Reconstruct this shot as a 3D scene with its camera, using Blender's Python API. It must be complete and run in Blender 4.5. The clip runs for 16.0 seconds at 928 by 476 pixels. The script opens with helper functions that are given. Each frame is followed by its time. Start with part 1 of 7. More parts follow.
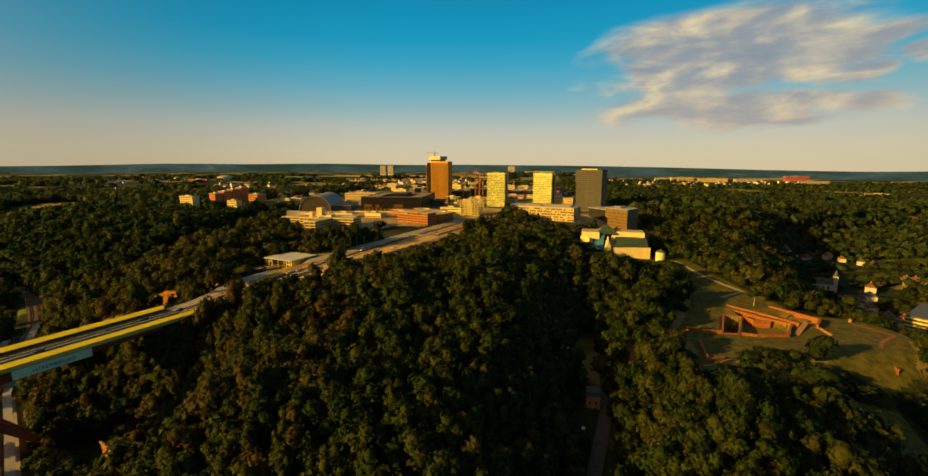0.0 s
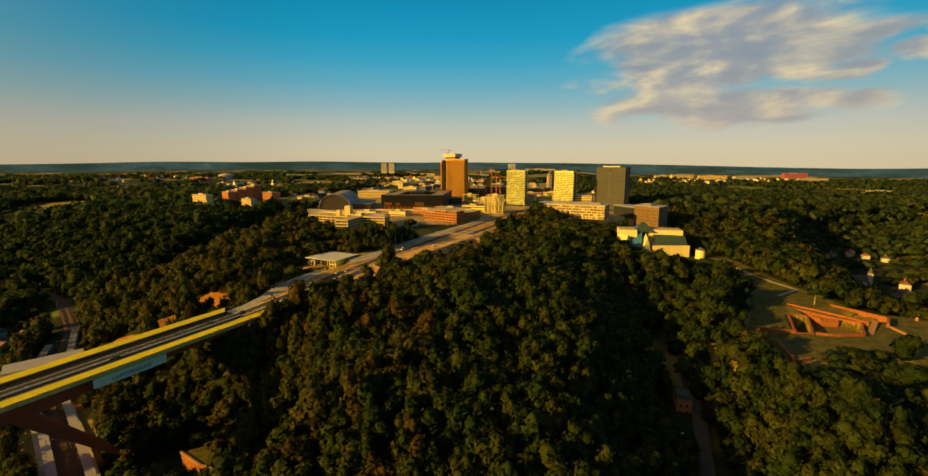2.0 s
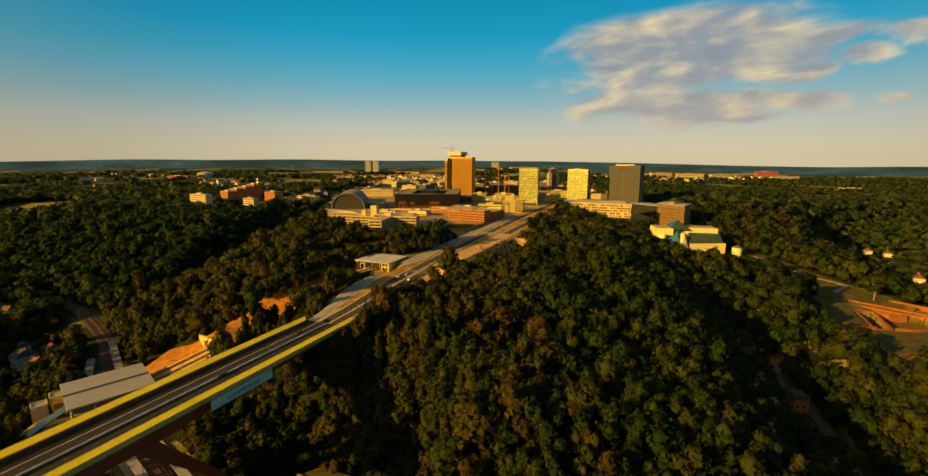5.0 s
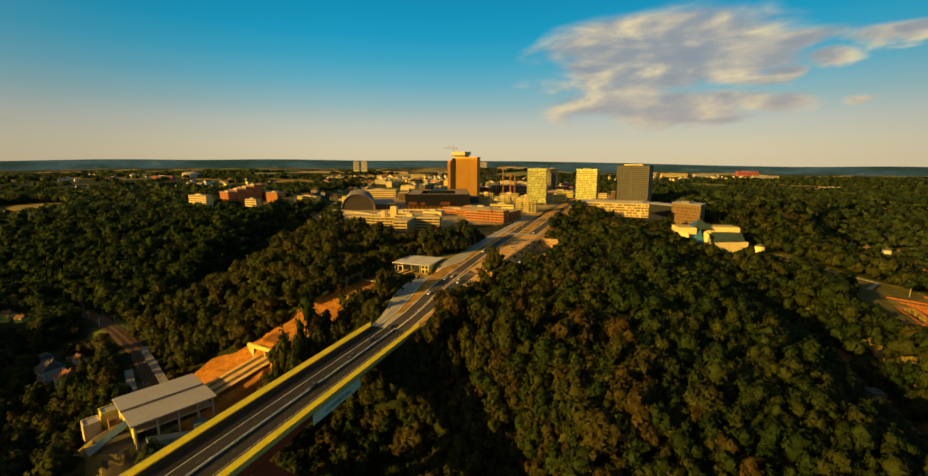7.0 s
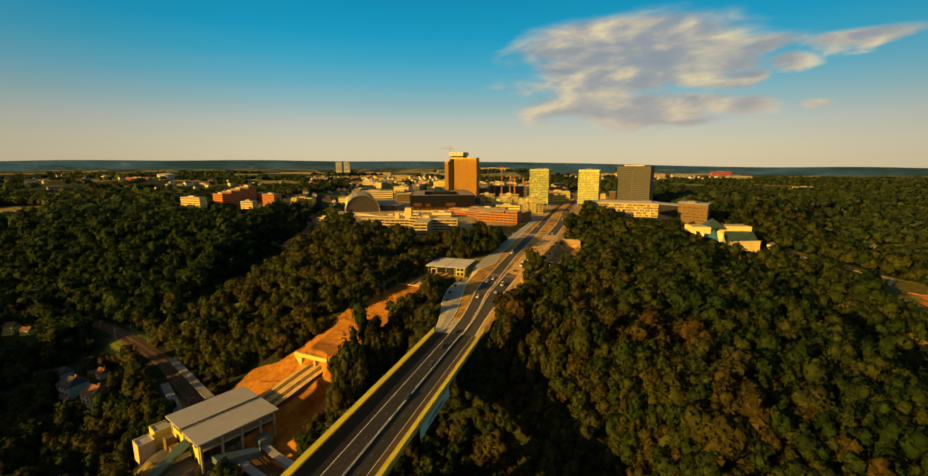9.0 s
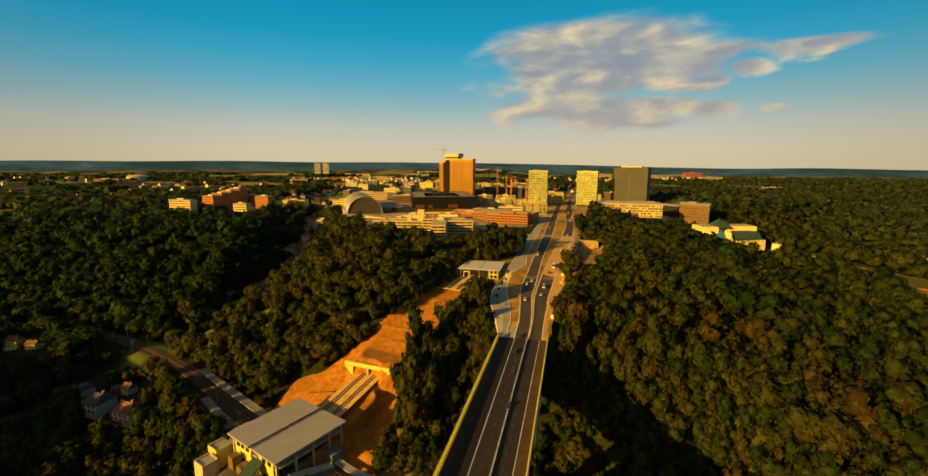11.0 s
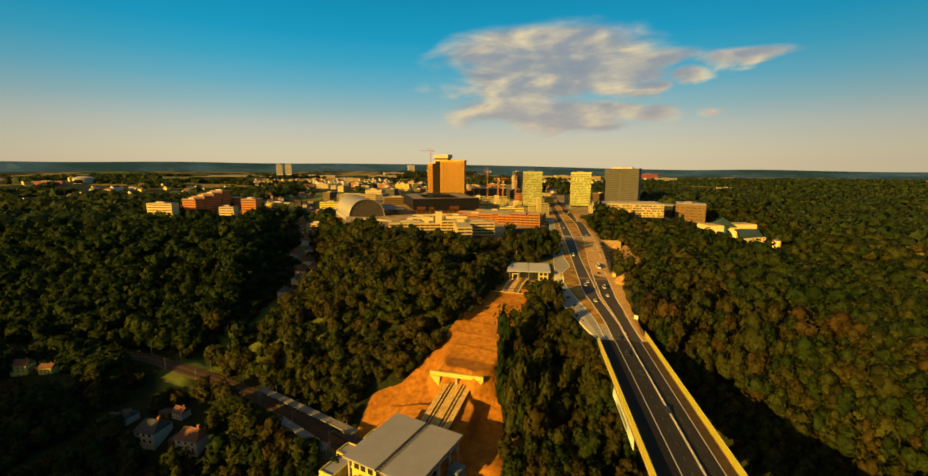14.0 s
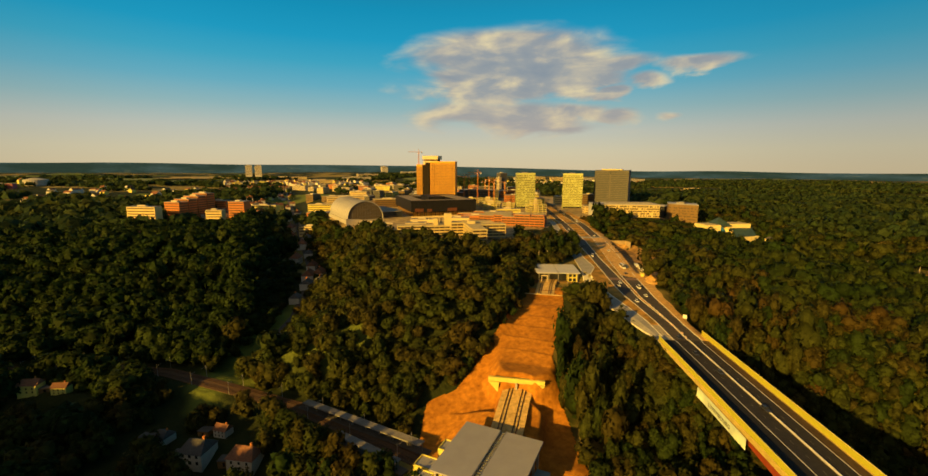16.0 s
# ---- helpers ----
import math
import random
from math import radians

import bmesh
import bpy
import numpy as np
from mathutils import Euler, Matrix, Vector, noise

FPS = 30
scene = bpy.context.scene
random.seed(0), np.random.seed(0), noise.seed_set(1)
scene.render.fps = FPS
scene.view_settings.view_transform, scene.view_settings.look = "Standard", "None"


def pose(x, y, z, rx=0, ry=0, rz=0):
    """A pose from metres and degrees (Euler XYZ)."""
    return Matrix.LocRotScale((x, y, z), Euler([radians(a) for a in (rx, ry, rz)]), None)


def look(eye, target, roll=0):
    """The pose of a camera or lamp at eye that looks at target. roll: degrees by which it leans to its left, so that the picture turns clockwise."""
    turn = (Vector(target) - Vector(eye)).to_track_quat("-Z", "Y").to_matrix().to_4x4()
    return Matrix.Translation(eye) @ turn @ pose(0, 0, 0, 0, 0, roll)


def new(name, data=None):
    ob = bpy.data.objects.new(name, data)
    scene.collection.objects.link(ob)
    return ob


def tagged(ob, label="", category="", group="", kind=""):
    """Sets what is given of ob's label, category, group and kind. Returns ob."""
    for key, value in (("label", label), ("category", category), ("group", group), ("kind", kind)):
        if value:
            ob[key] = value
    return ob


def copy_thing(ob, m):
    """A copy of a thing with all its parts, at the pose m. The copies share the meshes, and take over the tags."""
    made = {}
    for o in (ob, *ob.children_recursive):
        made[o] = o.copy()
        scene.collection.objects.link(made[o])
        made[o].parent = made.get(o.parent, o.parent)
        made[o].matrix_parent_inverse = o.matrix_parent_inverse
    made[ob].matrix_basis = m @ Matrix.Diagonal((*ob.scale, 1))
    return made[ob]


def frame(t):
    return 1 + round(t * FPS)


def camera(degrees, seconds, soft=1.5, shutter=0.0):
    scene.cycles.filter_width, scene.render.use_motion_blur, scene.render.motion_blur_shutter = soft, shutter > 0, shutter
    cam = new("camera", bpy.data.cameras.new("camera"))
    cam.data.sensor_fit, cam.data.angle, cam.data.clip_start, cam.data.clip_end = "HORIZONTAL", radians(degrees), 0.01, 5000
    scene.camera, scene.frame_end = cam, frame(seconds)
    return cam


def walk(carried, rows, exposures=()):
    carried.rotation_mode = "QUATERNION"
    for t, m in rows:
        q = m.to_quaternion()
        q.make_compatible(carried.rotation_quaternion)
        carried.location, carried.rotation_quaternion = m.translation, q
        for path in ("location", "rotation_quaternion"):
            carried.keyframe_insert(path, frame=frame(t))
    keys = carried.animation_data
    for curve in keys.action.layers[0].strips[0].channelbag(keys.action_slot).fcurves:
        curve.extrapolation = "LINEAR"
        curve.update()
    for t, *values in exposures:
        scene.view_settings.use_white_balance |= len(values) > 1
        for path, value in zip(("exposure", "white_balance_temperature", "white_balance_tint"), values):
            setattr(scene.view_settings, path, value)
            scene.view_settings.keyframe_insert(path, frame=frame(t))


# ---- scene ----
cam = camera(93.4, 16.0)
METRES, EYE, TILT, LEAN, TURN = 400.0, 160.0, -9.3, 0.0, 0.0
ROWS = [
    (0.0, 0.0, 0.0, 0.0, 0.0, 0.0, -0.0),
    (0.5, -0.0325, 0.0051, 0.0001, -0.11, -0.08, 0.05),
    (1.0, -0.0607, 0.0098, 0.0004, -0.32, -0.14, 0.08),
    (1.5, -0.0937, 0.0154, 0.0014, -0.58, -0.23, 0.15),
    (2.0, -0.1223, 0.0203, 0.0026, -0.8, -0.3, 0.21),
    (2.5, -0.1552, 0.026, 0.004, -1.26, -0.36, 0.32),
    (3.0, -0.1839, 0.0311, 0.0051, -1.74, -0.42, 0.41),
    (3.5, -0.2169, 0.037, 0.0063, -2.34, -0.48, 0.5),
    (4.0, -0.2454, 0.0426, 0.007, -2.95, -0.51, 0.58),
    (6.5, -0.3978, 0.075, 0.0123, -6.04, -0.6, 0.96),
    (7.0, -0.429, 0.0827, 0.0132, -6.63, -0.6, 1.1),
    (7.5, -0.4584, 0.0902, 0.0142, -7.32, -0.6, 1.22),
    (8.0, -0.4891, 0.0981, 0.016, -8.08, -0.58, 1.32),
    (8.5, -0.5183, 0.1061, 0.0171, -8.87, -0.57, 1.44),
    (9.0, -0.5488, 0.1148, 0.0183, -9.69, -0.58, 1.62),
    (11.5, -0.6963, 0.1617, 0.0263, -14.08, -0.57, 2.25),
    (12.0, -0.7261, 0.1729, 0.028, -15.04, -0.61, 2.43),
    (12.5, -0.755, 0.184, 0.0295, -16.04, -0.61, 2.56),
    (13.0, -0.785, 0.196, 0.0312, -17.02, -0.6, 2.66),
    (13.5, -0.8133, 0.2081, 0.033, -17.92, -0.61, 2.78),
    (14.0, -0.8427, 0.2213, 0.0347, -18.88, -0.62, 2.94),
    (14.5, -0.8707, 0.2344, 0.0365, -19.87, -0.63, 3.12),
    (15.0, -0.8994, 0.2486, 0.0388, -20.97, -0.65, 3.26),
    (15.5, -0.9265, 0.2623, 0.0412, -22.01, -0.65, 3.39),
    (16.0, -0.9544, 0.2773, 0.0436, -23.11, -0.68, 3.54),
]
walk(cam, [(t, pose(0, 0, EYE, TILT, LEAN, TURN) @ pose(METRES * x, METRES * y, METRES * z, 90 + pitch, roll, yaw)) for t, x, y, z, yaw, pitch, roll in ROWS])

# ---- world, sun ----
SUN_AZ, SUN_EL = 245.0, 16.0
SUN_DIR = Vector((math.sin(radians(SUN_AZ)) * math.cos(radians(SUN_EL)), math.cos(radians(SUN_AZ)) * math.cos(radians(SUN_EL)), math.sin(radians(SUN_EL))))


class Nodes:
    """Short hand for building a node tree."""

    def __init__(self, tree):
        self.t = tree
        tree.nodes.clear()

    def add(self, kind, **values):
        n = self.t.nodes.new(kind)
        for k, v in values.items():
            if k in n.inputs:
                n.inputs[k].default_value = v
        return n

    def link(self, a, b):
        self.t.links.new(a, b)

    def math(self, op, a, b=None, c=None, clamp=False):
        n = self.t.nodes.new("ShaderNodeMath")
        n.operation, n.use_clamp = op, clamp
        for i, v in enumerate((a, b, c)):
            if v is None:
                continue
            if isinstance(v, (int, float)):
                n.inputs[i].default_value = v
            else:
                self.link(v, n.inputs[i])
        return n.outputs[0]

    def mix(self, fac, a, b, blend="MIX"):
        n = self.t.nodes.new("ShaderNodeMix")
        n.data_type, n.blend_type = "RGBA", blend
        for sock, v in ((n.inputs[0], fac), (n.inputs[6], a), (n.inputs[7], b)):
            if isinstance(v, (int, float)):
                sock.default_value = v
            elif isinstance(v, tuple):
                sock.default_value = (*v[:3], 1)
            else:
                self.link(v, sock)
        return n.outputs[2]

    def ramp(self, fac, stops, smooth="LINEAR"):
        n = self.t.nodes.new("ShaderNodeValToRGB")
        n.color_ramp.interpolation = smooth
        e = n.color_ramp.elements
        while len(e) < len(stops):
            e.new(0.5)
        for el, (p, c) in zip(e, stops):
            el.position = p
            el.color = (c, c, c, 1) if isinstance(c, (int, float)) else (*c, 1)
        self.link(fac, n.inputs[0])
        return n.outputs[0]

    def noise(self, vec, scale, detail=4, rough=0.55, dist=0.0):
        n = self.add("ShaderNodeTexNoise", Scale=scale, Detail=detail, Roughness=rough, Distortion=dist)
        if vec is not None:
            self.link(vec, n.inputs["Vector"])
        return n.outputs["Fac"]


def build_world():
    w = bpy.data.worlds.new("sky")
    w.use_nodes = True
    scene.world = w
    n = Nodes(w.node_tree)
    sky = n.t.nodes.new("ShaderNodeTexSky")
    sky.sky_type, sky.sun_disc = "NISHITA", False
    sky.sun_elevation, sky.sun_rotation = radians(SUN_EL), radians(SUN_AZ)
    sky.air_density, sky.dust_density, sky.ozone_density = 1.0, 1.5, 2.0
    tc = n.t.nodes.new("ShaderNodeTexCoord")
    sep = n.t.nodes.new("ShaderNodeSeparateXYZ")
    n.link(tc.outputs["Generated"], sep.inputs[0])
    x, y, z = sep.outputs
    flat = n.math("SQRT", n.math("ADD", n.math("MULTIPLY", x, x), n.math("MULTIPLY", y, y)))
    el = n.math("DIVIDE", n.math("ARCTAN2", z, flat), radians(90))
    az = n.math("DIVIDE", n.math("ARCTAN2", x, y), radians(90))
    # dusk gradient: warm haze at the horizon, deep blue above
    clear = n.ramp(el, [(0.0, (0.465, 0.385, 0.240)), (0.022, (0.440, 0.395, 0.270)), (0.05, (0.350, 0.365, 0.315)), (0.078, (0.195, 0.320, 0.335)), (0.106, (0.090, 0.285, 0.365)), (0.135, (0.030, 0.255, 0.370)),
                        (0.165, (0.006, 0.222, 0.365)), (0.20, (0.002, 0.190, 0.325)), (0.30, (0.010, 0.080, 0.14)), (0.48, (0.030, 0.066, 0.088)), (1.0, (0.040, 0.064, 0.080))])
    # the sky dims away from the middle of the view and glows round the low sun
    dim = n.ramp(n.math("MULTIPLY_ADD", az, 0.25, 0.5), [(0.0, 0.72), (0.375, 0.72), (0.485, 1.0), (0.595, 1.0), (0.70, 0.78), (1.0, 0.72)], "EASE")
    clear = n.mix(1.0, clear, dim, "MULTIPLY")
    toward = n.t.nodes.new("ShaderNodeVectorMath")
    toward.operation = "DOT_PRODUCT"
    n.link(tc.outputs["Generated"], toward.inputs[0])
    toward.inputs[1].default_value = SUN_DIR
    glow = n.math("POWER", n.math("MAXIMUM", toward.outputs["Value"], 0.0), 2.5)
    clear = n.mix(n.math("MULTIPLY", glow, 0.9), clear, (0.40, 0.27, 0.12))
    scaled = n.mix(1.0, sky.outputs[0], (0.05, 0.05, 0.05), "MULTIPLY")
    base = n.mix(0.95, scaled, clear)
    # cloud bank: soft puffs (azimuth, elevation, half width, half height, weight), frayed by noise
    puffs = [(0.328, 0.1368, 0.115, 0.0358, 1.0), (0.245, 0.1154, 0.046, 0.0164, 0.9), (0.308, 0.1096, 0.105, 0.0217, 1), (0.393, 0.1174, 0.071, 0.0228, 0.9), (0.442, 0.1314, 0.076, 0.0107, 0.8), (0.558, 0.125, 0.051, 0.0089, 0.8), (0.493, 0.1084, 0.026, 0.0093, 0.85), (0.456, 0.0975, 0.015, 0.0072, 0.8), (0.268, 0.0749, 0.075, 0.0154, 0.75), (0.339, 0.068, 0.088, 0.0176, 0.9), (0.414, 0.0729, 0.037, 0.0104, 0.8), (0.463, 0.0669, 0.029, 0.0087, 0.8), (0.372, 0.0508, 0.075, 0.0087, 0.6), (0.322, 0.1683, 0.087, 0.0105, 0.7), (0.531, 0.0668, 0.011, 0.0043, 0.45)]
    comb = n.t.nodes.new("ShaderNodeCombineXYZ")
    n.link(n.math("MULTIPLY", az, 5.2), comb.inputs[0])
    n.link(n.math("MULTIPLY", el, 14.0), comb.inputs[1])
    v = comb.outputs[0]
    big = n.noise(v, 2.1, 5, 0.52, 0.3)
    shift = n.t.nodes.new("ShaderNodeVectorMath")
    shift.operation = "ADD"
    n.link(v, shift.inputs[0])
    shift.inputs[1].default_value = (-0.09, 0.10, 0)
    lit = n.noise(shift.outputs[0], 2.1, 5, 0.52, 0.3)
    sway = n.noise(v, 1.1, 3, 0.5)
    waz = n.math("MULTIPLY_ADD", n.math("SUBTRACT", sway, 0.5), 0.10, az)
    wel = n.math("MULTIPLY_ADD", n.math("SUBTRACT", big, 0.5), 0.030, el)
    bank = None
    for a, e, ra, re_, k in puffs:
        u, w_ = n.math("MULTIPLY_ADD", waz, 1 / ra, -a / ra), n.math("MULTIPLY_ADD", wel, 1 / re_, -e / re_)
        d = n.math("SQRT", n.math("ADD", n.math("MULTIPLY", u, u), n.math("MULTIPLY", w_, w_)))
        d = n.math("MULTIPLY_ADD", d, -0.62 * k, k * 0.92)
        bank = d if bank is None else n.math("SMOOTH_MAX", bank, d, 0.12)
    cover = n.math("ADD", bank, n.math("MULTIPLY_ADD", big, 0.85, -0.33))
    alpha = n.t.nodes.new("ShaderNodeMapRange")
    alpha.interpolation_type = "SMOOTHSTEP"
    n.link(cover, alpha.inputs[0])
    alpha.inputs[1].default_value, alpha.inputs[2].default_value = 0.07, 0.50
    relief = n.math("MULTIPLY_ADD", n.math("SUBTRACT", big, lit), 2.3, 0.46)
    thick = n.math("MULTIPLY_ADD", bank, -0.46, 0.24)
    relief = n.math("ADD", relief, thick, clamp=True)
    cloud = n.ramp(relief, [(0.0, (0.185, 0.200, 0.225)), (0.35, (0.235, 0.235, 0.235)), (0.62, (0.36, 0.315, 0.245)), (0.85, (0.50, 0.415, 0.255)), (1.0, (0.56, 0.46, 0.27))])
    cloud = n.mix(n.ramp(el, [(0.04, 0.45), (0.10, 0.0)]), cloud, (0.34, 0.275, 0.22))
    out = n.mix(n.math("MULTIPLY", alpha.outputs[0], 0.90), base, cloud)
    bg = n.add("ShaderNodeBackground", Strength=1.0)
    n.link(out, bg.inputs[0])
    o = n.t.nodes.new("ShaderNodeOutputWorld")
    n.link(bg.outputs[0], o.inputs[0])


build_world()
sun = new("sun", bpy.data.lights.new("sun", "SUN"))
sun.data.energy, sun.data.angle, sun.data.color = 5.2, radians(0.6), (1.0, 0.575, 0.09)
sun.matrix_world = look((0, 0, 400), Vector((0, 0, 400)) - SUN_DIR)
scene.view_settings.exposure = 0.55


# ---- materials ----
def material(name, colour, rough=0.8, metal=0.0, vary=0.25, size=2.0, bump=0.15, second=None, stains=0.2, spec=0.3, transmission=0.0, rand=0.0):
    """A surface with grain and larger stains. size: metres of the grain."""
    m = bpy.data.materials.new(name)
    m.use_nodes = True
    n = Nodes(m.node_tree)
    tc = n.t.nodes.new("ShaderNodeNewGeometry")
    v = tc.outputs["Position"]
    fine = n.noise(v, 1.0 / size, 6, 0.6)
    broad = n.noise(v, 0.13 / size, 3, 0.5)
    dark = tuple(c * (1 - vary) for c in colour)
    light = tuple(min(1, c * (1 + vary)) for c in (second or colour))
    col = n.mix(n.ramp(fine, [(0.3, 0.0), (0.7, 1.0)]), dark, light)
    col = n.mix(n.math("MULTIPLY", n.ramp(broad, [(0.45, 0.0), (0.65, 1.0)]), stains), col, tuple(c * 0.55 for c in colour))
    if rand:
        info = n.t.nodes.new("ShaderNodeObjectInfo")
        hsv = n.add("ShaderNodeHueSaturation")
        n.link(n.math("MULTIPLY_ADD", info.outputs["Random"], rand, 1 - rand / 2), hsv.inputs["Value"])
        n.link(col, hsv.inputs["Color"])
        col = hsv.outputs[0]
    p = n.add("ShaderNodeBsdfPrincipled", Roughness=rough, Metallic=metal)
    p.inputs["Specular IOR Level"].default_value = spec
    p.inputs["Transmission Weight"].default_value = transmission
    n.link(col, p.inputs["Base Color"])
    if bump:
        b = n.add("ShaderNodeBump", Strength=bump, Distance=size * 0.2)
        n.link(fine, b.inputs["Height"])
        n.link(b.outputs[0], p.inputs["Normal"])
    o = n.t.nodes.new("ShaderNodeOutputMaterial")
    n.link(p.outputs[0], o.inputs[0])
    return m


def foliage(name, stops, patch=0.02):
    """Leaves: the hue goes from tree to tree and a little from leaf to leaf."""
    m = bpy.data.materials.new(name)
    m.use_nodes = True
    n = Nodes(m.node_tree)
    geo = n.t.nodes.new("ShaderNodeNewGeometry")
    info = n.t.nodes.new("ShaderNodeObjectInfo")
    at = n.t.nodes.new("ShaderNodeAttribute")
    at.attribute_name = "tint"
    grove = n.noise(geo.outputs["Position"], patch, 2, 0.5)
    # trees of a wood carry their own tint, counted from 1; a single tree takes its object's
    wooded = n.math("GREATER_THAN", at.outputs["Fac"], 0.5)
    own = n.math("ADD", n.math("MULTIPLY", wooded, n.math("SUBTRACT", at.outputs["Fac"], 1.0)), n.math("MULTIPLY", n.math("SUBTRACT", 1.0, wooded), info.outputs["Random"]))
    tint = n.math("MULTIPLY_ADD", n.math("SUBTRACT", grove, 0.5), 0.45, n.math("MULTIPLY_ADD", own, 0.92, 0.04), clamp=True)
    base = n.ramp(tint, stops)
    leaf = n.math("MULTIPLY_ADD", geo.outputs["Random Per Island"], 0.95, 0.54)
    grain = n.math("MULTIPLY_ADD", n.noise(geo.outputs["Position"], 0.8, 3, 0.6), 0.8, 0.62)
    hsv = n.add("ShaderNodeHueSaturation")
    n.link(n.math("MULTIPLY", leaf, grain), hsv.inputs["Value"])
    n.link(base, hsv.inputs["Color"])
    p = n.add("ShaderNodeBsdfPrincipled", Roughness=0.75)
    p.inputs["Specular IOR Level"].default_value = 0.15
    n.link(hsv.outputs[0], p.inputs["Base Color"])
    tr = n.t.nodes.new("ShaderNodeBsdfTranslucent")
    n.link(hsv.outputs[0], tr.inputs[0])
    mx = n.add("ShaderNodeMixShader", Fac=0.45)
    n.link(p.outputs[0], mx.inputs[1])
    n.link(tr.outputs[0], mx.inputs[2])
    o = n.t.nodes.new("ShaderNodeOutputMaterial")
    n.link(mx.outputs[0], o.inputs[0])
    return m


LEAF = foliage("leaves", [(0.0, (0.018, 0.039, 0.007)), (0.25, (0.029, 0.048, 0.008)), (0.50, (0.050, 0.060, 0.010)), (0.72, (0.064, 0.058, 0.011)), (0.88, (0.068, 0.049, 0.010)), (1.0, (0.080, 0.046, 0.011))])
# leaves of the far woods, lightened and greened to paint in distance haze
HAZY_LEAF = foliage("hazy_leaves", [(0.0, (0.026, 0.050, 0.018)), (0.5, (0.042, 0.064, 0.018)), (1.0, (0.062, 0.070, 0.016))], 0.006)
BARK = material("bark", (0.10, 0.075, 0.05), 0.9, size=0.6, bump=0.4)
PALE_BARK = material("pale_bark", (0.32, 0.28, 0.22), 0.9, size=0.6, bump=0.3)
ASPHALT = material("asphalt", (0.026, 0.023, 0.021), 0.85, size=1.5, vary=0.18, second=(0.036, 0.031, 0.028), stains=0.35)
DARK_ASPHALT = material("dark_asphalt", (0.014, 0.012, 0.010), 0.85, size=2.0, vary=0.25, stains=0.3)
FOOTPATH = material("footpath_surface", (0.085, 0.052, 0.022), 0.9, size=2.0, vary=0.25, stains=0.4)
ASPHALT_OLD = material("worn_asphalt", (0.10, 0.085, 0.075), 0.9, size=2.5, vary=0.25, stains=0.4)
PAVING = material("paving", (0.36, 0.335, 0.30), 0.85, size=1.2, vary=0.2, stains=0.3)
WHITE_LINE = material("road_paint", (0.75, 0.73, 0.70), 0.7, size=0.8, vary=0.2)
WORN_LINE = material("worn_road_paint", (0.20, 0.18, 0.15), 0.8, size=0.8, vary=0.3)
PARAPET = material("parapet_metal", (0.78, 0.70, 0.24), 0.55, size=3.0, vary=0.08, bump=0.03)
RED_STEEL = material("red_steel", (0.30, 0.056, 0.018), 0.55, size=2.0, vary=0.15, bump=0.03)
CONCRETE = material("concrete", (0.42, 0.39, 0.34), 0.85, size=1.5, vary=0.18)
GREY_WALL = material("raw_concrete", (0.36, 0.27, 0.15), 0.85, size=2.0, vary=0.2, stains=0.3)
PALE_CONCRETE = material("pale_concrete", (0.60, 0.50, 0.33), 0.8, size=2.0, vary=0.12)
SOIL = material("orange_soil", (0.36, 0.130, 0.010), 0.95, size=3.0, vary=0.22, second=(0.50, 0.205, 0.017), bump=0.25, stains=0.5)
SAND = material("pale_earth", (0.62, 0.36, 0.11), 0.95, size=2.2, vary=0.3, bump=0.3)
# earth of the pit, its brown darkened to paint the shade down there
SHADED_EARTH = material("shaded_dug_earth", (0.20, 0.115, 0.045), 0.95, size=3.0, vary=0.3, second=(0.40, 0.23, 0.08), stains=0.5, bump=0.35)
GRASS = material("grass", (0.050, 0.064, 0.004), 0.95, size=5.0, vary=0.4, second=(0.112, 0.088, 0.008), bump=0.3)
SANDSTONE = material("red_sandstone", (0.23, 0.070, 0.018), 0.9, size=0.9, vary=0.4, second=(0.32, 0.115, 0.032), bump=0.4)
CREAM_STONE = material("cream_stone", (0.70, 0.53, 0.23), 0.75, size=2.5, vary=0.1, bump=0.05)
CONF_STONE = material("cream_concrete", (0.62, 0.49, 0.22), 0.8, size=2.5, vary=0.12, bump=0.05)
OCHRE_STEEL = material("bronze_cladding", (0.50, 0.245, 0.018), 0.5, 0.25, size=2.0, vary=0.12, bump=0.05)
OCHRE_DARK = material("bronze_fin", (0.22, 0.105, 0.010), 0.5, 0.25, size=2.0, vary=0.15, bump=0.05)
DARK_GLASS = material("dark_glass", (0.03, 0.032, 0.034), 0.12, size=6.0, vary=0.3, bump=0.0, spec=0.5)
BLACK_METAL = material("black_metal", (0.014, 0.013, 0.014), 0.5, 0.0, size=3.0, vary=0.25, bump=0.02, spec=0.12)
DARK_SLOT = material("dark_slot", (0.020, 0.015, 0.010), 0.8, size=3.0, vary=0.3, bump=0.0, spec=0.08)
GLOW_BAY = material("glow_glazing", (0.115, 0.040, 0.012), 0.5, size=3.0, vary=0.3, bump=0.0)
RING_ROOF = material("brown_grey_roof", (0.27, 0.21, 0.14), 0.85, size=4.0, vary=0.2)
GATE_PANEL = material("pale_panel", (0.48, 0.49, 0.17), 0.5, 0.2, size=4.0, vary=0.1, bump=0.02)
GATE_GLASS = material("olive_glass", (0.115, 0.11, 0.03), 0.35, 0.2, size=5.0, vary=0.4, bump=0.0, spec=0.5, rand=0.3)
GREY_GLASS = material("grey_glass", (0.048, 0.050, 0.052), 0.5, size=5.0, vary=0.25, bump=0.0, spec=0.4)
GREY_FIN = material("grey_fin", (0.105, 0.095, 0.080), 0.5, size=3.0, vary=0.2)
ZINC = material("zinc_roof", (0.37, 0.355, 0.365), 0.6, 0.1, size=6.0, vary=0.06, bump=0.03)
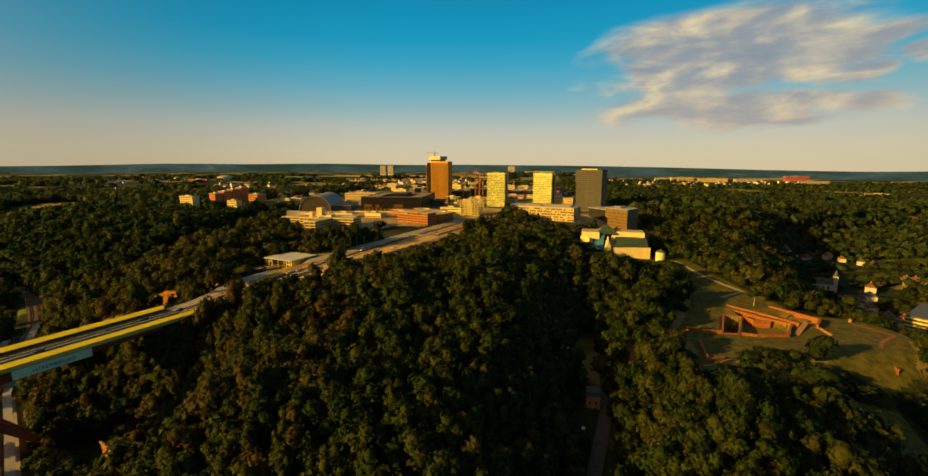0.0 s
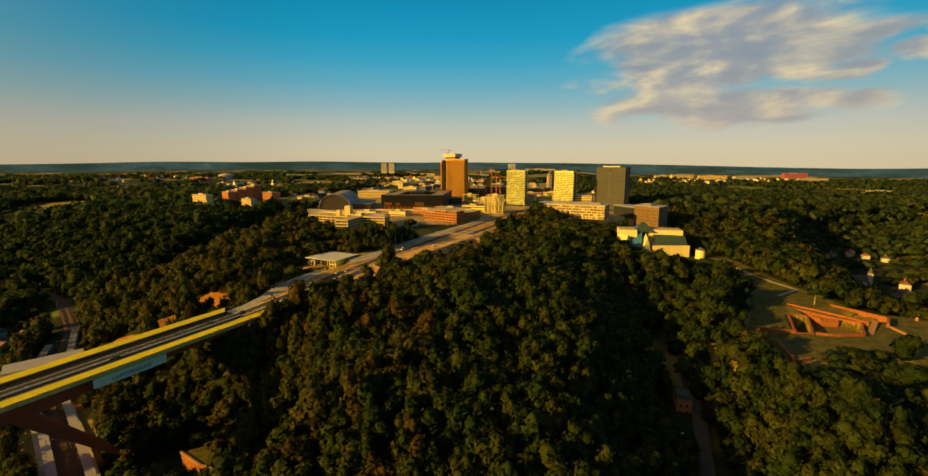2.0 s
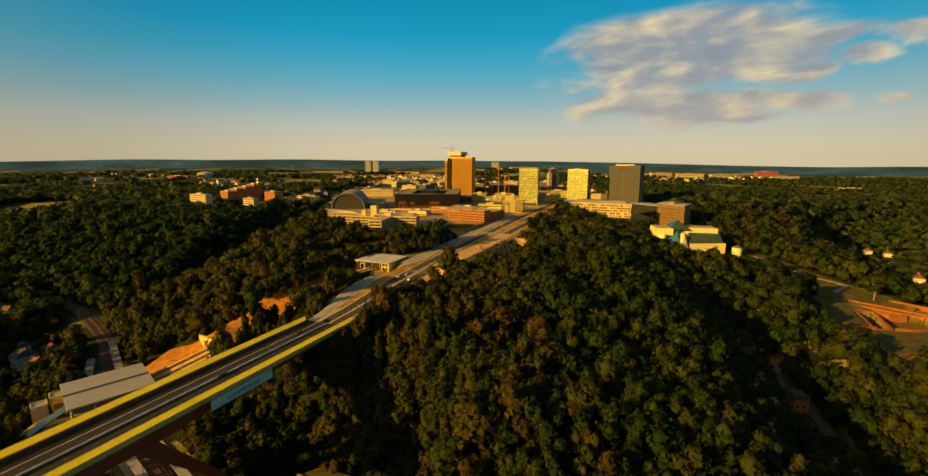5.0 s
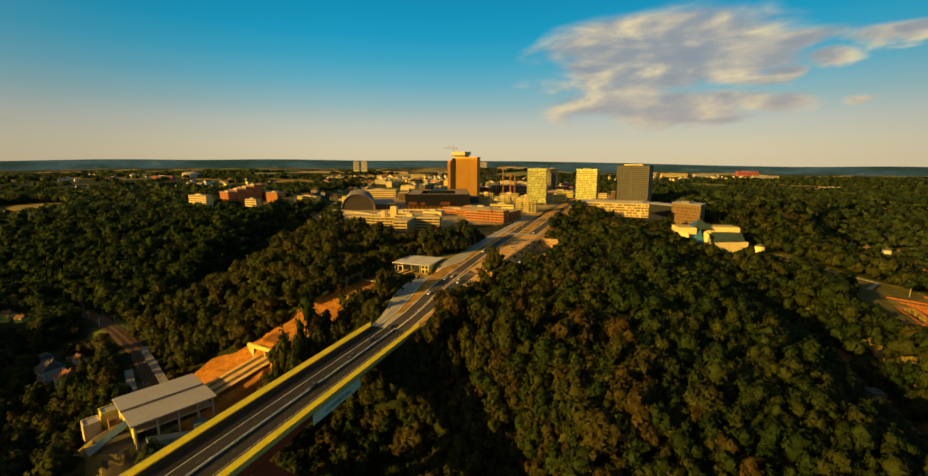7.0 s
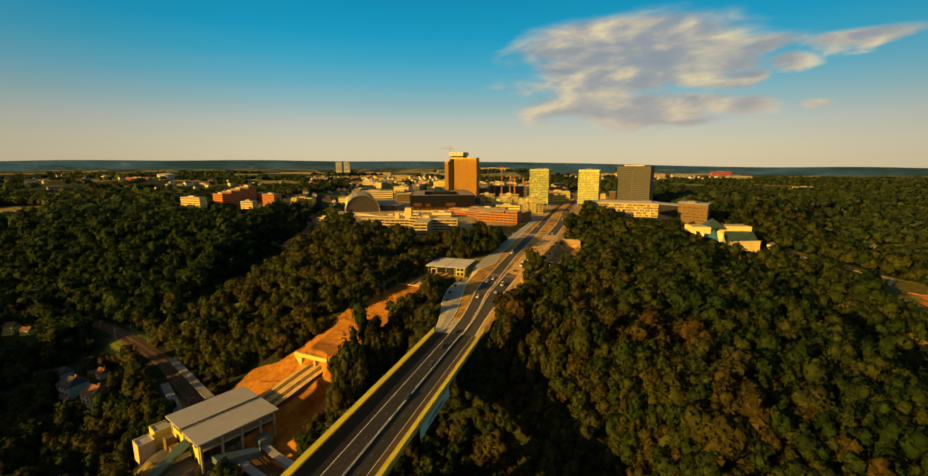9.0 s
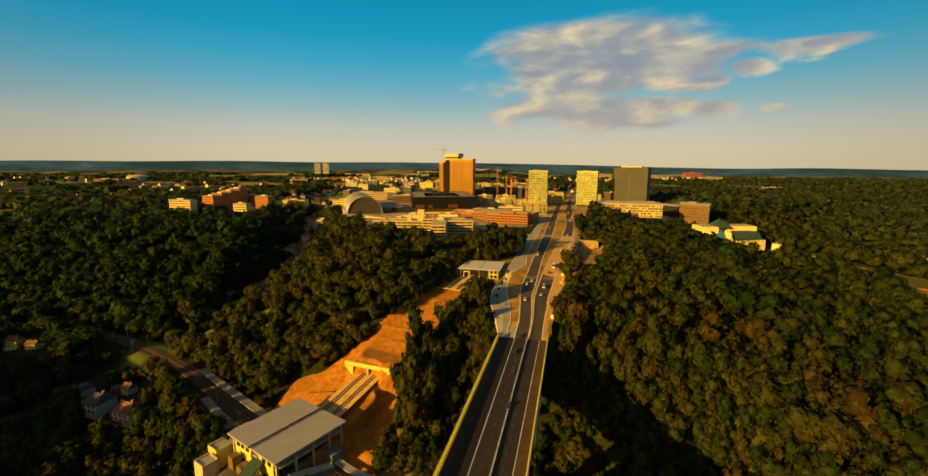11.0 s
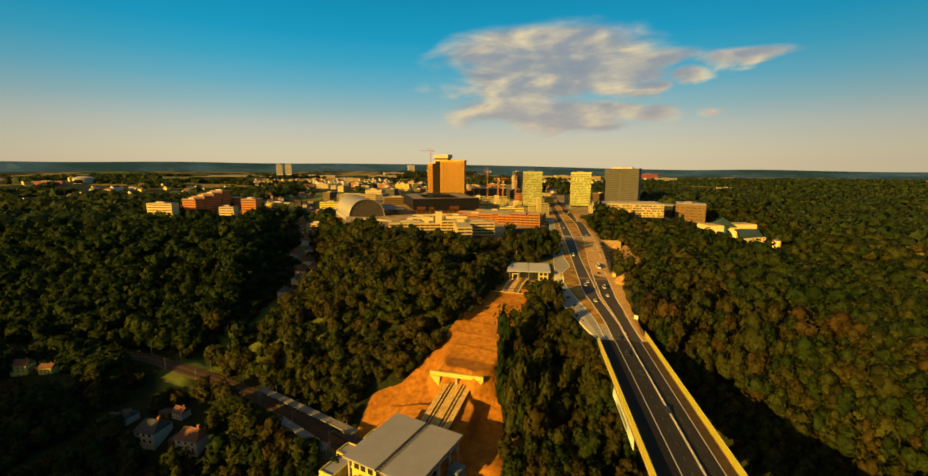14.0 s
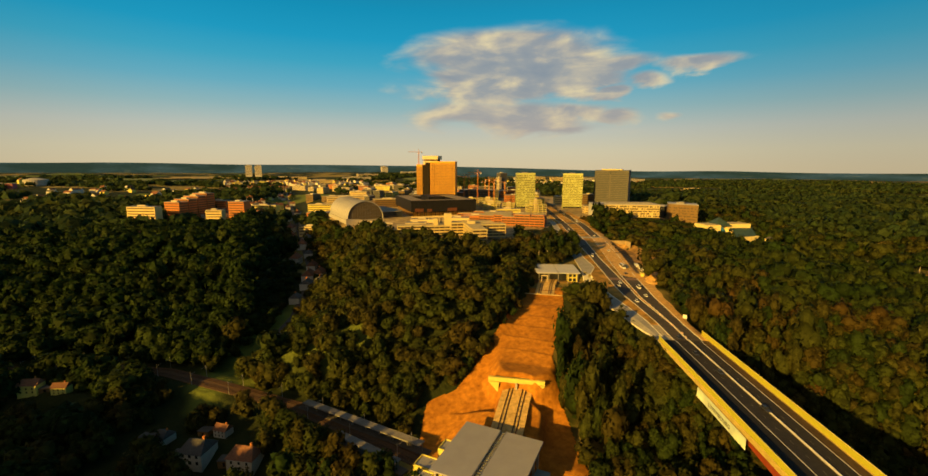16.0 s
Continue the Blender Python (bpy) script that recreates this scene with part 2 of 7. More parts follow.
ZINC_PALE = material("pale_zinc_roof", (0.62, 0.59, 0.54), 0.6, 0.0, size=4.0, vary=0.08, bump=0.03)
VERGE = material("verge_earth", (0.115, 0.105, 0.016), 0.95, size=9.0, vary=0.35, second=(0.62, 0.30, 0.045), stains=0.4, bump=0.3)
KERB = material("kerb_stone", (0.80, 0.72, 0.54), 0.85, size=1.5, vary=0.15)
DARK_ROOF = material("dark_roof", (0.10, 0.092, 0.085), 0.8, size=4.0, vary=0.25)
GREY_ROOF = material("grey_roof", (0.25, 0.23, 0.21), 0.8, size=3.0, vary=0.2)
TERRACOTTA = material("terracotta_band", (0.50, 0.18, 0.05), 0.8, size=2.0, vary=0.15)
BROWN_BOX = material("brown_cladding", (0.185, 0.115, 0.045), 0.7, size=2.5, vary=0.25)
RENDER_WHITE = material("white_render", (0.56, 0.52, 0.44), 0.85, size=3.0, vary=0.12, rand=0.35)
BROWN_TILE = material("brown_roof_tiles", (0.20, 0.09, 0.05), 0.85, size=1.0, vary=0.3, bump=0.3, rand=0.5)
SLATE = material("slate_roof", (0.09, 0.085, 0.085), 0.7, size=1.0, vary=0.25, bump=0.2, rand=0.4)
YELLOW_PLASTER = material("yellow_plaster", (0.68, 0.58, 0.13), 0.8, size=3.0, vary=0.12)
CRANE_PAINT = material("crane_paint", (0.52, 0.20, 0.03), 0.5, size=2.0, vary=0.1)
STEEL = material("galvanised_steel", (0.34, 0.33, 0.31), 0.5, 0.5, size=1.0, vary=0.15)
BALLAST = material("ballast", (0.115, 0.066, 0.036), 0.95, size=0.8, vary=0.35, bump=0.5)
RAIL_RUST = material("rail", (0.10, 0.06, 0.04), 0.45, 0.7, size=0.8)
BLUE_PANEL = material("pale_banner", (0.62, 0.70, 0.52), 0.6, size=3.0, vary=0.08, bump=0.02)
INK = material("dark_lettering", (0.03, 0.035, 0.04), 0.7, size=2.0, bump=0.0)
BLUE_GLASS = material("blue_roof_glass", (0.045, 0.16, 0.30), 0.2, size=4.0, vary=0.2, bump=0.0, spec=0.6)
PINK_PANEL = material("pink_cladding", (0.45, 0.10, 0.12), 0.7, size=6.0, vary=0.1)
FIELD = material("stubble_field", (0.42, 0.31, 0.10), 0.95, size=9.0, vary=0.2, bump=0.1)
MEADOW = material("meadow", (0.16, 0.19, 0.04), 0.95, size=9.0, vary=0.25, bump=0.1)
CAR_WHITE = material("white_car_paint", (0.75, 0.74, 0.72), 0.3, size=2.0, vary=0.04, bump=0.0, spec=0.5)
CAR_DARK = material("dark_car_paint", (0.03, 0.03, 0.035), 0.3, size=2.0, vary=0.1, bump=0.0, spec=0.5)
RUBBER = material("tyre_rubber", (0.02, 0.02, 0.02), 0.85, size=0.2)
BARRIER_RED = material("red_white_plastic", (0.55, 0.12, 0.05), 0.6, size=0.5, vary=0.5, second=(0.7, 0.55, 0.4))


def forest_floor():
    """The ground: forest litter, grass and bare patches by the lie of the land."""
    m = bpy.data.materials.new("ground_cover")
    m.use_nodes = True
    n = Nodes(m.node_tree)
    geo = n.t.nodes.new("ShaderNodeNewGeometry")
    v = geo.outputs["Position"]
    a, b, c = n.noise(v, 0.22, 6, 0.65), n.noise(v, 0.012, 5, 0.6), n.noise(v, 0.0031, 4, 0.55)
    wood = n.mix(a, (0.018, 0.026, 0.008), (0.040, 0.046, 0.013))
    meadow = n.mix(a, (0.040, 0.055, 0.012), (0.085, 0.080, 0.020))
    col = n.mix(n.ramp(b, [(0.56, 0.0), (0.62, 1.0)]), wood, meadow)
    col = n.mix(n.ramp(c, [(0.55, 0.0), (0.57, 1.0)]), col, (0.26, 0.20, 0.06))
    col = n.mix(n.ramp(c, [(0.40, 1.0), (0.42, 0.0)]), col, (0.13, 0.16, 0.03))
    p = n.add("ShaderNodeBsdfPrincipled", Roughness=0.95)
    p.inputs["Specular IOR Level"].default_value = 0.1
    n.link(col, p.inputs["Base Color"])
    bump = n.add("ShaderNodeBump", Strength=0.8, Distance=3.0)
    n.link(n.noise(v, 0.12, 6, 0.7), bump.inputs["Height"])
    n.link(bump.outputs[0], p.inputs["Normal"])
    o = n.t.nodes.new("ShaderNodeOutputMaterial")
    n.link(p.outputs[0], o.inputs[0])
    return m


GROUND = forest_floor()


def ridge_wood():
    """Far wooded ridges with folds and paler clearings; blue distance haze is painted in as a glow."""
    m = bpy.data.materials.new("hazy_forest")
    m.use_nodes = True
    n = Nodes(m.node_tree)
    v = n.t.nodes.new("ShaderNodeNewGeometry").outputs["Position"]
    fine, fold, patchy = n.noise(v, 0.022, 5, 0.65), n.noise(v, 0.0024, 3, 0.5), n.noise(v, 0.0060, 3, 0.5, 0.6)
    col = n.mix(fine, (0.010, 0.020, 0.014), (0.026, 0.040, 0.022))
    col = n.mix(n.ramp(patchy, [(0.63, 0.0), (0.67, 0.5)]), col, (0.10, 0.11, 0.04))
    p = n.add("ShaderNodeBsdfPrincipled", Roughness=0.95)
    p.inputs["Specular IOR Level"].default_value = 0.0
    n.link(col, p.inputs["Base Color"])
    # distance haze as emission, varied by fold and grain
    haze_glow = n.mix(n.ramp(fold, [(0.38, 0.0), (0.62, 1.0)]), (0.009, 0.021, 0.019), (0.034, 0.058, 0.057))
    haze_glow = n.mix(n.ramp(fine, [(0.35, 0.55), (0.65, 0.0)]), haze_glow, (0.006, 0.017, 0.015))
    n.link(haze_glow, p.inputs["Emission Color"])
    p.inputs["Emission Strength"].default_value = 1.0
    o = n.t.nodes.new("ShaderNodeOutputMaterial")
    n.link(p.outputs[0], o.inputs[0])
    return m


HAZY_WOOD = ridge_wood()


# ---- helpers for meshes ----
def part(name, bm, mat, parent=None, label=""):
    """Links a bmesh as one mesh object under a thing or a part."""
    me = bpy.data.meshes.new(name)
    bm.to_mesh(me)
    bm.free()
    me.materials.append(mat)
    ob = new(name, me)
    ob.parent = parent
    return tagged(ob, label)


def share(name, me, parent, m):
    ob = new(name, me)
    ob.parent = parent
    ob.matrix_basis = m
    return ob


def thing(name, label, category, x, y, z, turn=0.0, group="", kind=""):
    ob = new(name)
    ob.matrix_basis = pose(x, y, z, 0, 0, turn)
    ob.empty_display_size = 1.0
    return tagged(ob, label, category, group, kind)


def box(bm, x0, x1, y0, y1, z0, z1, bevel=0.0):
    r = bmesh.ops.create_cube(bm, size=1.0)
    for v in r["verts"]:
        v.co = Vector(((x0 + x1) / 2 + v.co.x * (x1 - x0), (y0 + y1) / 2 + v.co.y * (y1 - y0), (z0 + z1) / 2 + v.co.z * (z1 - z0)))
    if bevel:
        bmesh.ops.bevel(bm, geom=list({e for v in r["verts"] for e in v.link_edges}), offset=bevel, segments=1, affect="EDGES")
    return bm


def boxes(*specs, bevel=0.0):
    bm = bmesh.new()
    for s in specs:
        box(bm, *s, bevel=bevel)
    return bm


def prism(points, z0, z1, bm=None):
    """An upright prism over a plan polygon (counter-clockwise)."""
    bm = bm or bmesh.new()
    lo = [bm.verts.new((x, y, z0)) for x, y in points]
    hi = [bm.verts.new((x, y, z1)) for x, y in points]
    k = len(points)
    bm.faces.new(hi)
    bm.faces.new(lo[::-1])
    for i in range(k):
        bm.faces.new((lo[i], lo[(i + 1) % k], hi[(i + 1) % k], hi[i]))
    return bm


def strut(bm, a, b, r0, r1, sides=6):
    """A tapered bar from a to b."""
    a, b = Vector(a), Vector(b)
    q = (b - a).to_track_quat("Z", "Y").to_matrix()
    rings = []
    for c, r in ((a, r0), (b, r1)):
        rings.append([bm.verts.new(c + q @ Vector((r * math.cos(2 * math.pi * i / sides), r * math.sin(2 * math.pi * i / sides), 0))) for i in range(sides)])
    for i in range(sides):
        bm.faces.new((rings[0][i], rings[0][(i + 1) % sides], rings[1][(i + 1) % sides], rings[1][i]))
    bm.faces.new(rings[0][::-1])
    bm.faces.new(rings[1])
    return bm


def smoothstep(t):
    t = np.clip(t, 0.0, 1.0)
    return t * t * (3 - 2 * t)


def along(x, y, line):
    """Distance to a plan polyline with heights, the height at the nearest point, and the signed side (right +)."""
    x, y = np.asarray(x, float), np.asarray(y, float)
    best, zz, side = np.full(x.shape, 1e9), np.zeros(x.shape), np.zeros(x.shape)
    for (ax, ay, az), (bx, by, bz) in zip(line, line[1:]):
        dx, dy = bx - ax, by - ay
        k = np.clip(((x - ax) * dx + (y - ay) * dy) / (dx * dx + dy * dy), 0, 1)
        d = np.hypot(x - ax - k * dx, y - ay - k * dy)
        s = np.sign((x - ax) * dy - (y - ay) * dx)
        near = d < best
        best, zz, side = np.where(near, d, best), np.where(near, az + k * (bz - az), zz), np.where(near, s * d, side)
    return best, zz, side


def inside(x, y, poly):
    x, y = np.asarray(x, float), np.asarray(y, float)
    hit = np.zeros(x.shape, bool)
    for (ax, ay), (bx, by) in zip(poly, poly[1:] + poly[:1]):
        cross = ((ay > y) != (by > y)) & (x < (bx - ax) * (y - ay) / (by - ay + 1e-9) + ax)
        hit ^= cross
    return hit


# ---- the lie of the land ----
BRIDGE_END = Vector((-185.0, 269.7, 67.5))
BRIDGE_DIR = Vector((0.459, 0.888, 0)).normalized()
BRIDGE_TURN = math.degrees(math.atan2(BRIDGE_DIR.y, BRIDGE_DIR.x))

MAIN_VALLEY = [(-1500, 900, 14), (-640, 440, 10), (-430, 290, 8), (-330, 170, 6), (-240, 80, 5), (-100, 30, 5), (60, 10, 5), (230, 60, 5), (370, 230, 5), (440, 430, 6), (640, 730, 8), (1300, 1100, 12)]
RAVINE = [(50, 40, 8), (50, 150, 25), (72, 215, 30), (88, 300, 44), (105, 400, 60)]
SIDE_VALLEY = [(-480, 340, 10), (-410, 440, 18), (-378, 520, 26), (-352, 640, 34), (-354, 1000, 56), (-350, 1700, 72)]
AVENUE = [(-185, 269.7, 67.2), (-168, 306, 68.6), (-155, 336, 70), (-131, 380, 72), (-106, 428, 74), (-57, 516, 77), (0, 620, 79.5), (89, 790, 80.5), (200, 1000, 80), (420, 1400, 80)]
RAILWAY = [(-1000, 760, 24), (-700, 560, 23), (-564, 495, 22), (-504, 475, 22), (-455, 445, 22), (-410, 401, 21.2), (-376, 366, 20.4), (-341, 318, 20.2), (-318, 284, 20.2), (-280, 240, 20.2), (-249, 211, 20), (-226, 189, 19), (-196, 160, 18), (-150, 112, 16)]
CUT = [(-186, 398, 65.5), (-212, 364, 60.5), (-236, 338, 53), (-255, 316.5, 46.6)]
FORT_SPUR = [(148, 262, 50), (200, 284, 50), (262, 280, 49)]
FORT_WALK = [(225, 310, 51), (230, 390, 53), (240, 470, 58)]
STATION_BOWL = [(-440, 370, 14), (-335, 292, 21), (-268, 252, 24), (-225, 190, 18)]
TRENCH = [(-271, 299, 35.4), (-276, 293, 33.2), (-285, 281, 30), (-318, 250, 25)]


RAMPART = [(-192, 208, 14), (-168, 194, 19), (-142, 186, 20)]
STATION_FLOOR = [(-186, 398, 65.5), (-168, 389, 65.5)]
PIT = [(-94, 380, 69.5), (-64, 422, 67), (-34, 468, 66.5), (-26, 482, 66.5)]
FORT_COURT = [(186, 276), (192, 272.5), (211, 272.5), (228, 290), (218, 303), (207, 321), (204.5, 308)]
FORT_TERRACE = [(234, 292), (251, 298), (240, 318), (222, 311)]
FORT_PIT = [(173, 278), (182, 276), (203, 308), (194, 312)]


def ripple(x, y, s, k=0.0):
    return (np.sin(x / s + 1.3 * np.sin(y / s * 0.7 + k)) + np.sin(y / s * 1.1 + 2 + 1.1 * np.sin(x / s * 0.6 + k * 2))) * 0.5


def plateau(x, y):
    p = np.interp(y, [40, 150, 340, 500, 640, 760], [50, 58, 72, 75, 80, 81])
    p = np.where(y < 40, 62.0, p)
    p = p - 18 * smoothstep((x - 100) / 80) * (1 - smoothstep((y - 560) / 160)) * smoothstep((y - 40) / 100)
    p = p + 5 * smoothstep((x - 20) / 60) * smoothstep((y - 430) / 130) * (1 - smoothstep((x - 170) / 40)) * (1 - smoothstep((y - 660) / 80))
    p = p - 14 * smoothstep((-385 - x) / 60) * smoothstep((y - 430) / 150) * (1 - smoothstep((y - 880) / 120))
    # mostly unseen hump added on the west bank to shade the valley
    p = p + 30 * smoothstep((-430 - x) / 100) * smoothstep((y - 230) / 50) * (1 - smoothstep((y - 380) / 130))
    r = np.hypot(x, y)
    p = p + 38 * smoothstep((r - 1500) / 2400)
    p = p - 40 * smoothstep((x - 0.22 * y) / 500) * smoothstep((r - 1500) / 1100)
    p = p + smoothstep((r - 1000) / 1200) * (10 * ripple(x, y, 330) - 12) - smoothstep((x - 350) / 500) * 26 * (1 - smoothstep((r - 2200) / 800))
    return p


def skyline(x, y):
    az = np.degrees(np.arctan2(x, y))
    return np.interp(az, [-180, -60, -46, -34, -20, 0, 12, 24, 34, 60, 180], [150, 165, 172, 186, 190, 184, 176, 152, 132, 122, 150])


def land(x, y):
    x, y = np.asarray(x, float), np.asarray(y, float)
    top = plateau(x, y)
    h = top.copy()
    for line, w0, w1 in ((MAIN_VALLEY, 34, 115), (RAVINE, 5, 62), (SIDE_VALLEY, 9, 75), (STATION_BOWL, 12, 135), (RAILWAY[:5], 8, 215)):
        d, z, _ = along(x, y, line)
        h = np.minimum(h, z + (top - z) * smoothstep((d - w0) / w1))
    h = h + 1.2 * ripple(x, y, 23) * smoothstep((np.hypot(x + 150, y - 200)) / 200)
    d, _, s = along(x, y, AVENUE)
    h = h - 5 * (s > 0) * (1 - smoothstep((d - 25) / 95)) * (1 - smoothstep((y - 560) / 60))
    for line, w, blend in ((RAILWAY, 8, 14), (AVENUE, None, 24), (PIT, 9, 6), (CUT, 14, 11), (STATION_FLOOR, 13, 10), (TRENCH, 8.5, 4.5), (FORT_SPUR, 30, 34), (RAMPART, 8, 34), (FORT_WALK, 12, 22)):
        d, z, _ = along(x, y, line)
        if w is None:
            w = 12 + 12 * smoothstep((y - 285) / 60)
        if line is TRENCH:
            before = smoothstep(((x + 276) * -0.69 + (y - 293) * -0.72 + 11) / 6)
            w = 8.5 + 5 * before * (along(x, y, TRENCH)[2] < 0)
        h = z + (h - z) * smoothstep((d - w) / blend)
    # gentle bare bank beside the lower tracks
    d, z, s = along(x, y, TRENCH[1:])
    bank = (s > 0) & ((x + 276) * -0.69 + (y - 293) * -0.72 > 0)
    h = np.where(bank, z + (h - z) * smoothstep((d - 9) / 30), h)
    # ditches of the fort
    h = h - 13 * inside(x, y, FORT_PIT) - 5 * inside(x, y, FORT_COURT) - 3.5 * inside(x, y, FORT_TERRACE)
    return h


def spaced(lo, dense0, dense1, hi, step):
    core = np.arange(dense0, dense1 + step, step)
    out, s, v = [], step, dense1
    while v < hi:
        s = min(s * 1.12, 160)
        v += s
        out.append(min(v, hi))
    back, s, v = [], step, dense0
    while v > lo:
        s = min(s * 1.12, 160)
        v -= s
        back.append(max(v, lo))
    return np.concatenate([back[::-1], core, out])


def mesh_from(name, verts, faces, mats, smooth=True):
    """A mesh from numpy arrays of verts (n, 3) and triangles or quads (m, k)."""
    me = bpy.data.meshes.new(name)
    k = faces.shape[1]
    me.vertices.add(len(verts))
    me.vertices.foreach_set("co", np.ascontiguousarray(verts, dtype=np.float32).ravel())
    me.loops.add(faces.size)
    me.loops.foreach_set("vertex_index", np.ascontiguousarray(faces, dtype=np.int32).ravel())
    me.polygons.add(len(faces))
    me.polygons.foreach_set("loop_start", np.arange(0, faces.size, k, dtype=np.int32))
    if smooth:
        me.polygons.foreach_set("use_smooth", np.ones(len(faces), dtype=bool))
    for m in mats:
        me.materials.append(m)
    me.update(calc_edges=True)
    return me


def grid_mesh(name, xs, ys, zs, mats, smooth=True):
    nx, ny = len(xs), len(ys)
    X, Y = np.meshgrid(xs, ys)
    v = np.stack([X.ravel(), Y.ravel(), zs.ravel()], 1)
    i = np.arange(nx * ny).reshape(ny, nx)
    f = np.stack([i[:-1, :-1].ravel(), i[:-1, 1:].ravel(), i[1:, 1:].ravel(), i[1:, :-1].ravel()], 1)
    return mesh_from(name, v, f, mats, smooth)


gx, gy = spaced(-4900, -620, 480, 4900, 5.5), spaced(-4900, 60, 760, 4900, 5.5)
gx = np.unique(np.concatenate([gx, np.arange(-345, -164, 2.25)]).round(2))
gy = np.unique(np.concatenate([gy, np.arange(225, 406, 2.25)]).round(2))
gx = np.unique(np.concatenate([gx, np.arange(166, 232, 1.2)]).round(2))
gy = np.unique(np.concatenate([gy, np.arange(264, 318, 1.2)]).round(2))
GX, GY = np.meshgrid(gx, gy)
SOIL_AREA = [(-205, 398), (-178, 388), (-204, 350), (-238, 314), (-246, 290), (-256, 262), (-268, 234), (-282, 246), (-300, 262), (-322, 292), (-322, 308), (-310, 331), (-292, 330), (-268, 342), (-236, 366)]
GZ = land(GX, GY) - 1.6 * inside(GX, GY, SOIL_AREA)
ground = new("ground", grid_mesh("ground", gx, gy, GZ, [GROUND]))
tagged(ground, "wooded valley ground with grass and bare earth", "ground", kind="structure")


def far_hills():
    """The wooded ridges that close the horizon."""
    az, rr = np.radians(np.arange(-180, 180.1, 1.0)), np.array([3950.0, 4100, 4260, 4420, 4600, 4800])
    A, R = np.meshgrid(az, rr)
    X, Y = R * np.sin(A), R * np.cos(A)
    top = skyline(X, Y) - 6 + 5 * ripple(X, Y, 260, 1.0)
    Z = 55 + (top - 55) * smoothstep((R - 3950) / 800)
    v = np.stack([X.ravel(), Y.ravel(), Z.ravel()], 1)
    i = np.arange(A.size).reshape(A.shape)
    f = np.stack([i[:-1, :-1].ravel(), i[:-1, 1:].ravel(), i[1:, 1:].ravel(), i[1:, :-1].ravel()], 1)
    ob = new("backdrop", mesh_from("backdrop", v, f, [HAZY_WOOD]))
    return tagged(ob, "wooded ridges on the horizon, tinted blue with painted haze", "hills", kind="structure")


far_hills()


def sheet(x, y):
    """Height of the ground sheet itself, between its nodes."""
    x, y = np.asarray(x, float), np.asarray(y, float)
    i, j = np.clip(np.searchsorted(gx, x) - 1, 0, len(gx) - 2), np.clip(np.searchsorted(gy, y) - 1, 0, len(gy) - 2)
    u, v = (x - gx[i]) / (gx[i + 1] - gx[i]), (y - gy[j]) / (gy[j + 1] - gy[j])
    return GZ[j, i] * (1 - u) * (1 - v) + GZ[j, i + 1] * u * (1 - v) + GZ[j + 1, i] * (1 - u) * v + GZ[j + 1, i + 1] * u * v


def z_at(x, y):
    return float(sheet(np.array([x]), np.array([y]))[0])


def patch(name, poly, mat, lift, step, label, category, rough=0.0, exact=False, ledges=None):
    """A sheet of other ground laid over the land inside a plan polygon."""
    px, py = [p[0] for p in poly], [p[1] for p in poly]
    xs, ys = np.arange(min(px), max(px) + step, step), np.arange(min(py), max(py) + step, step)
    X, Y = np.meshgrid(xs, ys)
    Z = (land(X, Y) if exact else sheet(X, Y)) + lift + (rough * (ripple(X, Y, 3.1) + 0.6 * ripple(X, Y, 1.3, 2.0)) if rough else 0)
    if ledges:
        Z = Z + 0.5 * ((along(X, Y, ledges)[1] + 0.2 * ripple(X, Y, 14)) / 2.9 % 1.0) ** 3
    cx, cy = (X[:-1, :-1] + X[1:, 1:]) / 2, (Y[:-1, :-1] + Y[1:, 1:]) / 2
    keep = inside(cx, cy, poly).ravel()
    i = np.arange(X.size).reshape(X.shape)
    f = np.stack([i[:-1, :-1].ravel(), i[:-1, 1:].ravel(), i[1:, 1:].ravel(), i[1:, :-1].ravel()], 1)[keep]
    used, inv = np.unique(f, return_inverse=True)
    v = np.stack([X.ravel(), Y.ravel(), Z.ravel()], 1)[used]
    ob = new(name, mesh_from(name, v, inv.reshape(f.shape), [mat]))
    return tagged(ob, label, category, kind="structure")


def ribbon(name, line, off0, off1, lift, mat, label="", kind="structure", parent=None, category="", step=8.0, drape=False, wobble=0.0):
    """A strip along a plan line, between two offsets to its right."""
    pts = []
    for (ax, ay, az), (bx, by, bz) in zip(line, line[1:]):
        m = max(1, int(math.hypot(bx - ax, by - ay) / step))
        pts += [(ax + (bx - ax) * i / m, ay + (by - ay) * i / m, az + (bz - az) * i / m) for i in range(m)]
    pts.append(line[-1])
    bm, rows = bmesh.new(), []
    for i, p in enumerate(pts):
        a, b = pts[max(0, i - 1)], pts[min(len(pts) - 1, i + 1)]
        t = Vector((b[0] - a[0], b[1] - a[1], 0)).normalized()
        nrm = Vector((t.y, -t.x, 0))
        row = []
        for j, o in enumerate((off0, off1)):
            o += wobble * math.sin(i * 1.7 + j * 2.1) if wobble else 0
            q = Vector((p[0], p[1], 0)) + nrm * o
            row.append((q.x, q.y, (z_at(q.x, q.y) if drape else p[2]) + lift))
        rows.append(row)
    lo = [[bm.verts.new((x, y, z - 0.35)) for x, y, z in r] for r in rows]
    hi = [[bm.verts.new(c) for c in r] for r in rows]
    for i in range(len(rows) - 1):
        bm.faces.new((hi[i][0], hi[i][1], hi[i + 1][1], hi[i + 1][0]))
        bm.faces.new((lo[i][0], hi[i][0], hi[i + 1][0], lo[i + 1][0]))
        bm.faces.new((hi[i][1], lo[i][1], lo[i + 1][1], hi[i + 1][1]))
    bmesh.ops.recalc_face_normals(bm, faces=bm.faces)
    ob = part(name, bm, mat, parent, label)
    return tagged(ob, "", category, "", kind)


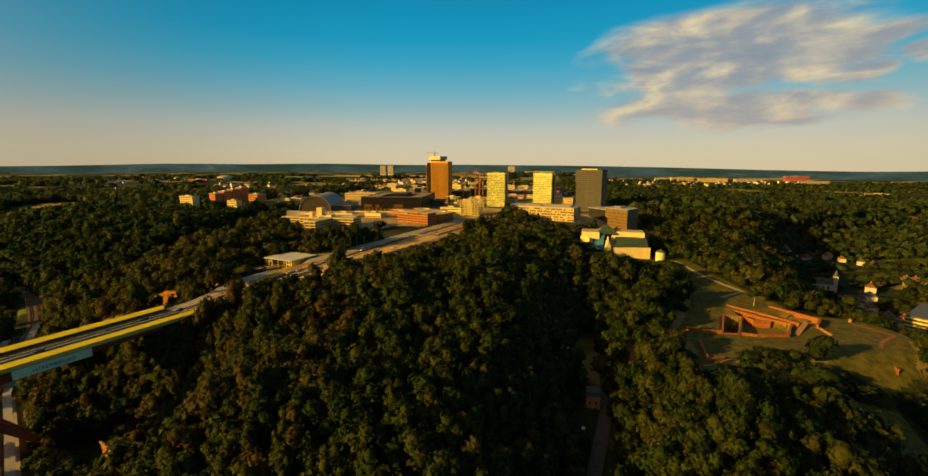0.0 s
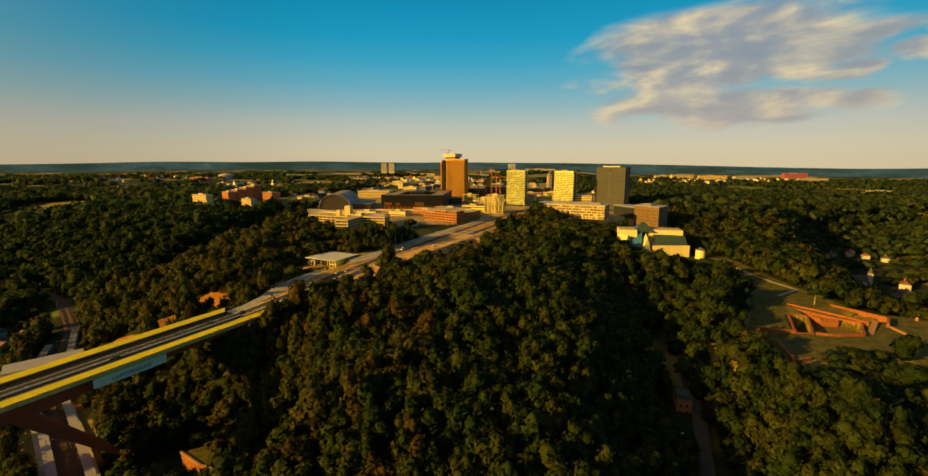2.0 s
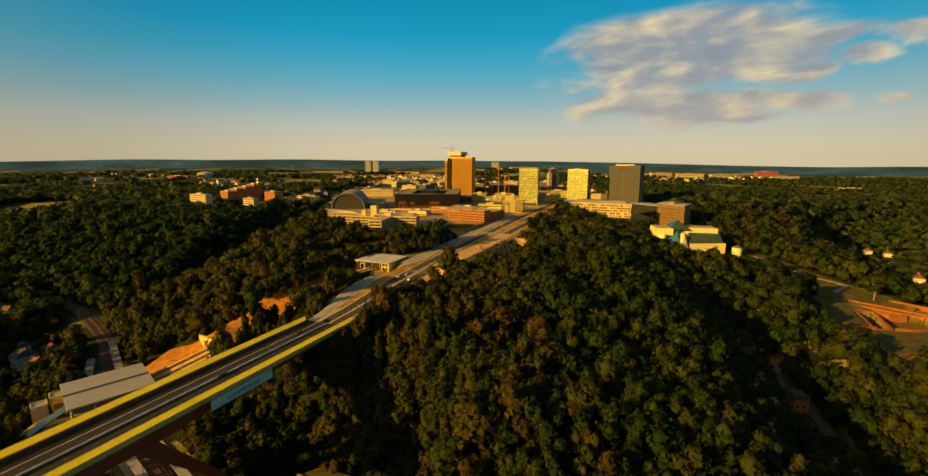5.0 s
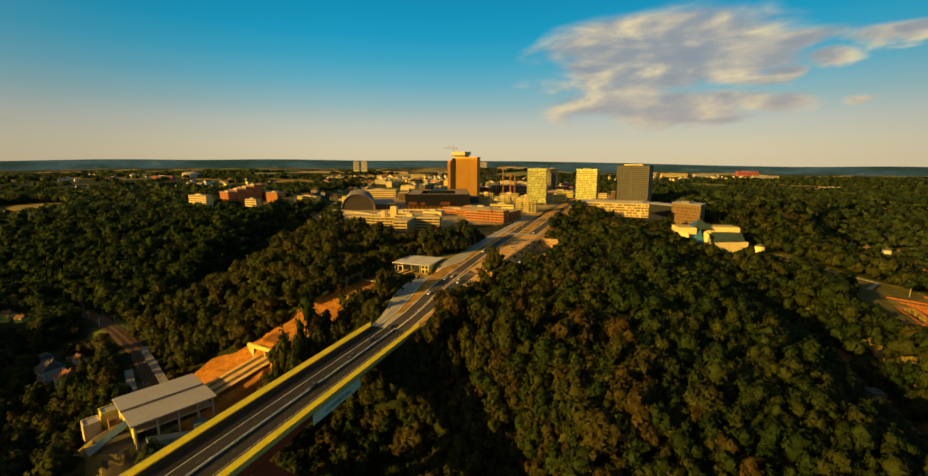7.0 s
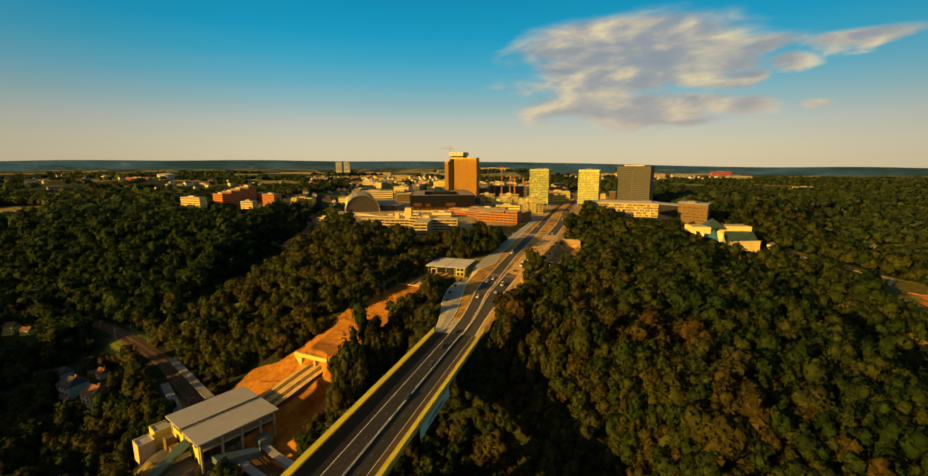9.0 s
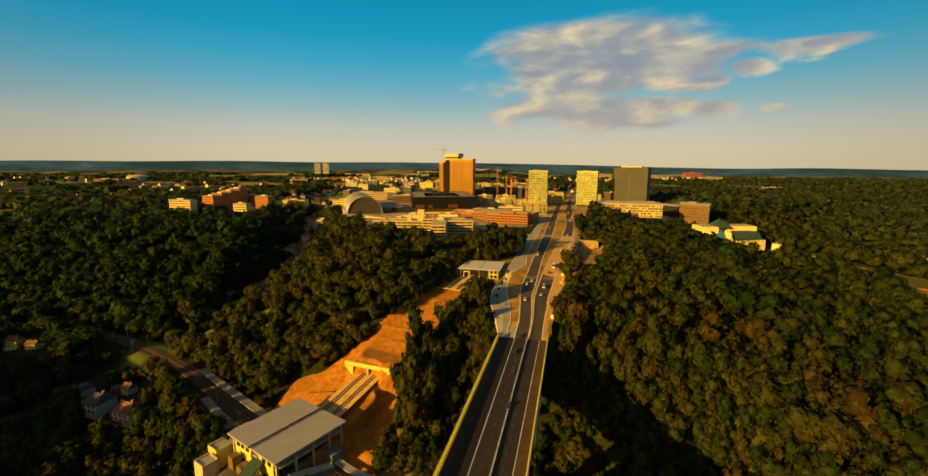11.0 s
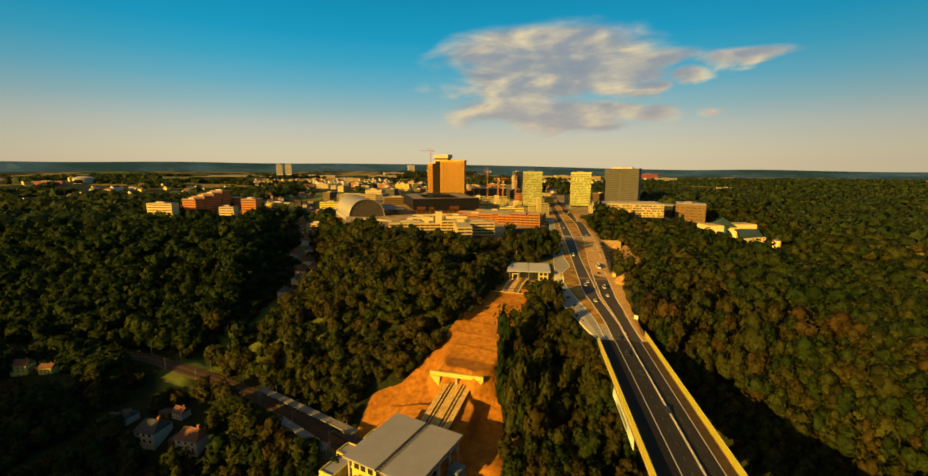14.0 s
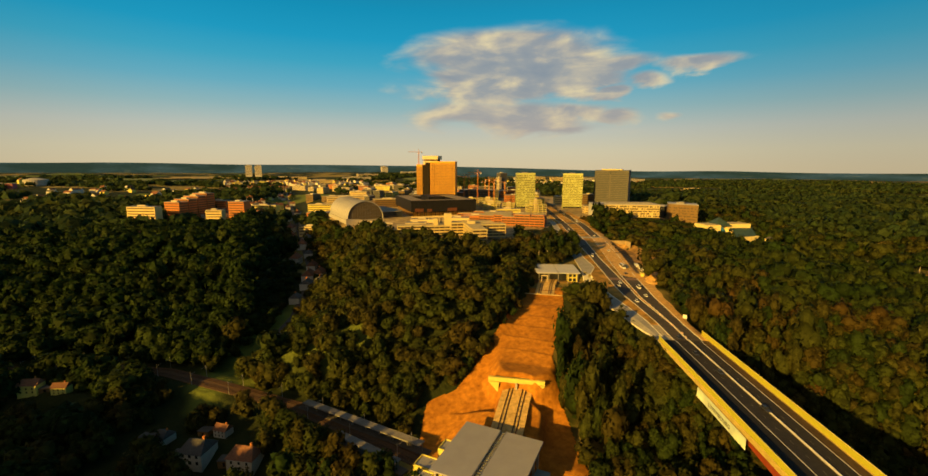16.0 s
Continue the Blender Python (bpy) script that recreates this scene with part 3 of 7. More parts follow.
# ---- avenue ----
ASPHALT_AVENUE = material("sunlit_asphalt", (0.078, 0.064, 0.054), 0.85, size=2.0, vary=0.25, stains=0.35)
CROSSING = material("red_paving", (0.22, 0.135, 0.10), 0.9, size=1.0, vary=0.3, stains=0.3)
KERB_LINE = [Vector(p) for p in AVENUE]


def avenue_at(dist):
    """Place, heading and right-hand normal on the avenue's axis at a distance from the bridge."""
    run = dist
    for a, b in zip(KERB_LINE, KERB_LINE[1:]):
        ln = math.hypot(b.x - a.x, b.y - a.y)
        if run <= ln or b is KERB_LINE[-1]:
            t = Vector((b.x - a.x, b.y - a.y, 0)).normalized()
            return a + (b - a) * (run / ln), t, Vector((t.y, -t.x, 0))
        run -= ln


def cuts_for(rows):
    return max(1, int(max(abs(r[2] - r[1]) for r in rows) / 5))


def strip(name, rows, lift, mat, label, category, drape=False, step=6.0, wobble=0.0):
    """A strip of changing width along the avenue; rows are (distance, left edge, right edge), right positive."""
    r = np.array(rows, float)
    k = max(2, int((r[-1, 0] - r[0, 0]) / step) + 1)
    bm, lines = bmesh.new(), []
    for i, d in enumerate(np.linspace(r[0, 0], r[-1, 0], k)):
        p = avenue_at(d)[0]
        n = (avenue_at(max(0, d - 7))[2] + avenue_at(d + 7)[2]).normalized()
        e0, e1 = np.interp(d, r[:, 0], r[:, 1]), np.interp(d, r[:, 0], r[:, 2])
        row, m = [], cuts_for(rows) if drape else 1
        for j in range(m + 1):
            o = e0 + (e1 - e0) * j / m + wobble * math.sin(i * 1.7 + j * 2.1)
            q = p + n * o
            row.append(Vector((q.x, q.y, (max(z_at(q.x, q.y), float(land(q.x, q.y))) if drape else p.z) + lift)))
        lines.append(row)
    lo = [[bm.verts.new((v.x, v.y, v.z - 0.4)) for v in (row[0], row[-1])] for row in lines]
    hi = [[bm.verts.new(v) for v in row] for row in lines]
    for i in range(k - 1):
        for j in range(len(hi[i]) - 1):
            bm.faces.new((hi[i][j], hi[i][j + 1], hi[i + 1][j + 1], hi[i + 1][j]))
        bm.faces.new((lo[i][0], hi[i][0], hi[i + 1][0], lo[i + 1][0]))
        bm.faces.new((hi[i][-1], lo[i][1], lo[i + 1][1], hi[i + 1][-1]))
    bmesh.ops.recalc_face_normals(bm, faces=bm.faces)
    return tagged(part(name, bm, mat, None, label), "", category, "", "structure")


def edges(rows, side):
    return [(r[0], r[side]) for r in rows]


WEST_ROAD = [(0, -4.5, 2.3), (24, -3.9, 2.9), (64, -5.5, 1.5), (92, -7.6, 1.5), (121, -7.9, 0.6), (187, -7.6, 0.1), (260, -9.4, 0.5), (368, -11, -1.9), (490, -12, -4.0), (1180, -12, -4)]
EAST_ROAD = [(0, 3.1, 9.8), (24, 4.2, 10.0), (54, 3.9, 12), (82, 4.3, 13.3), (123, 4.2, 14.2), (190, 7.5, 19.4), (265, 11.7, 22.5), (373, 12.7, 22.5), (494, 8, 18), (1180, 6, 16)]
WALK = [(2, -13.0, -9.4), (29, -18.7, -9.6), (51, -24.2, -12.4), (73, -26.4, -15.6), (90, -26.6, -19.0), (128, -25.5, -20.0), (150, -25, -12), (184, -24, -15), (260, -25, -17), (300, -25, -18), (420, -24, -18)]
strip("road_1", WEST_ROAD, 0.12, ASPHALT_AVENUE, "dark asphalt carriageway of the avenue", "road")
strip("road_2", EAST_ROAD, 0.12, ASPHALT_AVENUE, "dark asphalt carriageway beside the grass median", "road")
ss = sorted({r[0] for r in WEST_ROAD + EAST_ROAD})
at_ = lambda rows, k: np.interp(ss, [r[0] for r in rows], [r[k] for r in rows])
strip("median", [(d, a + 0.3, b - 0.3) for d, a, b in zip(ss, at_(WEST_ROAD, 2), at_(EAST_ROAD, 1))], 0.17, VERGE, "dry grass median with bare earth between the carriageways", "median")
strip("apron", [(0, -12.6, -4.9), (22, -9.6, -4.3)], 0.20, PALE_CONCRETE, "pale striped concrete apron at the bridge end", "pavement")
strip("planted_bed", [(22, -9.4, -4.4), (51, -12.2, -5.4), (73, -15.4, -6.6), (90, -18.8, -8.0), (128, -19.8, -8.3), (148, -12.4, -8.2)], 0.22, VERGE, "dry grass bed between the walk and the avenue", "lawn")
strip("pavement_1", WALK, 0.30, PAVING, "pale grey paved walk widening before the station", "pavement", True)
strip("verge_1", [(148, -12.0, -8.4), (184, -14.6, -8.2), (260, -16.8, -9.9), (300, -17.8, -10.5), (420, -17.8, -12), (560, -18, -12.6)], 0.20, VERGE, "dry grass verge beside the avenue", "verge")
strip("verge_2", [(0, 10.1, 14), (35, 10.6, 16), (83, 13.7, 21), (125, 14.6, 24), (160, 17, 26), (201, 20.3, 28), (260, 22.6, 30), (330, 23, 33)], 0.24, SAND, "bare pale earth strip at a roadworks site", "verge", True, wobble=0.5)
strip("verge_3", [(330, 23, 33), (430, 21.2, 30), (560, 17.5, 26)], 0.22, VERGE, "worn grass verge beside the avenue", "verge", True)
strip("crossing_road", [(112, -8.4, 14.2), (118.5, -8.4, 14.4)], 0.19, CROSSING, "red paved crossing of the avenue", "crossing", step=3)
strip("crossing_road", [(284, -26, 26), (294, -30, 26)], 0.24, PAVING, "pale paved crossing of the avenue", "crossing", step=4)
strip("crossing_road", [(255, -30, 24), (272, -30, 24)], 0.16, ASPHALT_OLD, "worn asphalt junction of the avenue", "road", step=4)
strip("crossing_road", [(395, -40, 40), (408, -40, 40)], 0.20, ASPHALT_OLD, "worn asphalt crossing by the office block", "road", step=4)
for rows, k, off in ((WEST_ROAD, 1, -0.3), (WEST_ROAD, 2, 0.3), (EAST_ROAD, 1, -0.3), (EAST_ROAD, 2, 0.3)):
    strip("kerb", [(d, e + off - 0.28, e + off + 0.28) for d, e in edges(rows[:9], k)], 0.30, KERB, "pale new kerb stones along the avenue", "kerb")
strip("kerb", [(d, e + 0.05, e + 0.6) for d, e in edges(WALK, 2)], 0.42, KERB, "pale kerb along the paved walk", "kerb", True)
strip("kerb", [(d, e - 0.4, e + 0.1) for d, e in edges(WALK, 1)], 0.50, KERB, "pale low wall along the paved walk", "kerb", True)
for k in range(11):
    d = 1.2 + k * 1.9
    strip("joint", [(d, -9.4, -4.7), (d + 0.5, -9.4, -4.7)], 0.23, ASPHALT_OLD, "dark joint across the concrete apron", "joint", step=1)


# ---- bridge ----
def build_bridge():
    """Local x runs along the deck away from the far abutment, local y to its left side seen from the river."""
    length = 355.0
    m = pose(BRIDGE_END.x, BRIDGE_END.y, BRIDGE_END.z, 0, 0, BRIDGE_TURN)
    br = new("bridge")
    br.matrix_basis = m
    tagged(br, "long red steel road bridge with translucent glass screens", "bridge")
    # x from -length to 0; y positive is the left side when facing the plateau
    part("deck", boxes((-length, 0.5, -13, 13, -1.6, 0.0)), CONCRETE, br, "grey concrete deck slab")
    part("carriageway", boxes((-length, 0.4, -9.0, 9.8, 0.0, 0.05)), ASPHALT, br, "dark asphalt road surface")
    part("footpath", boxes((-length, 0.4, -12.6, -9.0, 0.0, 0.20)), FOOTPATH, br, "tan footpath")
    part("footpath", boxes((-length, 0.4, 9.8, 12.6, 0.0, 0.20)), DARK_ASPHALT, br, "dark asphalt footpath")
    # left lane strip in a darker asphalt colour than the carriageway
    part("dark_lane", boxes((-length, 0.4, 4.42, 9.78, 0.05, 0.056)), DARK_ASPHALT, br, "black asphalt lane")
    for y0, y1, h in ((4.15, 4.4, 0.09), (-9.0, -8.75, 0.09)):
        part("edge_line", boxes((-length, 0.3, y0, y1, 0.05, h)), WHITE_LINE, br, "white painted line")
    part("median_barrier", boxes((-length, 0.3, -2.5, -2.34, 0.05, 0.5), bevel=0.04), CONCRETE, br, "pale concrete median barrier")
    dash = bpy.data.meshes.new("dash")
    b = boxes((0, 1.9, -0.05, 0.05, 0.05, 0.07))
    b.to_mesh(dash)
    b.free()
    dash.materials.append(WORN_LINE)
    for k in range(46):
        for y in (0.9, -5.6):
            share("lane_dash", dash, br, pose(-5.0 - k * 7.6, y, 0))
    peg = bpy.data.meshes.new("marker_post")
    b = boxes((-0.12, 0.12, -0.12, 0.12, 0.55, 1.15), bevel=0.03)
    b.to_mesh(peg)
    b.free()
    peg.materials.append(CAR_WHITE)
    for k in range(44):
        share("marker_post", peg, br, pose(-4.0 - k * 8.0, -2.42, 0))
    for y in (-2.60, -2.24):
        part("guard_rail", boxes((-length, 0.3, y - 0.06, y + 0.06, 0.55, 0.85), bevel=0.02), CAR_WHITE, br, "white steel guard rail along the median")
    # steel box girders, haunched towards the raking legs
    for side in (-1, 1):
        bm = bmesh.new()
        prof = [(-length, -5.5), (-290, -7.5), (-250, -9.5), (-180, -6.5), (-105, -9.5), (-60, -6.5), (0.0, -5.0)]
        y0, y1 = side * 7.5 - 2.2, side * 7.5 + 2.2
        vs = [[bm.verts.new((x, y, z)) for y, z in ((y0, -1.6), (y1, -1.6), (y1 - 0.3, zz), (y0 + 0.3, zz))] for x, zz in prof]
        for a, c in zip(vs, vs[1:]):
            for i in range(4):
                bm.faces.new((a[i], a[(i + 1) % 4], c[(i + 1) % 4], c[i]))
        bm.faces.new(vs[0][::-1])
        bm.faces.new(vs[-1])
        bmesh.ops.recalc_face_normals(bm, faces=bm.faces)
        part("girder", bm, RED_STEEL, br, "red painted steel box girder")
        for x0, x1, z1 in ((-105, -72, -46), (-250, -283, -46)):
            bm = bmesh.new()
            tops = [(x0 - 4, -8.5), (x0 + 4, -8.5), (x1 + 1.5, z1), (x1 - 1.5, z1)]
            lo = [bm.verts.new((x, y0, z)) for x, z in tops]
            hi = [bm.verts.new((x, y1, z)) for x, z in tops]
            for i in range(4):
                bm.faces.new((lo[i], lo[(i + 1) % 4], hi[(i + 1) % 4], hi[i]))
            bm.faces.new(lo[::-1])
            bm.faces.new(hi)
            bmesh.ops.recalc_face_normals(bm, faces=bm.faces)
            part("leg", bm, RED_STEEL, br, "raking red steel leg")
    part("cross_beam", boxes(*[(-k * 14.0 - 0.3, -k * 14.0 + 0.3, -10, 10, -4.6, -1.6) for k in range(1, 25)]), RED_STEEL, br)
    part("abutment", boxes((-4, 9, -13.4, 13.4, -16, -0.3)), CONCRETE, br, "concrete abutment")
    for side in (-1, 1):
        part("edge_beam", boxes((-length, 0.5 if side > 0 else 9.2, side * 13 - 0.35, side * 13 + 0.35, -1.8, 0.35), bevel=0.08), EDGE_TAN, br, "tan concrete edge beam")
        part("hand_rail", boxes((-length, 0.5 if side > 0 else 9.0, side * 13.15 - 0.1, side * 13.15 + 0.1, 2.72, 2.86)), PARAPET, br)
    panel = bpy.data.meshes.new("panel")
    b = boxes((0.06, 2.94, -0.04, 0.04, 0.36, 2.72))
    b.to_mesh(panel)
    b.free()
    panel.materials.append(SCREEN)
    post = bpy.data.meshes.new("post")
    b = boxes((-0.05, 0.05, -0.08, 0.08, 0.3, 2.75))
    b.to_mesh(post)
    b.free()
    post.materials.append(SCREEN)
    for side in (-1, 1):
        for k in range(-3 if side < 0 else 0, 118):
            share("panel", panel, br, pose(-3.0 * (k + 1), side * 13.15, 0))
            share("post", post, br, pose(-3.0 * (k + 1), side * 13.15, 0))
    # hung banners with the name of the city
    for side, x0, x1 in ((-1, -82.0, -51.0), (1, -84.0, -47.0)):
        bm = bmesh.new()
        rows = []
        for i in range(121):
            u = i / 120
            x = x0 + (x1 - x0) * u
            fold = 0.22 * math.sin(i * 1.9) * smoothstep(max(0.0, 0.26 - u) / 0.1 + max(0.0, u - 0.80) / 0.1)
            rows.append([bm.verts.new((x, side * (13.52 + q + fold * k), -1.9 - 4.4 * k + (0.10 * math.sin(i * 0.8) if k == 1 else 0))) for q in (0.0, -0.08) for k in (0.0, 0.5, 1.0)])
        for a, c in zip(rows, rows[1:]):
            for p, q in ((0, 1), (1, 2), (4, 3), (5, 4), (2, 5), (3, 0)):
                bm.faces.new((a[p], a[q], c[q], c[p]))
        bmesh.ops.recalc_face_normals(bm, faces=bm.faces)
        bn = part("banner", bm, BLUE_PANEL, br, "pale cloth banner hung below the deck edge")
        cu = bpy.data.curves.new("lettering", "FONT")
        cu.body, cu.size, cu.extrude, cu.align_x = "LUXEMBOURG", 2.3, 0.03, "CENTER"
        cu.space_character = 1.15
        tx = bpy.data.objects.new("lettering_curve", cu)
        scene.collection.objects.link(tx)
        bpy.context.view_layer.update()
        me = bpy.data.meshes.new_from_object(tx.evaluated_get(bpy.context.evaluated_depsgraph_get()))
        bpy.data.objects.remove(tx)
        me.materials.clear()
        me.materials.append(INK)
        lt = new("lettering", me)
        lt.parent = bn
        lt.matrix_basis = pose((x0 + x1) / 2, side * 13.66, -5.0, 90, 0, 0 if side < 0 else 180)
        tagged(lt, "dark letters")
    return br


EDGE_TAN = material("tan_concrete", (0.56, 0.42, 0.10), 0.85, size=2.0, vary=0.2)
SCREEN = bpy.data.materials.new("translucent_screen")
SCREEN.use_nodes = True
_n = Nodes(SCREEN.node_tree)
_p = _n.add("ShaderNodeBsdfPrincipled", Roughness=0.35)
_p.inputs["Base Color"].default_value = (0.82, 0.77, 0.08, 1)
_t = _n.add("ShaderNodeBsdfTranslucent")
_t.inputs[0].default_value = (0.97, 0.90, 0.12, 1)
_m = _n.add("ShaderNodeMixShader", Fac=0.55)
_n.link(_p.outputs[0], _m.inputs[1])
_n.link(_t.outputs[0], _m.inputs[2])
_n.link(_m.outputs[0], _n.t.nodes.new("ShaderNodeOutputMaterial").inputs[0])
build_bridge()


# ---- city on the plateau ----
def frontage(lx, ly, mx, my):
    """Length and turn of a front from its left to its right corner."""
    return math.hypot(mx - lx, my - ly), math.degrees(math.atan2(my - ly, mx - lx))


def windows(parent, mat, w, d, storeys, cell, fill, rng, faces="flr", label=""):
    """All the small windows of a far block of width w and depth d, in storeys of (bottom, top)."""
    bm = bmesh.new()
    for z0, z1 in storeys:
        window_row(bm, w, d, z0, z1, cell, fill, rng, faces)
    return tagged(part("glazing", bm, mat, parent, label), kind="stuff")


def window_row(bm, w, d, z0, z1, cell, fill, rng, faces="flr", out=0.12):
    """One storey's windows, with gaps here and there."""
    for f in faces:
        span = w if f in "fb" else d
        k = max(1, int(span / cell))
        c = span / k
        for i in range(k):
            if rng.random() > fill:
                continue
            a, b = i * c + 0.12 * c, (i + 1) * c - 0.12 * c
            if f == "f":
                box(bm, a, b, -out, 0.1, z0, z1)
            elif f == "b":
                box(bm, a, b, d - 0.1, d + out, z0, z1)
            elif f == "l":
                box(bm, -out, 0.1, a, b, z0, z1)
            else:
                box(bm, w - 0.1, w + out, a, b, z0, z1)


def gate_tower(lx, ly, mx, my, depth, z0, z1, seed, glazed):
    rng = random.Random(seed)
    w, turn = frontage(lx, ly, mx, my)
    h = z1 - z0
    t = thing("office_tower", "pale yellow panelled office tower with broken rows of windows", "tower", lx, ly, z0, turn, "gate towers")
    part("body", boxes((0, w, 0, depth, -4, h - 1.2)), GATE_PANEL, t)
    part("roof", boxes((0.5, w - 0.5, 0.5, depth - 0.5, h - 1.2, h - 0.4)), GREY_ROOF, t)
    part("parapet", boxes((0, w, 0, 0.5, h - 1.2, h), (0, w, depth - 0.5, depth, h - 1.2, h), (0, 0.5, 0.5, depth - 0.5, h - 1.2, h), (w - 0.5, w, 0.5, depth - 0.5, h - 1.2, h)), GATE_PANEL, t)
    part("roof_plant", boxes((w * 0.3, w * 0.6, depth * 0.3, depth * 0.7, h - 0.4, h + 1.6)), GREY_ROOF, t)
    n = 19
    windows(t, GATE_GLASS, w, depth, [(3.8 + (h - 6) * k / n, 5.6 + (h - 6) * k / n) for k in range(n)], 1.9, glazed, rng)
    part("ground_floor", boxes((1, w - 1, -0.15, 0.2, 0, 3.2)), DARK_GLASS, t, "dark glazed ground floor")
    part("corner_recess", boxes((w - 0.4, w + 0.14, depth * 0.35, depth * 0.65, 4, h - 3)), DARK_GLASS, t, "dark recessed glazing strip")
    return t


gate_tower(44.3, 844.8, 76.8, 830.5, 21, 80.5, 148, 3, 0.80)
gate_tower(127.7, 813.2, 157.6, 790.9, 17, 81, 147.3, 4, 0.92)


def bronze_tower():
    """Two tall bronze slabs side by side, with a white plant storey on the rear one."""
    lx, ly, mx, my = -85.4, 1006.4, -34.6, 962.4
    w, turn = frontage(lx, ly, mx, my)
    t = thing("high_rise", "tall bronze-clad twin-slab high-rise with vertical fins", "tower", lx, ly, 80, turn)
    top = 90.5

    def slab(name, x0, x1, y0, y1, z1):
        b = part(name, boxes((x0, x1, y0, y1, -4, z1)), OCHRE_STEEL, t, "bronze-clad slab")
        fin = bpy.data.meshes.new("fin")
        f = boxes((-0.5, 0.5, y0 - 0.8, y0, 4, z1 - 3))
        f.to_mesh(fin)
        f.free()
        fin.materials.append(OCHRE_DARK)
        k = int((x1 - x0) / 2.7)
        for i in range(k + 1):
            share("fin", fin, b, pose(x0 + (x1 - x0) * i / k, 0, 0))
        for i in range(24):
            zz = 5 + (z1 - 10) * i / 24
            part("window_band", boxes((x0 + 0.4, x1 - 0.4, y0 - 0.06, y0 + 0.1, zz, zz + 1.3), (x1 - 0.1, x1 + 0.06, y0 + 0.5, y1 - 0.5, zz, zz + 1.3)), BRONZE_GLASS, b)
        part("cornice", boxes((x0 - 0.3, x1 + 0.3, y0 - 0.5, y1 + 0.3, z1 - 2.6, z1)), OCHRE_STEEL, b)

    # matte near-black strip left of the front slabs
    part("dark_strip", boxes((0, 8.8, 2.0, 13, -4, top - 2)), DARK_SLOT, t, "dark recessed strip")
    slab("front_slab", 9, 20.6, 4.5, 13, top - 0.5)
    slab("front_slab", 21.2, w, 0, 13, top)
    slab("rear_slab", -34, 6, 34, 50, top - 6)
    part("core", boxes((-12, 22, 13.2, 33.8, -4, top - 7)), DARK_SLOT, t, "dark core between the slabs")
    crown = part("plant_storey", boxes((-16, 20, 24, 48, top + 4.6, top + 12.4), (-15, 19, 25, 47, top - 6, top + 1.2)), PALE_CONCRETE, t, "pale roof plant storey")
    part("column", boxes(*[(-15 + i * 5.6, -14 + i * 5.6, 24.5, 26, top + 1.2, top + 4.6) for i in range(7)], (-13, 17, 28, 45, top + 1.2, top + 4.6)), BROWN_BOX, crown)
    return t


BRONZE_GLASS = material("bronze_glass", (0.19, 0.10, 0.010), 0.3, size=4.0, vary=0.3, bump=0.0, spec=0.4)
bronze_tower()


def dark_tower():
    lx, ly, mx, my = 206.2, 816.7, 236.5, 757.0
    w, turn = frontage(lx, ly, mx, my)
    t = thing("high_rise", "dark grey glass high-rise with a pale roof rail", "tower", lx, ly, 84, turn)
    part("body", boxes((0, w, 0, 11, -4, 70)), GREY_GLASS, t)
    for i in range(19):
        zz = 3 + 3.5 * i
        part("spandrel", boxes((0.2, w * 0.46, -0.25, 0.1, zz, zz + 1.3), (w * 0.50, w - 0.2, -0.25, 0.1, zz, zz + 1.3)), GREY_FIN, t)
    part("recess", boxes((w * 0.46, w * 0.50, -0.1, 0.1, 3, 62)), GREY_FIN, t, "grey vertical joint")
    part("end_wall", boxes((w, w + 0.8, -0.4, 11.4, -4, 70.5)), GREY_FIN, t, "grey end wall")
    part("roof_rail", boxes((w * 0.2, w * 0.8, 2, 9, 70, 71.8)), CREAM_STONE, t, "cream roof plant band")
    return t


dark_tower()


def long_office():
    """Low pale office with a glazed end towards the avenue."""
    rng = random.Random(8)
    w, turn = frontage(73.5, 643, 151.5, 600)
    t = thing("office_block", "long pale stone office block with ribbon windows", "building", 73.5, 643, 84, turn)
    part("body", boxes((0, w, 0, 36, -10, 19)), CONF_STONE, t)
    part("glass_end", boxes((-9, -0.1, 4, 40, -8, 18)), PALE_GLASS, t, "pale glazed end")
    windows(t, WARM_GLASS, w, 36, [(0.8 + 3.6 * i, 3.2 + 3.6 * i) for i in range(5)], 1.5, 0.74, rng, "flr")
    part("base_floor", boxes((-0.4, w + 0.4, -0.2, 0.2, -9, 0)), DARK_GLASS, t, "dark glazed base floor")
    part("roof", boxes((-9.5, w + 0.6, -0.8, 40.5, 19, 19.8)), ZINC, t, "grey overhanging roof")
    part("roof_plant", boxes((12, w - 8, 12, 26, 19.8, 22.0), (20, 40, 4, 10, 19.8, 21.2)), GREY_ROOF, t)
    return t


PALE_GLASS = material("pale_glass", (0.55, 0.55, 0.50), 0.3, size=3.0, vary=0.1, bump=0.0, spec=0.5)
WARM_GLASS = material("warm_glass", (0.085, 0.060, 0.026), 0.35, size=4.0, vary=0.4, bump=0.0, spec=0.3)
long_office()


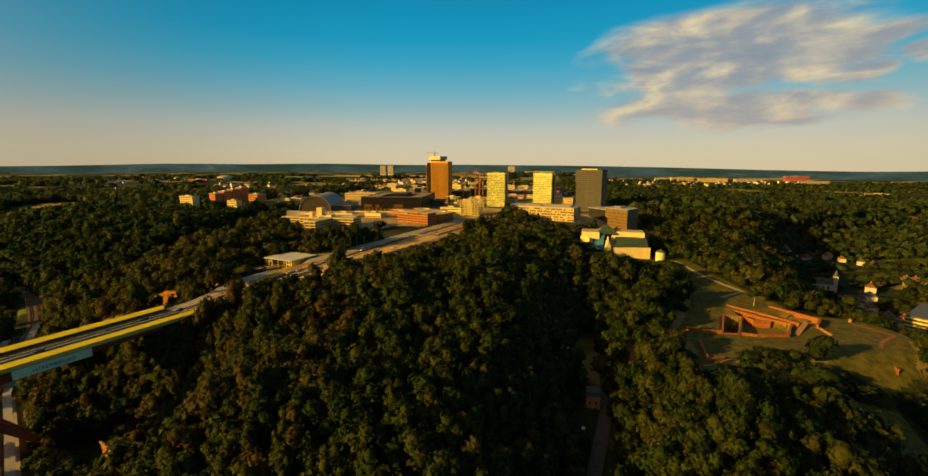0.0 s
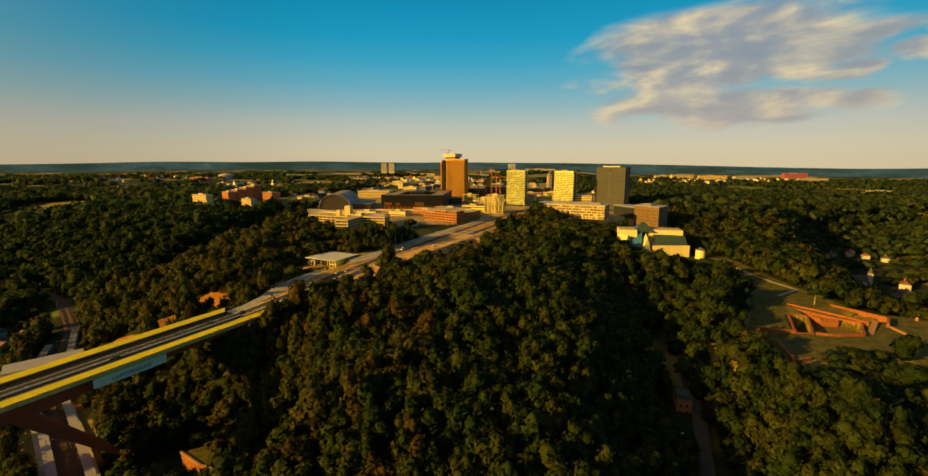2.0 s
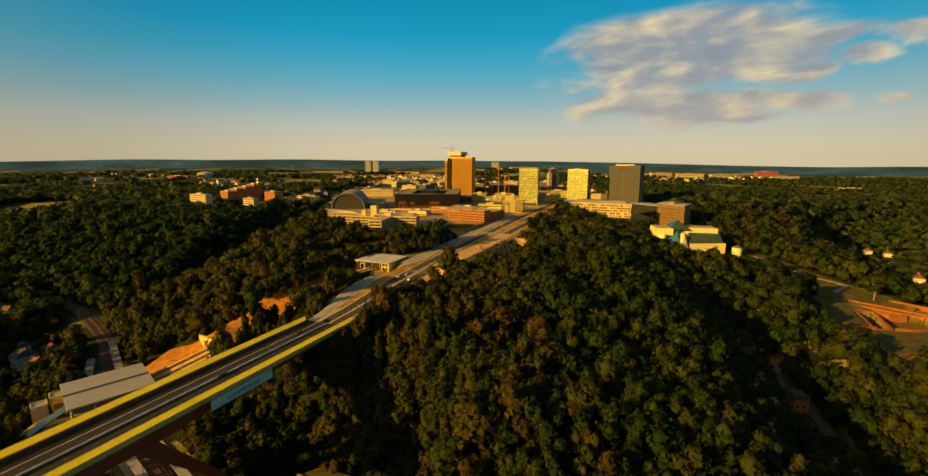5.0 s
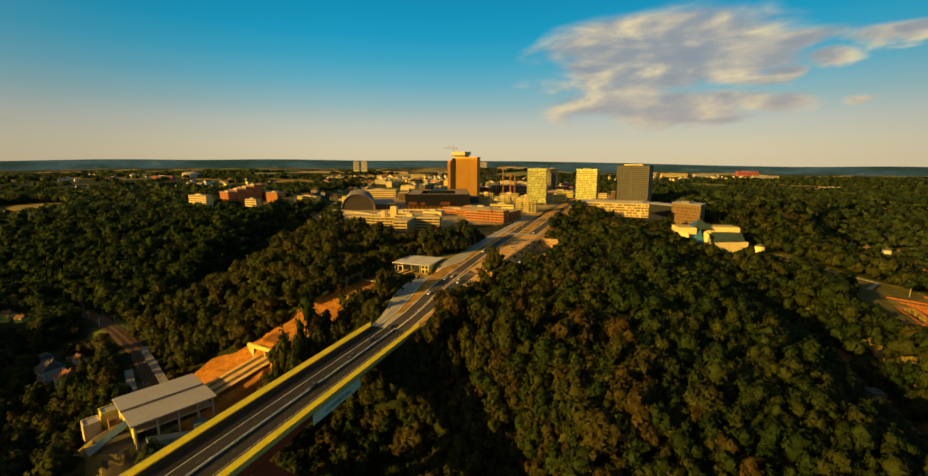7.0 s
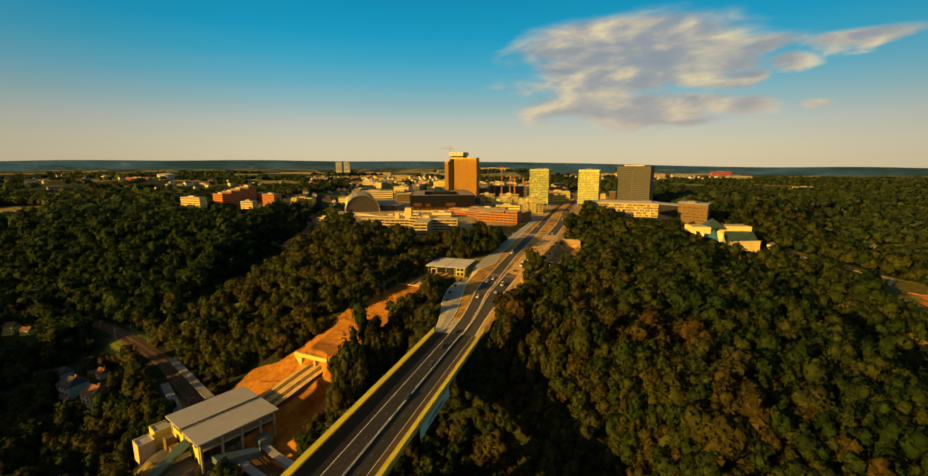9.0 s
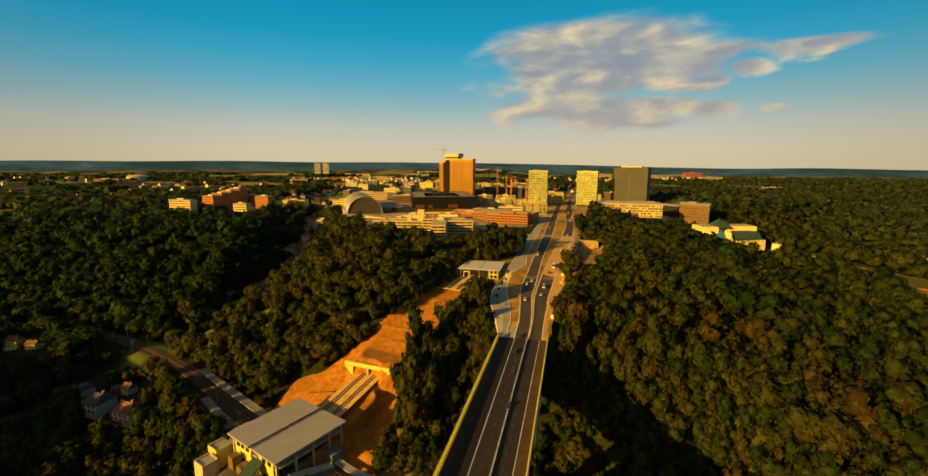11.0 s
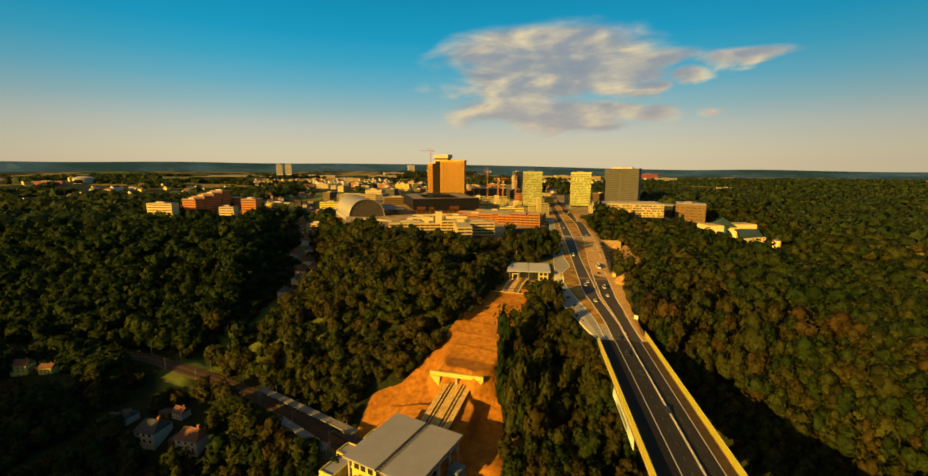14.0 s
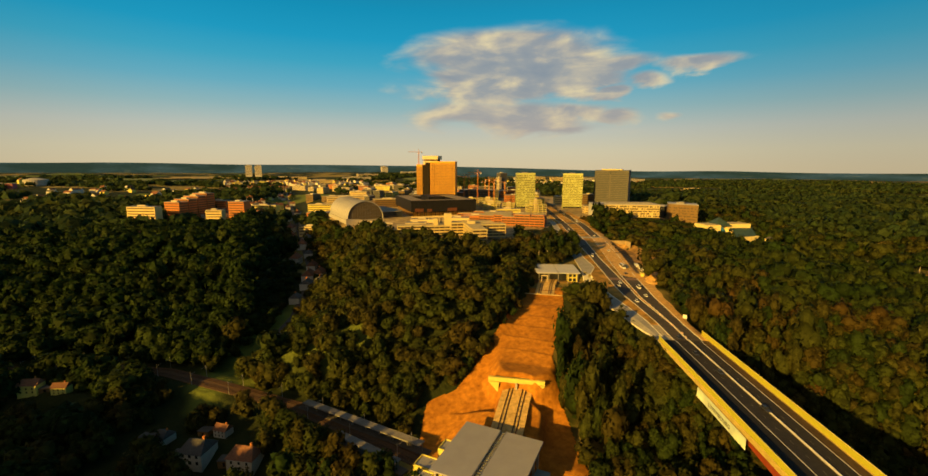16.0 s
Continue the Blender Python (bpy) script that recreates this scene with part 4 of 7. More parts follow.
def brown_cube():
    """A skewed brown block: its two seen fronts meet at a blunt corner."""
    rng = random.Random(9)
    lx, ly = 204.6, 631.0
    w, turn = frontage(lx, ly, 221.5, 590)
    t = thing("cubic_building", "brown clad cubic building with small square windows", "building", lx, ly, 68, turn)
    skew = -14.0
    plan = [(0, 0), (w, 0), (w + skew, 32), (skew, 32)]
    part("body", prism(plan, -8, 33), BROWN_BOX, t)
    windows(t, WARM_DARK, w, 34, [(5 + 4.3 * i, 6.6 + 4.3 * i) for i in range(6)], 2.6, 0.6, rng, "f")
    part("roof", prism([(x + (0.4 if x > 10 else -0.4), y + (0.4 if y > 10 else -0.4)) for x, y in plan], 33, 33.8), ZINC, t, "pale flat roof")
    part("roof_plant", boxes((8, 20, 10, 22, 33.8, 36)), GREY_ROOF, t)
    part("wing", boxes((-70, -16, 26, 52, -4, 26)), DARK_GLASS, t, "dark glazed wing")
    part("wing_roof", boxes((-71, -15.6, 25, 53, 26, 27)), ZINC, t)
    return t


WARM_DARK = material("shaded_glazing", (0.07, 0.045, 0.025), 0.3, size=3.0, vary=0.4, bump=0.0, spec=0.4)
brown_cube()


def ring_court():
    """Low black ring of offices round a court, on columns over a lower glazed floor."""
    lx, ly, mx, my = -184, 781, -75, 771
    w, turn = frontage(lx, ly, mx, my)
    d = 150.0
    t = thing("ring_building", "black steel ring-shaped court building", "building", lx, ly, 82, turn)
    h0, h1, k = 6.0, 23.0, 24.0
    ring = ((0, w, 0, k), (0, w, d - k, d), (0, k, k, d - k), (w - k, w, k, d - k))
    part("body", boxes(*[(x0, x1, y0, y1, h0, h1) for x0, x1, y0, y1 in ring]), BLACK_METAL, t)
    part("roof", boxes(*[(x0 + (0.6 if x0 == 0 else 0), x1 - (0.6 if x1 == w else 0), y0, y1, h1, h1 + 0.5) for x0, x1, y0, y1 in ring]), RING_ROOF, t, "brown-grey flat roof band")
    part("roof_edge", boxes((0, w, -0.3, 0.9, h1, h1 + 1.2), (0, w, d - 0.9, d + 0.3, h1, h1 + 1.2), (-0.3, 0.9, 0.9, d - 0.9, h1, h1 + 1.2), (w - 0.9, w + 0.3, 0.9, d - 0.9, h1, h1 + 1.2)), BLACK_METAL, t)
    part("roof_house", boxes((k + 16, w - k - 16, k + 24, d - k - 20, 20, 27)), BLACK_METAL, t, "black roof house in the court")
    # reddish glow in the front's glazing, painted as flat rust-brown bays
    for x0, x1, up in ((6, 20, 5.5), (26, 34, 4.5), (60, 76, 5.5)):
        part("glow_bay", boxes((x0, x1, -0.45, -0.3, h0, h0 + up)), GLOW_BAY, t, "glazed bay painted rust-brown for its reddish glow")
    part("lower_floor", boxes((4, w - 4, 4, d - 4, -4, h0)), BRONZE_GLASS, t, "recessed bronze glazed floor")
    part("inner_hall", boxes((k + 8, w - k - 8, k + 8, d - k - 8, h0, 20)), DARK_SLOT, t, "dark glazed inner hall")
    col = bpy.data.meshes.new("column")
    b = boxes((-0.5, 0.5, 0, 1, -3, h0))
    b.to_mesh(col)
    b.free()
    col.materials.append(BLACK_METAL)
    for i in range(15):
        share("column", col, t, pose(3 + i * (w - 6) / 14, 0.6, 0))
    mull = bmesh.new()
    for i in range(54):
        x = 1 + i * (w - 2) / 53
        box(mull, x - 0.15, x + 0.15, -0.3, 0, h0, h1 - 1)
    tagged(part("mullions", mull, DARK_GLASS, t), kind="stuff")
    part("base_wall", boxes((-4, w + 30, -22, -20, -5, 1.4)), CREAM_STONE, t, "low cream base wall")
    return t


ROOF_TAN = material("tan_roof", (0.50, 0.40, 0.19), 0.85, size=4.0, vary=0.2)
ring_court()


def vault_hall():
    """Barrel-vaulted glass hall."""
    cx, cy, half, length, rise = -260, 760, 26.5, 120.0, 27.0
    t = thing("vaulted_hall", "barrel-vaulted hall with ribbed zinc roof and glazed end", "building", cx, cy, 82, 5.0)
    segs, prof = 20, []
    for i in range(segs + 1):
        a = math.pi * i / segs
        prof.append((-half * math.cos(a), rise * math.sin(a) ** 0.85 if 0 < i < segs else 0.0))
    bm = bmesh.new()
    rows = [[bm.verts.new((x * s, y, z * s)) for x, z in prof] for y, s in ((0, 1.0), (length, 1.0), (length, 0.985), (0, 0.985))]
    for a, b in ((0, 1), (1, 2), (2, 3), (3, 0)):
        for i in range(segs):
            bm.faces.new((rows[a][i], rows[b][i], rows[b][i + 1], rows[a][i + 1]))
    bmesh.ops.recalc_face_normals(bm, faces=bm.faces)
    part("vault", bm, ZINC, t, "pale zinc vault")
    for k in range(13):
        bm = bmesh.new()
        y = k * length / 12
        for i in range(segs):
            (x0, z0), (x1, z1) = prof[i], prof[i + 1]
            strut(bm, (x0 * 1.008, y, z0 * 1.008), (x1 * 1.008, y, z1 * 1.008), 0.28, 0.28, 4)
        part("rib", bm, STEEL, t)
    bm = bmesh.new()
    bm.faces.new([bm.verts.new((x * 0.98, 1.5, z * 0.98)) for x, z in prof])
    r = bmesh.ops.extrude_face_region(bm, geom=bm.faces[:])
    bmesh.ops.translate(bm, verts=[v for v in r["geom"] if isinstance(v, bmesh.types.BMVert)], vec=(0, 0.6, 0))
    bmesh.ops.recalc_face_normals(bm, faces=bm.faces)
    g = part("glazed_end", bm, VAULT_GLASS, t, "dim brown glass end wall")
    bars = bmesh.new()
    for i in range(-6, 7):
        x = i * half / 7
        zt = rise * max(0.0, 1 - (x / half) ** 2) ** 0.43
        box(bars, x - 0.15, x + 0.15, 1.1, 1.5, 0, zt)
    for z in (5, 10, 15, 20):
        hw = half * math.sqrt(max(0, 1 - (z / rise) ** 2.3))
        box(bars, -hw, hw, 1.0, 1.45, z - 0.15, z + 0.15)
    tagged(part("mullions", bars, GREY_FIN, g), kind="stuff")
    part("plinth", boxes((-half - 2, half + 2, -3, length + 2, -6, 0)), CONCRETE, t)
    # glazed lobby beside the vault
    part("lobby", boxes((half + 1, half + 34, 10, 100, -6, 9)), DARK_GLASS, t, "dark glazed lobby wing")
    part("lobby_roof", boxes((half + 0.6, half + 34.5, 9, 101, 9, 9.8)), GREY_ROOF, t)
    return t


VAULT_GLASS = material("brown_glass", (0.11, 0.085, 0.055), 0.2, size=4.0, vary=0.3, bump=0.0, spec=0.5)
vault_hall()


def stepped_block(name, label, lx, ly, z0, turn, tiers, wall, seed, group=""):
    """Terraced offices: tiers are (x0, x1, y0, y1, floors, first floor)."""
    rng = random.Random(seed)
    t = thing(name, label, "building", lx, ly, z0, turn, group)
    shape = []

    def pier(x, y, z, turned):
        ob = new("pier", shape[0]) if shape else part("pier", boxes((-0.2, 0.2, -0.2, 0.2, 0, 2.05)), wall, t)
        if not shape:
            shape.append(ob.data)
        ob.parent = t
        ob.matrix_basis = pose(x, y, z, 0, 0, turned)

    for x0, x1, y0, y1, floors, first in tiers:
        for f in range(first, first + floors):
            zz = f * 3.4
            part("spandrel", boxes((x0 - 0.6, x1 + 0.6, y0 - 0.6, y1 + 0.6, zz, zz + 1.35), bevel=0.08), wall, t)
            part("glazing", boxes((x0, x1, y0, y1, zz + 1.35, zz + 3.4)), WARM_DARK, t, "dark recessed window band")
            k, j = max(2, int((x1 - x0) / 6)), max(2, int((y1 - y0) / 6))
            for i in range(k + 1):
                x = x0 + (x1 - x0) * i / k
                pier(x, y0 - 0.2, zz + 1.35, 0)
            for i in range(j + 1):
                y = y0 + (y1 - y0) * i / j
                pier(x1 + 0.2, y, zz + 1.35, 90)
                pier(x0 - 0.2, y, zz + 1.35, 90)
        zt = (first + floors) * 3.4
        part("roof_slab", boxes((x0 - 0.8, x1 + 0.8, y0 - 0.8, y1 + 0.8, zt, zt + 1.1), bevel=0.08), wall, t)
        part("roof", boxes((x0 + 0.2, x1 - 0.2, y0 + 0.2, y1 - 0.2, zt + 1.1, zt + 1.3)), ROOF_TAN, t, "tan gravel roof")
    return t


# conference offices: long stepped bars running back from a corner over the trees
conf = stepped_block("stepped_offices", "stepped cream concrete offices with deep window bands", -178.8, 521, 80, -14, [
    (-15, 0, 0, 58, 4, 0), (0.8, 30, 38, 54, 4, 0), (-30, -16, 56, 76, 4, 0), (-62, -31, 60, 80, 3, 0), (-92, -63, 64, 80, 3, 0), (-14, 20, 60, 78, 4, 0)], CONF_STONE, 5)
part("stair_tower", boxes((-37, -29, 62, 70, 11.5, 25)), CONF_STONE, conf, "cream stair tower")
part("stair_tower", boxes((-50, -45, 64, 70, 11.5, 19)), CONF_STONE, conf, "cream stair tower")
part("roof_house", boxes((-12, -4, 44, 54, 14.9, 18)), CONF_STONE, conf, "cream roof house")
for i in range(9):
    part("flag_mast", boxes((-58 + i * 4.5, -57.4 + i * 4.5, 96, 96.6, 0, 17)), PALE_CONCRETE, conf)
rp = thing("curved_ramp", "pale curved ramp at the foot of the vaulted hall", "ramp", -262, 722, 80, 0)
bm = bmesh.new()
rows = []
for i in range(15):
    a = i / 14
    x, y, z = -32 + 62 * a, 16 * math.sin(a * 2.6) - 22 * a, 7.5 - 6.5 * a
    rows.append([bm.verts.new(p) for p in ((x, y, z), (x + 2, y + 9, z), (x + 2, y + 9, -6), (x, y, -6))])
for p, q in zip(rows, rows[1:]):
    for k in range(4):
        bm.faces.new((p[k], q[k], q[(k + 1) % 4], p[(k + 1) % 4]))
bm.faces.new(rows[0])
bm.faces.new(rows[-1][::-1])
bmesh.ops.recalc_face_normals(bm, faces=bm.faces)
part("ramp_body", bm, PALE_CONCRETE, rp)
w_, turn_ = frontage(-97, 641, -51, 606)
stepped_block("brick_offices", "terracotta banded offices with dark window strips", -97, 641, 77, turn_, [
    (0, w_, 0, 20, 4, 0), (w_ * 0.3, w_ * 0.66, 1.5, 18, 1, 4), (w_ * 0.72, w_ - 1, 1.5, 18, 1, 4), (-14, 10, 21.5, 60, 4, 0), (16, w_, 24, 58, 4, 0), (-40, -15, 40, 90, 3, 0), (-10, 22, 62, 92, 3, 0), (-78, -41, 60, 76, 3, 0), (-60, 0, 96, 112, 3, 0)], TERRACOTTA, 6)


# ---- art museum, pale stone with glass roofs ----
def museum():
    w, turn = frontage(138.6, 509, 206, 490)
    t = thing("museum", "cream stone museum with pyramidal glass roofs", "building", 138.6, 509, 64, turn)
    part("left_wing", boxes((0, 20, 0, 26, -6, 20)), MUSEUM_STONE, t)
    part("left_roof", boxes((1, 19, 1, 25, 20, 20.5)), ROOF_TAN, t)
    part("right_wing", boxes((34, w, 8, 30, -6, 20)), MUSEUM_STONE, t)
    part("right_roof", boxes((35, w - 1, 9, 29, 20, 20.5)), ROOF_TAN, t)

    def gable(name, x0, x1, y0, y1, z0, z1, mat, label):
        bm = bmesh.new()
        c = [bm.verts.new(p) for p in ((x0, y0, z0), (x1, y0, z0), (x1, y1, z0), (x0, y1, z0))]
        top = bm.verts.new(((x0 + x1) / 2, (y0 + y1) / 2, z1))
        bm.faces.new(c[::-1])
        for i in range(4):
            bm.faces.new((c[i], c[(i + 1) % 4], top))
        return part(name, bm, mat, t, label)

    gable("glass_pyramid", 16, 40, 4, 28, 18, 29, TEAL_GLASS, "greenish glass pyramid roof")
    bm = bmesh.new()
    a = [bm.verts.new(p) for p in ((12, -8, 3), (24, -14, 3), (26, 4, 17), (14, 4, 17), (12, -8, 2), (24, -14, 2), (26, 4, 2), (14, 4, 2))]
    for q in ((0, 1, 2, 3), (7, 6, 5, 4), (4, 5, 1, 0), (5, 6, 2, 1), (6, 7, 3, 2), (7, 4, 0, 3)):
        bm.faces.new([a[i] for i in q])
    part("sloped_glass", bm, BLUE_GLASS, t, "blue sloping glass roof")
    bm = bmesh.new()
    a = [bm.verts.new(p) for p in ((36, -10, 5), (w + 4, 0, 5), (w + 2, 9, 15), (38, 6, 15), (36, -10, 2), (w + 4, 0, 2), (w + 2, 9, 2), (38, 6, 2))]
    for q in ((0, 1, 2, 3), (7, 6, 5, 4), (4, 5, 1, 0), (5, 6, 2, 1), (6, 7, 3, 2), (7, 4, 0, 3)):
        bm.faces.new([a[i] for i in q])
    part("sloped_glass", bm, TEAL_GLASS, t, "greenish sloping glass roof")
    bm = bmesh.new()
    a = [bm.verts.new(p) for p in ((24, -18, -6), (36, -12, -6), (30, -10, 14), (30, 4, 16), (20, 0, -6), (40, 0, -6))]
    for q in ((0, 1, 2), (1, 5, 3, 2), (4, 0, 2, 3), (0, 4, 5, 1), (4, 3, 5)):
        bm.faces.new([a[i] for i in q])
    bmesh.ops.recalc_face_normals(bm, faces=bm.faces)
    part("pointed_gable", bm, MUSEUM_STONE, t, "pointed stone bastion")
    part("west_wall", prism([(-1.2, 2), (9, -8), (10, -6.8), (0, 3.4)], -8, 15), MUSEUM_STONE, t)
    part("front_wall", prism([(36, -12), (w + 6, -2), (w + 6, 0), (36, -10)], -8, 5), MUSEUM_STONE, t)
    part("front_wall", prism([(9, -8), (20, -16), (20, -14), (10, -6)], -8, 4), MUSEUM_STONE, t)
    c = thing("stone_turret", "cream stone round turret beside the museum", "turret", 219, 478, 58, 0)
    bm = bmesh.new()
    strut(bm, (0, 0, -4), (0, 0, 8), 5, 5, 16)
    part("drum", bm, MUSEUM_STONE, c)
    bm = bmesh.new()
    strut(bm, (0, 0, 8), (0, 0, 11), 5.5, 0.6, 16)
    part("roof", bm, SLATE, c, "grey conical roof")


MUSEUM_STONE = material("museum_stone", (0.80, 0.64, 0.26), 0.75, size=2.5, vary=0.1, bump=0.05)
TEAL_GLASS = material("greenish_glass", (0.045, 0.075, 0.050), 0.12, size=4.0, vary=0.2, bump=0.0, spec=0.6)
museum()


# ---- woods ----
CITY = [(-330, 1500), (-300, 740), (-262, 600), (-222, 560), (-186, 512), (-128, 545), (-98, 600), (-62, 592), (-20, 625), (10, 622), (62, 632), (150, 590), (176, 600), (212, 575), (262, 610), (290, 760), (330, 1500)]
MUSEUM_LAWN = [(122, 500), (140, 474), (226, 450), (244, 480), (226, 530), (130, 540)]
FORT_LAWN = [(118, 214), (134, 208), (148, 236), (200, 244), (236, 222), (262, 232), (300, 282), (296, 306), (250, 320), (246, 372), (244, 478), (222, 472), (208, 400), (176, 330), (142, 284), (140, 250)]
FORT_LAWN_LOW = [(186, 216), (200, 168), (228, 176), (240, 222)]
PLAZA = [(-203, 282), (-198, 276), (-172, 306), (-146, 360), (-116, 428), (-140, 440), (-152, 404), (-182, 348)]
STATION_YARD = [(-345, 262), (-312, 300), (-286, 322), (-270, 298), (-256, 276), (-268, 240), (-300, 232), (-340, 236)]


CHURCH_YARD = [(402, 540), (412, 500), (440, 480), (470, 510), (462, 540), (430, 552)]
VALLEY_HOUSES = [(490, 656), (512, 664), (536, 673), (560, 690), (603, 713), (610, 691), (618, 665), (619, 648), (590, 720), (405, 481), (406, 469), (424, 476), (441, 468), (436, 450), (579, 557), (584, 548), (418, 413), (425, 403), (470, 488), (500, 520), (396, 452)]
NEAR_HOUSES = [(-425, 350, 1, -32, 1.25), (-403, 335, 3, -32, 1.05), (-523, 440, 2, -18, 0.78), (-506, 432, 2, -18, 0.6), (-444, 372, 1, -40, 0.8), (-415, 363, 0, -40, 0.7)]
SIDE_HOUSES = [(-369, 553), (-356, 592), (-342, 598), (-340, 624), (-352, 618), (-345, 660), (-362, 700), (-344, 724), (-350, 770), (-340, 817), (-360, 850)]


def bare(x, y):
    """Where no tree stands."""
    no = inside(x, y, CITY) | inside(x, y, MUSEUM_LAWN) | inside(x, y, FORT_LAWN) | inside(x, y, FORT_LAWN_LOW) | inside(x, y, PLAZA) | inside(x, y, STATION_YARD) | inside(x, y, SOIL_AREA) | inside(x, y, CHURCH_YARD)
    d, _, s = along(x, y, AVENUE)
    no |= (d < 25) & (s < 0) & (y > 300) | (d < 26) & (s >= 0) & (y > 320) | (d < 20) & (land(x, y) > 58) | (d < 36) & (s >= 0) & (y > 395) & (y < 560)
    d, _, s = along(x, y, CUT)
    no |= (d < 15.5) | (d < 20) & (s > 0)
    d, _, _ = along(x, y, PIT)
    no |= (d < 13) & (y < 400) | (d < 18) & (y >= 400)
    d, _, _ = along(x, y, TRENCH)
    no |= d < 16
    d, _, _ = along(x, y, RAILWAY)
    no |= (d < 9) | (d < 15) & (y < 262)
    _, _, s = along(x, y, RAILWAY)
    no |= (d < 10) & (x > -520) & (x < -318) | (d < 15) & (s > 0) & (x > -470) & (x < -330)
    d, _, s = along(x, y, RAMPART)
    no |= ((d < 8) | (d < 15) & (s > 0)) & (x < -139)
    no |= (np.hypot(x - 68, y - 214) < 12) | (np.hypot(x - 61, y - 200) < 11)
    no |= inside(x, y, [(124, 232), (130, 212), (150, 214), (162, 236), (150, 262), (138, 262)]) | inside(x, y, [(130, 262), (150, 260), (178, 300), (192, 334), (166, 322), (142, 292)])
    d, _, _ = along(x, y, RAVINE[:4])
    no |= d < 7
    back = BRIDGE_END - BRIDGE_DIR * 360
    d, _, _ = along(x, y, [(back.x, back.y, 0), (BRIDGE_END.x, BRIDGE_END.y, 0)])
    no |= (d < 13.5) & (land(x, y) > 60)
    for hx, hy in (*VALLEY_HOUSES, *SIDE_HOUSES, *[q[:2] for q in NEAR_HOUSES]):
        no |= np.hypot(x - hx, y - hy) < 9
        no |= np.hypot(x - hx * 0.97, y - hy * 0.97) < 9
    for hx, hy, _, _, k in NEAR_HOUSES:
        no |= along(x, y, [(hx, hy, 0), (hx + 8, hy - 15, 0)])[0] < 7 * k
    d, _, _ = along(x, y, [(-600, 392, 0), (-470, 300, 0), (-400, 262, 0), (-360, 200, 0), (-330, 150, 0)])
    no |= d < 8
    d, _, _ = along(x, y, [(377, 364, 0), (420, 440, 0), (480, 500, 0), (590, 640, 0), (640, 700, 0)])
    no |= (d < 36) & (ripple(x, y, 14) < 0.15)
    d, _, _ = along(x, y, SIDE_VALLEY)
    no |= d < 9
    no |= inside(x, y, [(-330, 300), (-313, 335), (-296, 335), (-286, 326), (-318, 298)])
    no |= inside(x, y, [(-106, 506), (-64, 500), (-15, 600), (-20, 640), (-62, 600), (-98, 610), (-112, 568)])
    no |= inside(x, y, [(-196, 402), (-186, 378), (-158, 366), (-138, 400), (-138, 416), (-172, 440)])
    return no


def scatter(x0, x1, y0, y1, step, rng, keep):
    xs, ys = np.meshgrid(np.arange(x0, x1, step), np.arange(y0, y1, step * 0.87))
    xs = xs + (np.arange(xs.shape[0]) % 2)[:, None] * step / 2
    xs, ys = xs.ravel() + rng.uniform(-0.36, 0.36, xs.size) * step, ys.ravel() + rng.uniform(-0.36, 0.36, ys.size) * step
    ok = keep(xs, ys)
    return xs[ok], ys[ok]


def ico(level):
    bm = bmesh.new()
    bmesh.ops.create_icosphere(bm, subdivisions=level, radius=1.0)
    v = np.array([p.co[:] for p in bm.verts])
    f = np.array([[p.index for p in q.verts] for q in bm.faces])
    bm.free()
    return v, f


ICO1 = ico(1)


def unit(v):
    return v / (np.linalg.norm(v, axis=1, keepdims=True) + 1e-6)


def crown(rng, lumps, leaves, leaf, tall):
    """A crown about 1 wide and `tall` high over its base: uneven boughs, thickly set with leaf sprays.
    The normals follow the boughs, so that a crown is shaded as one soft mass."""
    V, F, N, n = [], [], [], 0
    base, faces = ICO1
    centres = []
    for i in range(lumps):
        a, r = rng.uniform(0, 6.28), rng.uniform(0.16, 0.36) if i else 0.0
        z = tall * (0.55 + rng.uniform(-0.24, 0.26)) if i else tall * 0.52
        s = np.array([rng.uniform(0.24, 0.36), rng.uniform(0.24, 0.36), rng.uniform(0.22, 0.32) * tall]) * (1.12 if i == 0 else rng.uniform(0.55, 0.92))
        c = np.array([r * math.cos(a), r * math.sin(a), z])
        V.append(c + base * s * 0.93 * (1 + rng.uniform(-0.16, 0.12, (len(base), 1))))
        N.append(base)
        F.append(faces + n)
        n += len(base)
        centres.append((c, s))
    # sprays: one leaning triangle each, in clusters over the boughs
    weight = np.array([s.prod() ** (2 / 3) for _, s in centres])
    which = rng.choice(lumps, leaves, p=weight / weight.sum())
    c = np.array([q[0] for q in centres])[which]
    s = np.array([q[1] for q in centres])[which]
    d = rng.normal(size=(leaves, 3))
    d[:, 2] = np.abs(d[:, 2]) * 0.95 - 0.28
    d = unit(d)
    wave = 1 + 0.16 * np.sin(d @ rng.uniform(-6, 6, (3, 3))).sum(1, keepdims=True) / 2
    p = c + d * s * wave * rng.uniform(0.86, 1.26, (leaves, 1))
    t = unit(np.cross(d, rng.normal(size=(leaves, 3))))
    b = np.cross(d, t) + d * rng.uniform(-0.5, 0.7, (leaves, 1))
    k = leaf * rng.uniform(0.55, 1.45, (leaves, 1))
    V.append(np.stack([p - t * k - b * k * 0.5, p + t * k - b * k * 0.5, p + b * k], 1).reshape(-1, 3))
    soft = unit(d * 0.8 + unit(c + d * s - np.array([0, 0, tall * 0.4])) * 0.55 + rng.normal(size=(leaves, 3)) * 0.2)
    N.append(np.repeat(soft, 3, axis=0))
    F.append(np.arange(leaves * 3).reshape(-1, 3) + n)
    return np.concatenate(V), np.concatenate(F), np.concatenate(N)


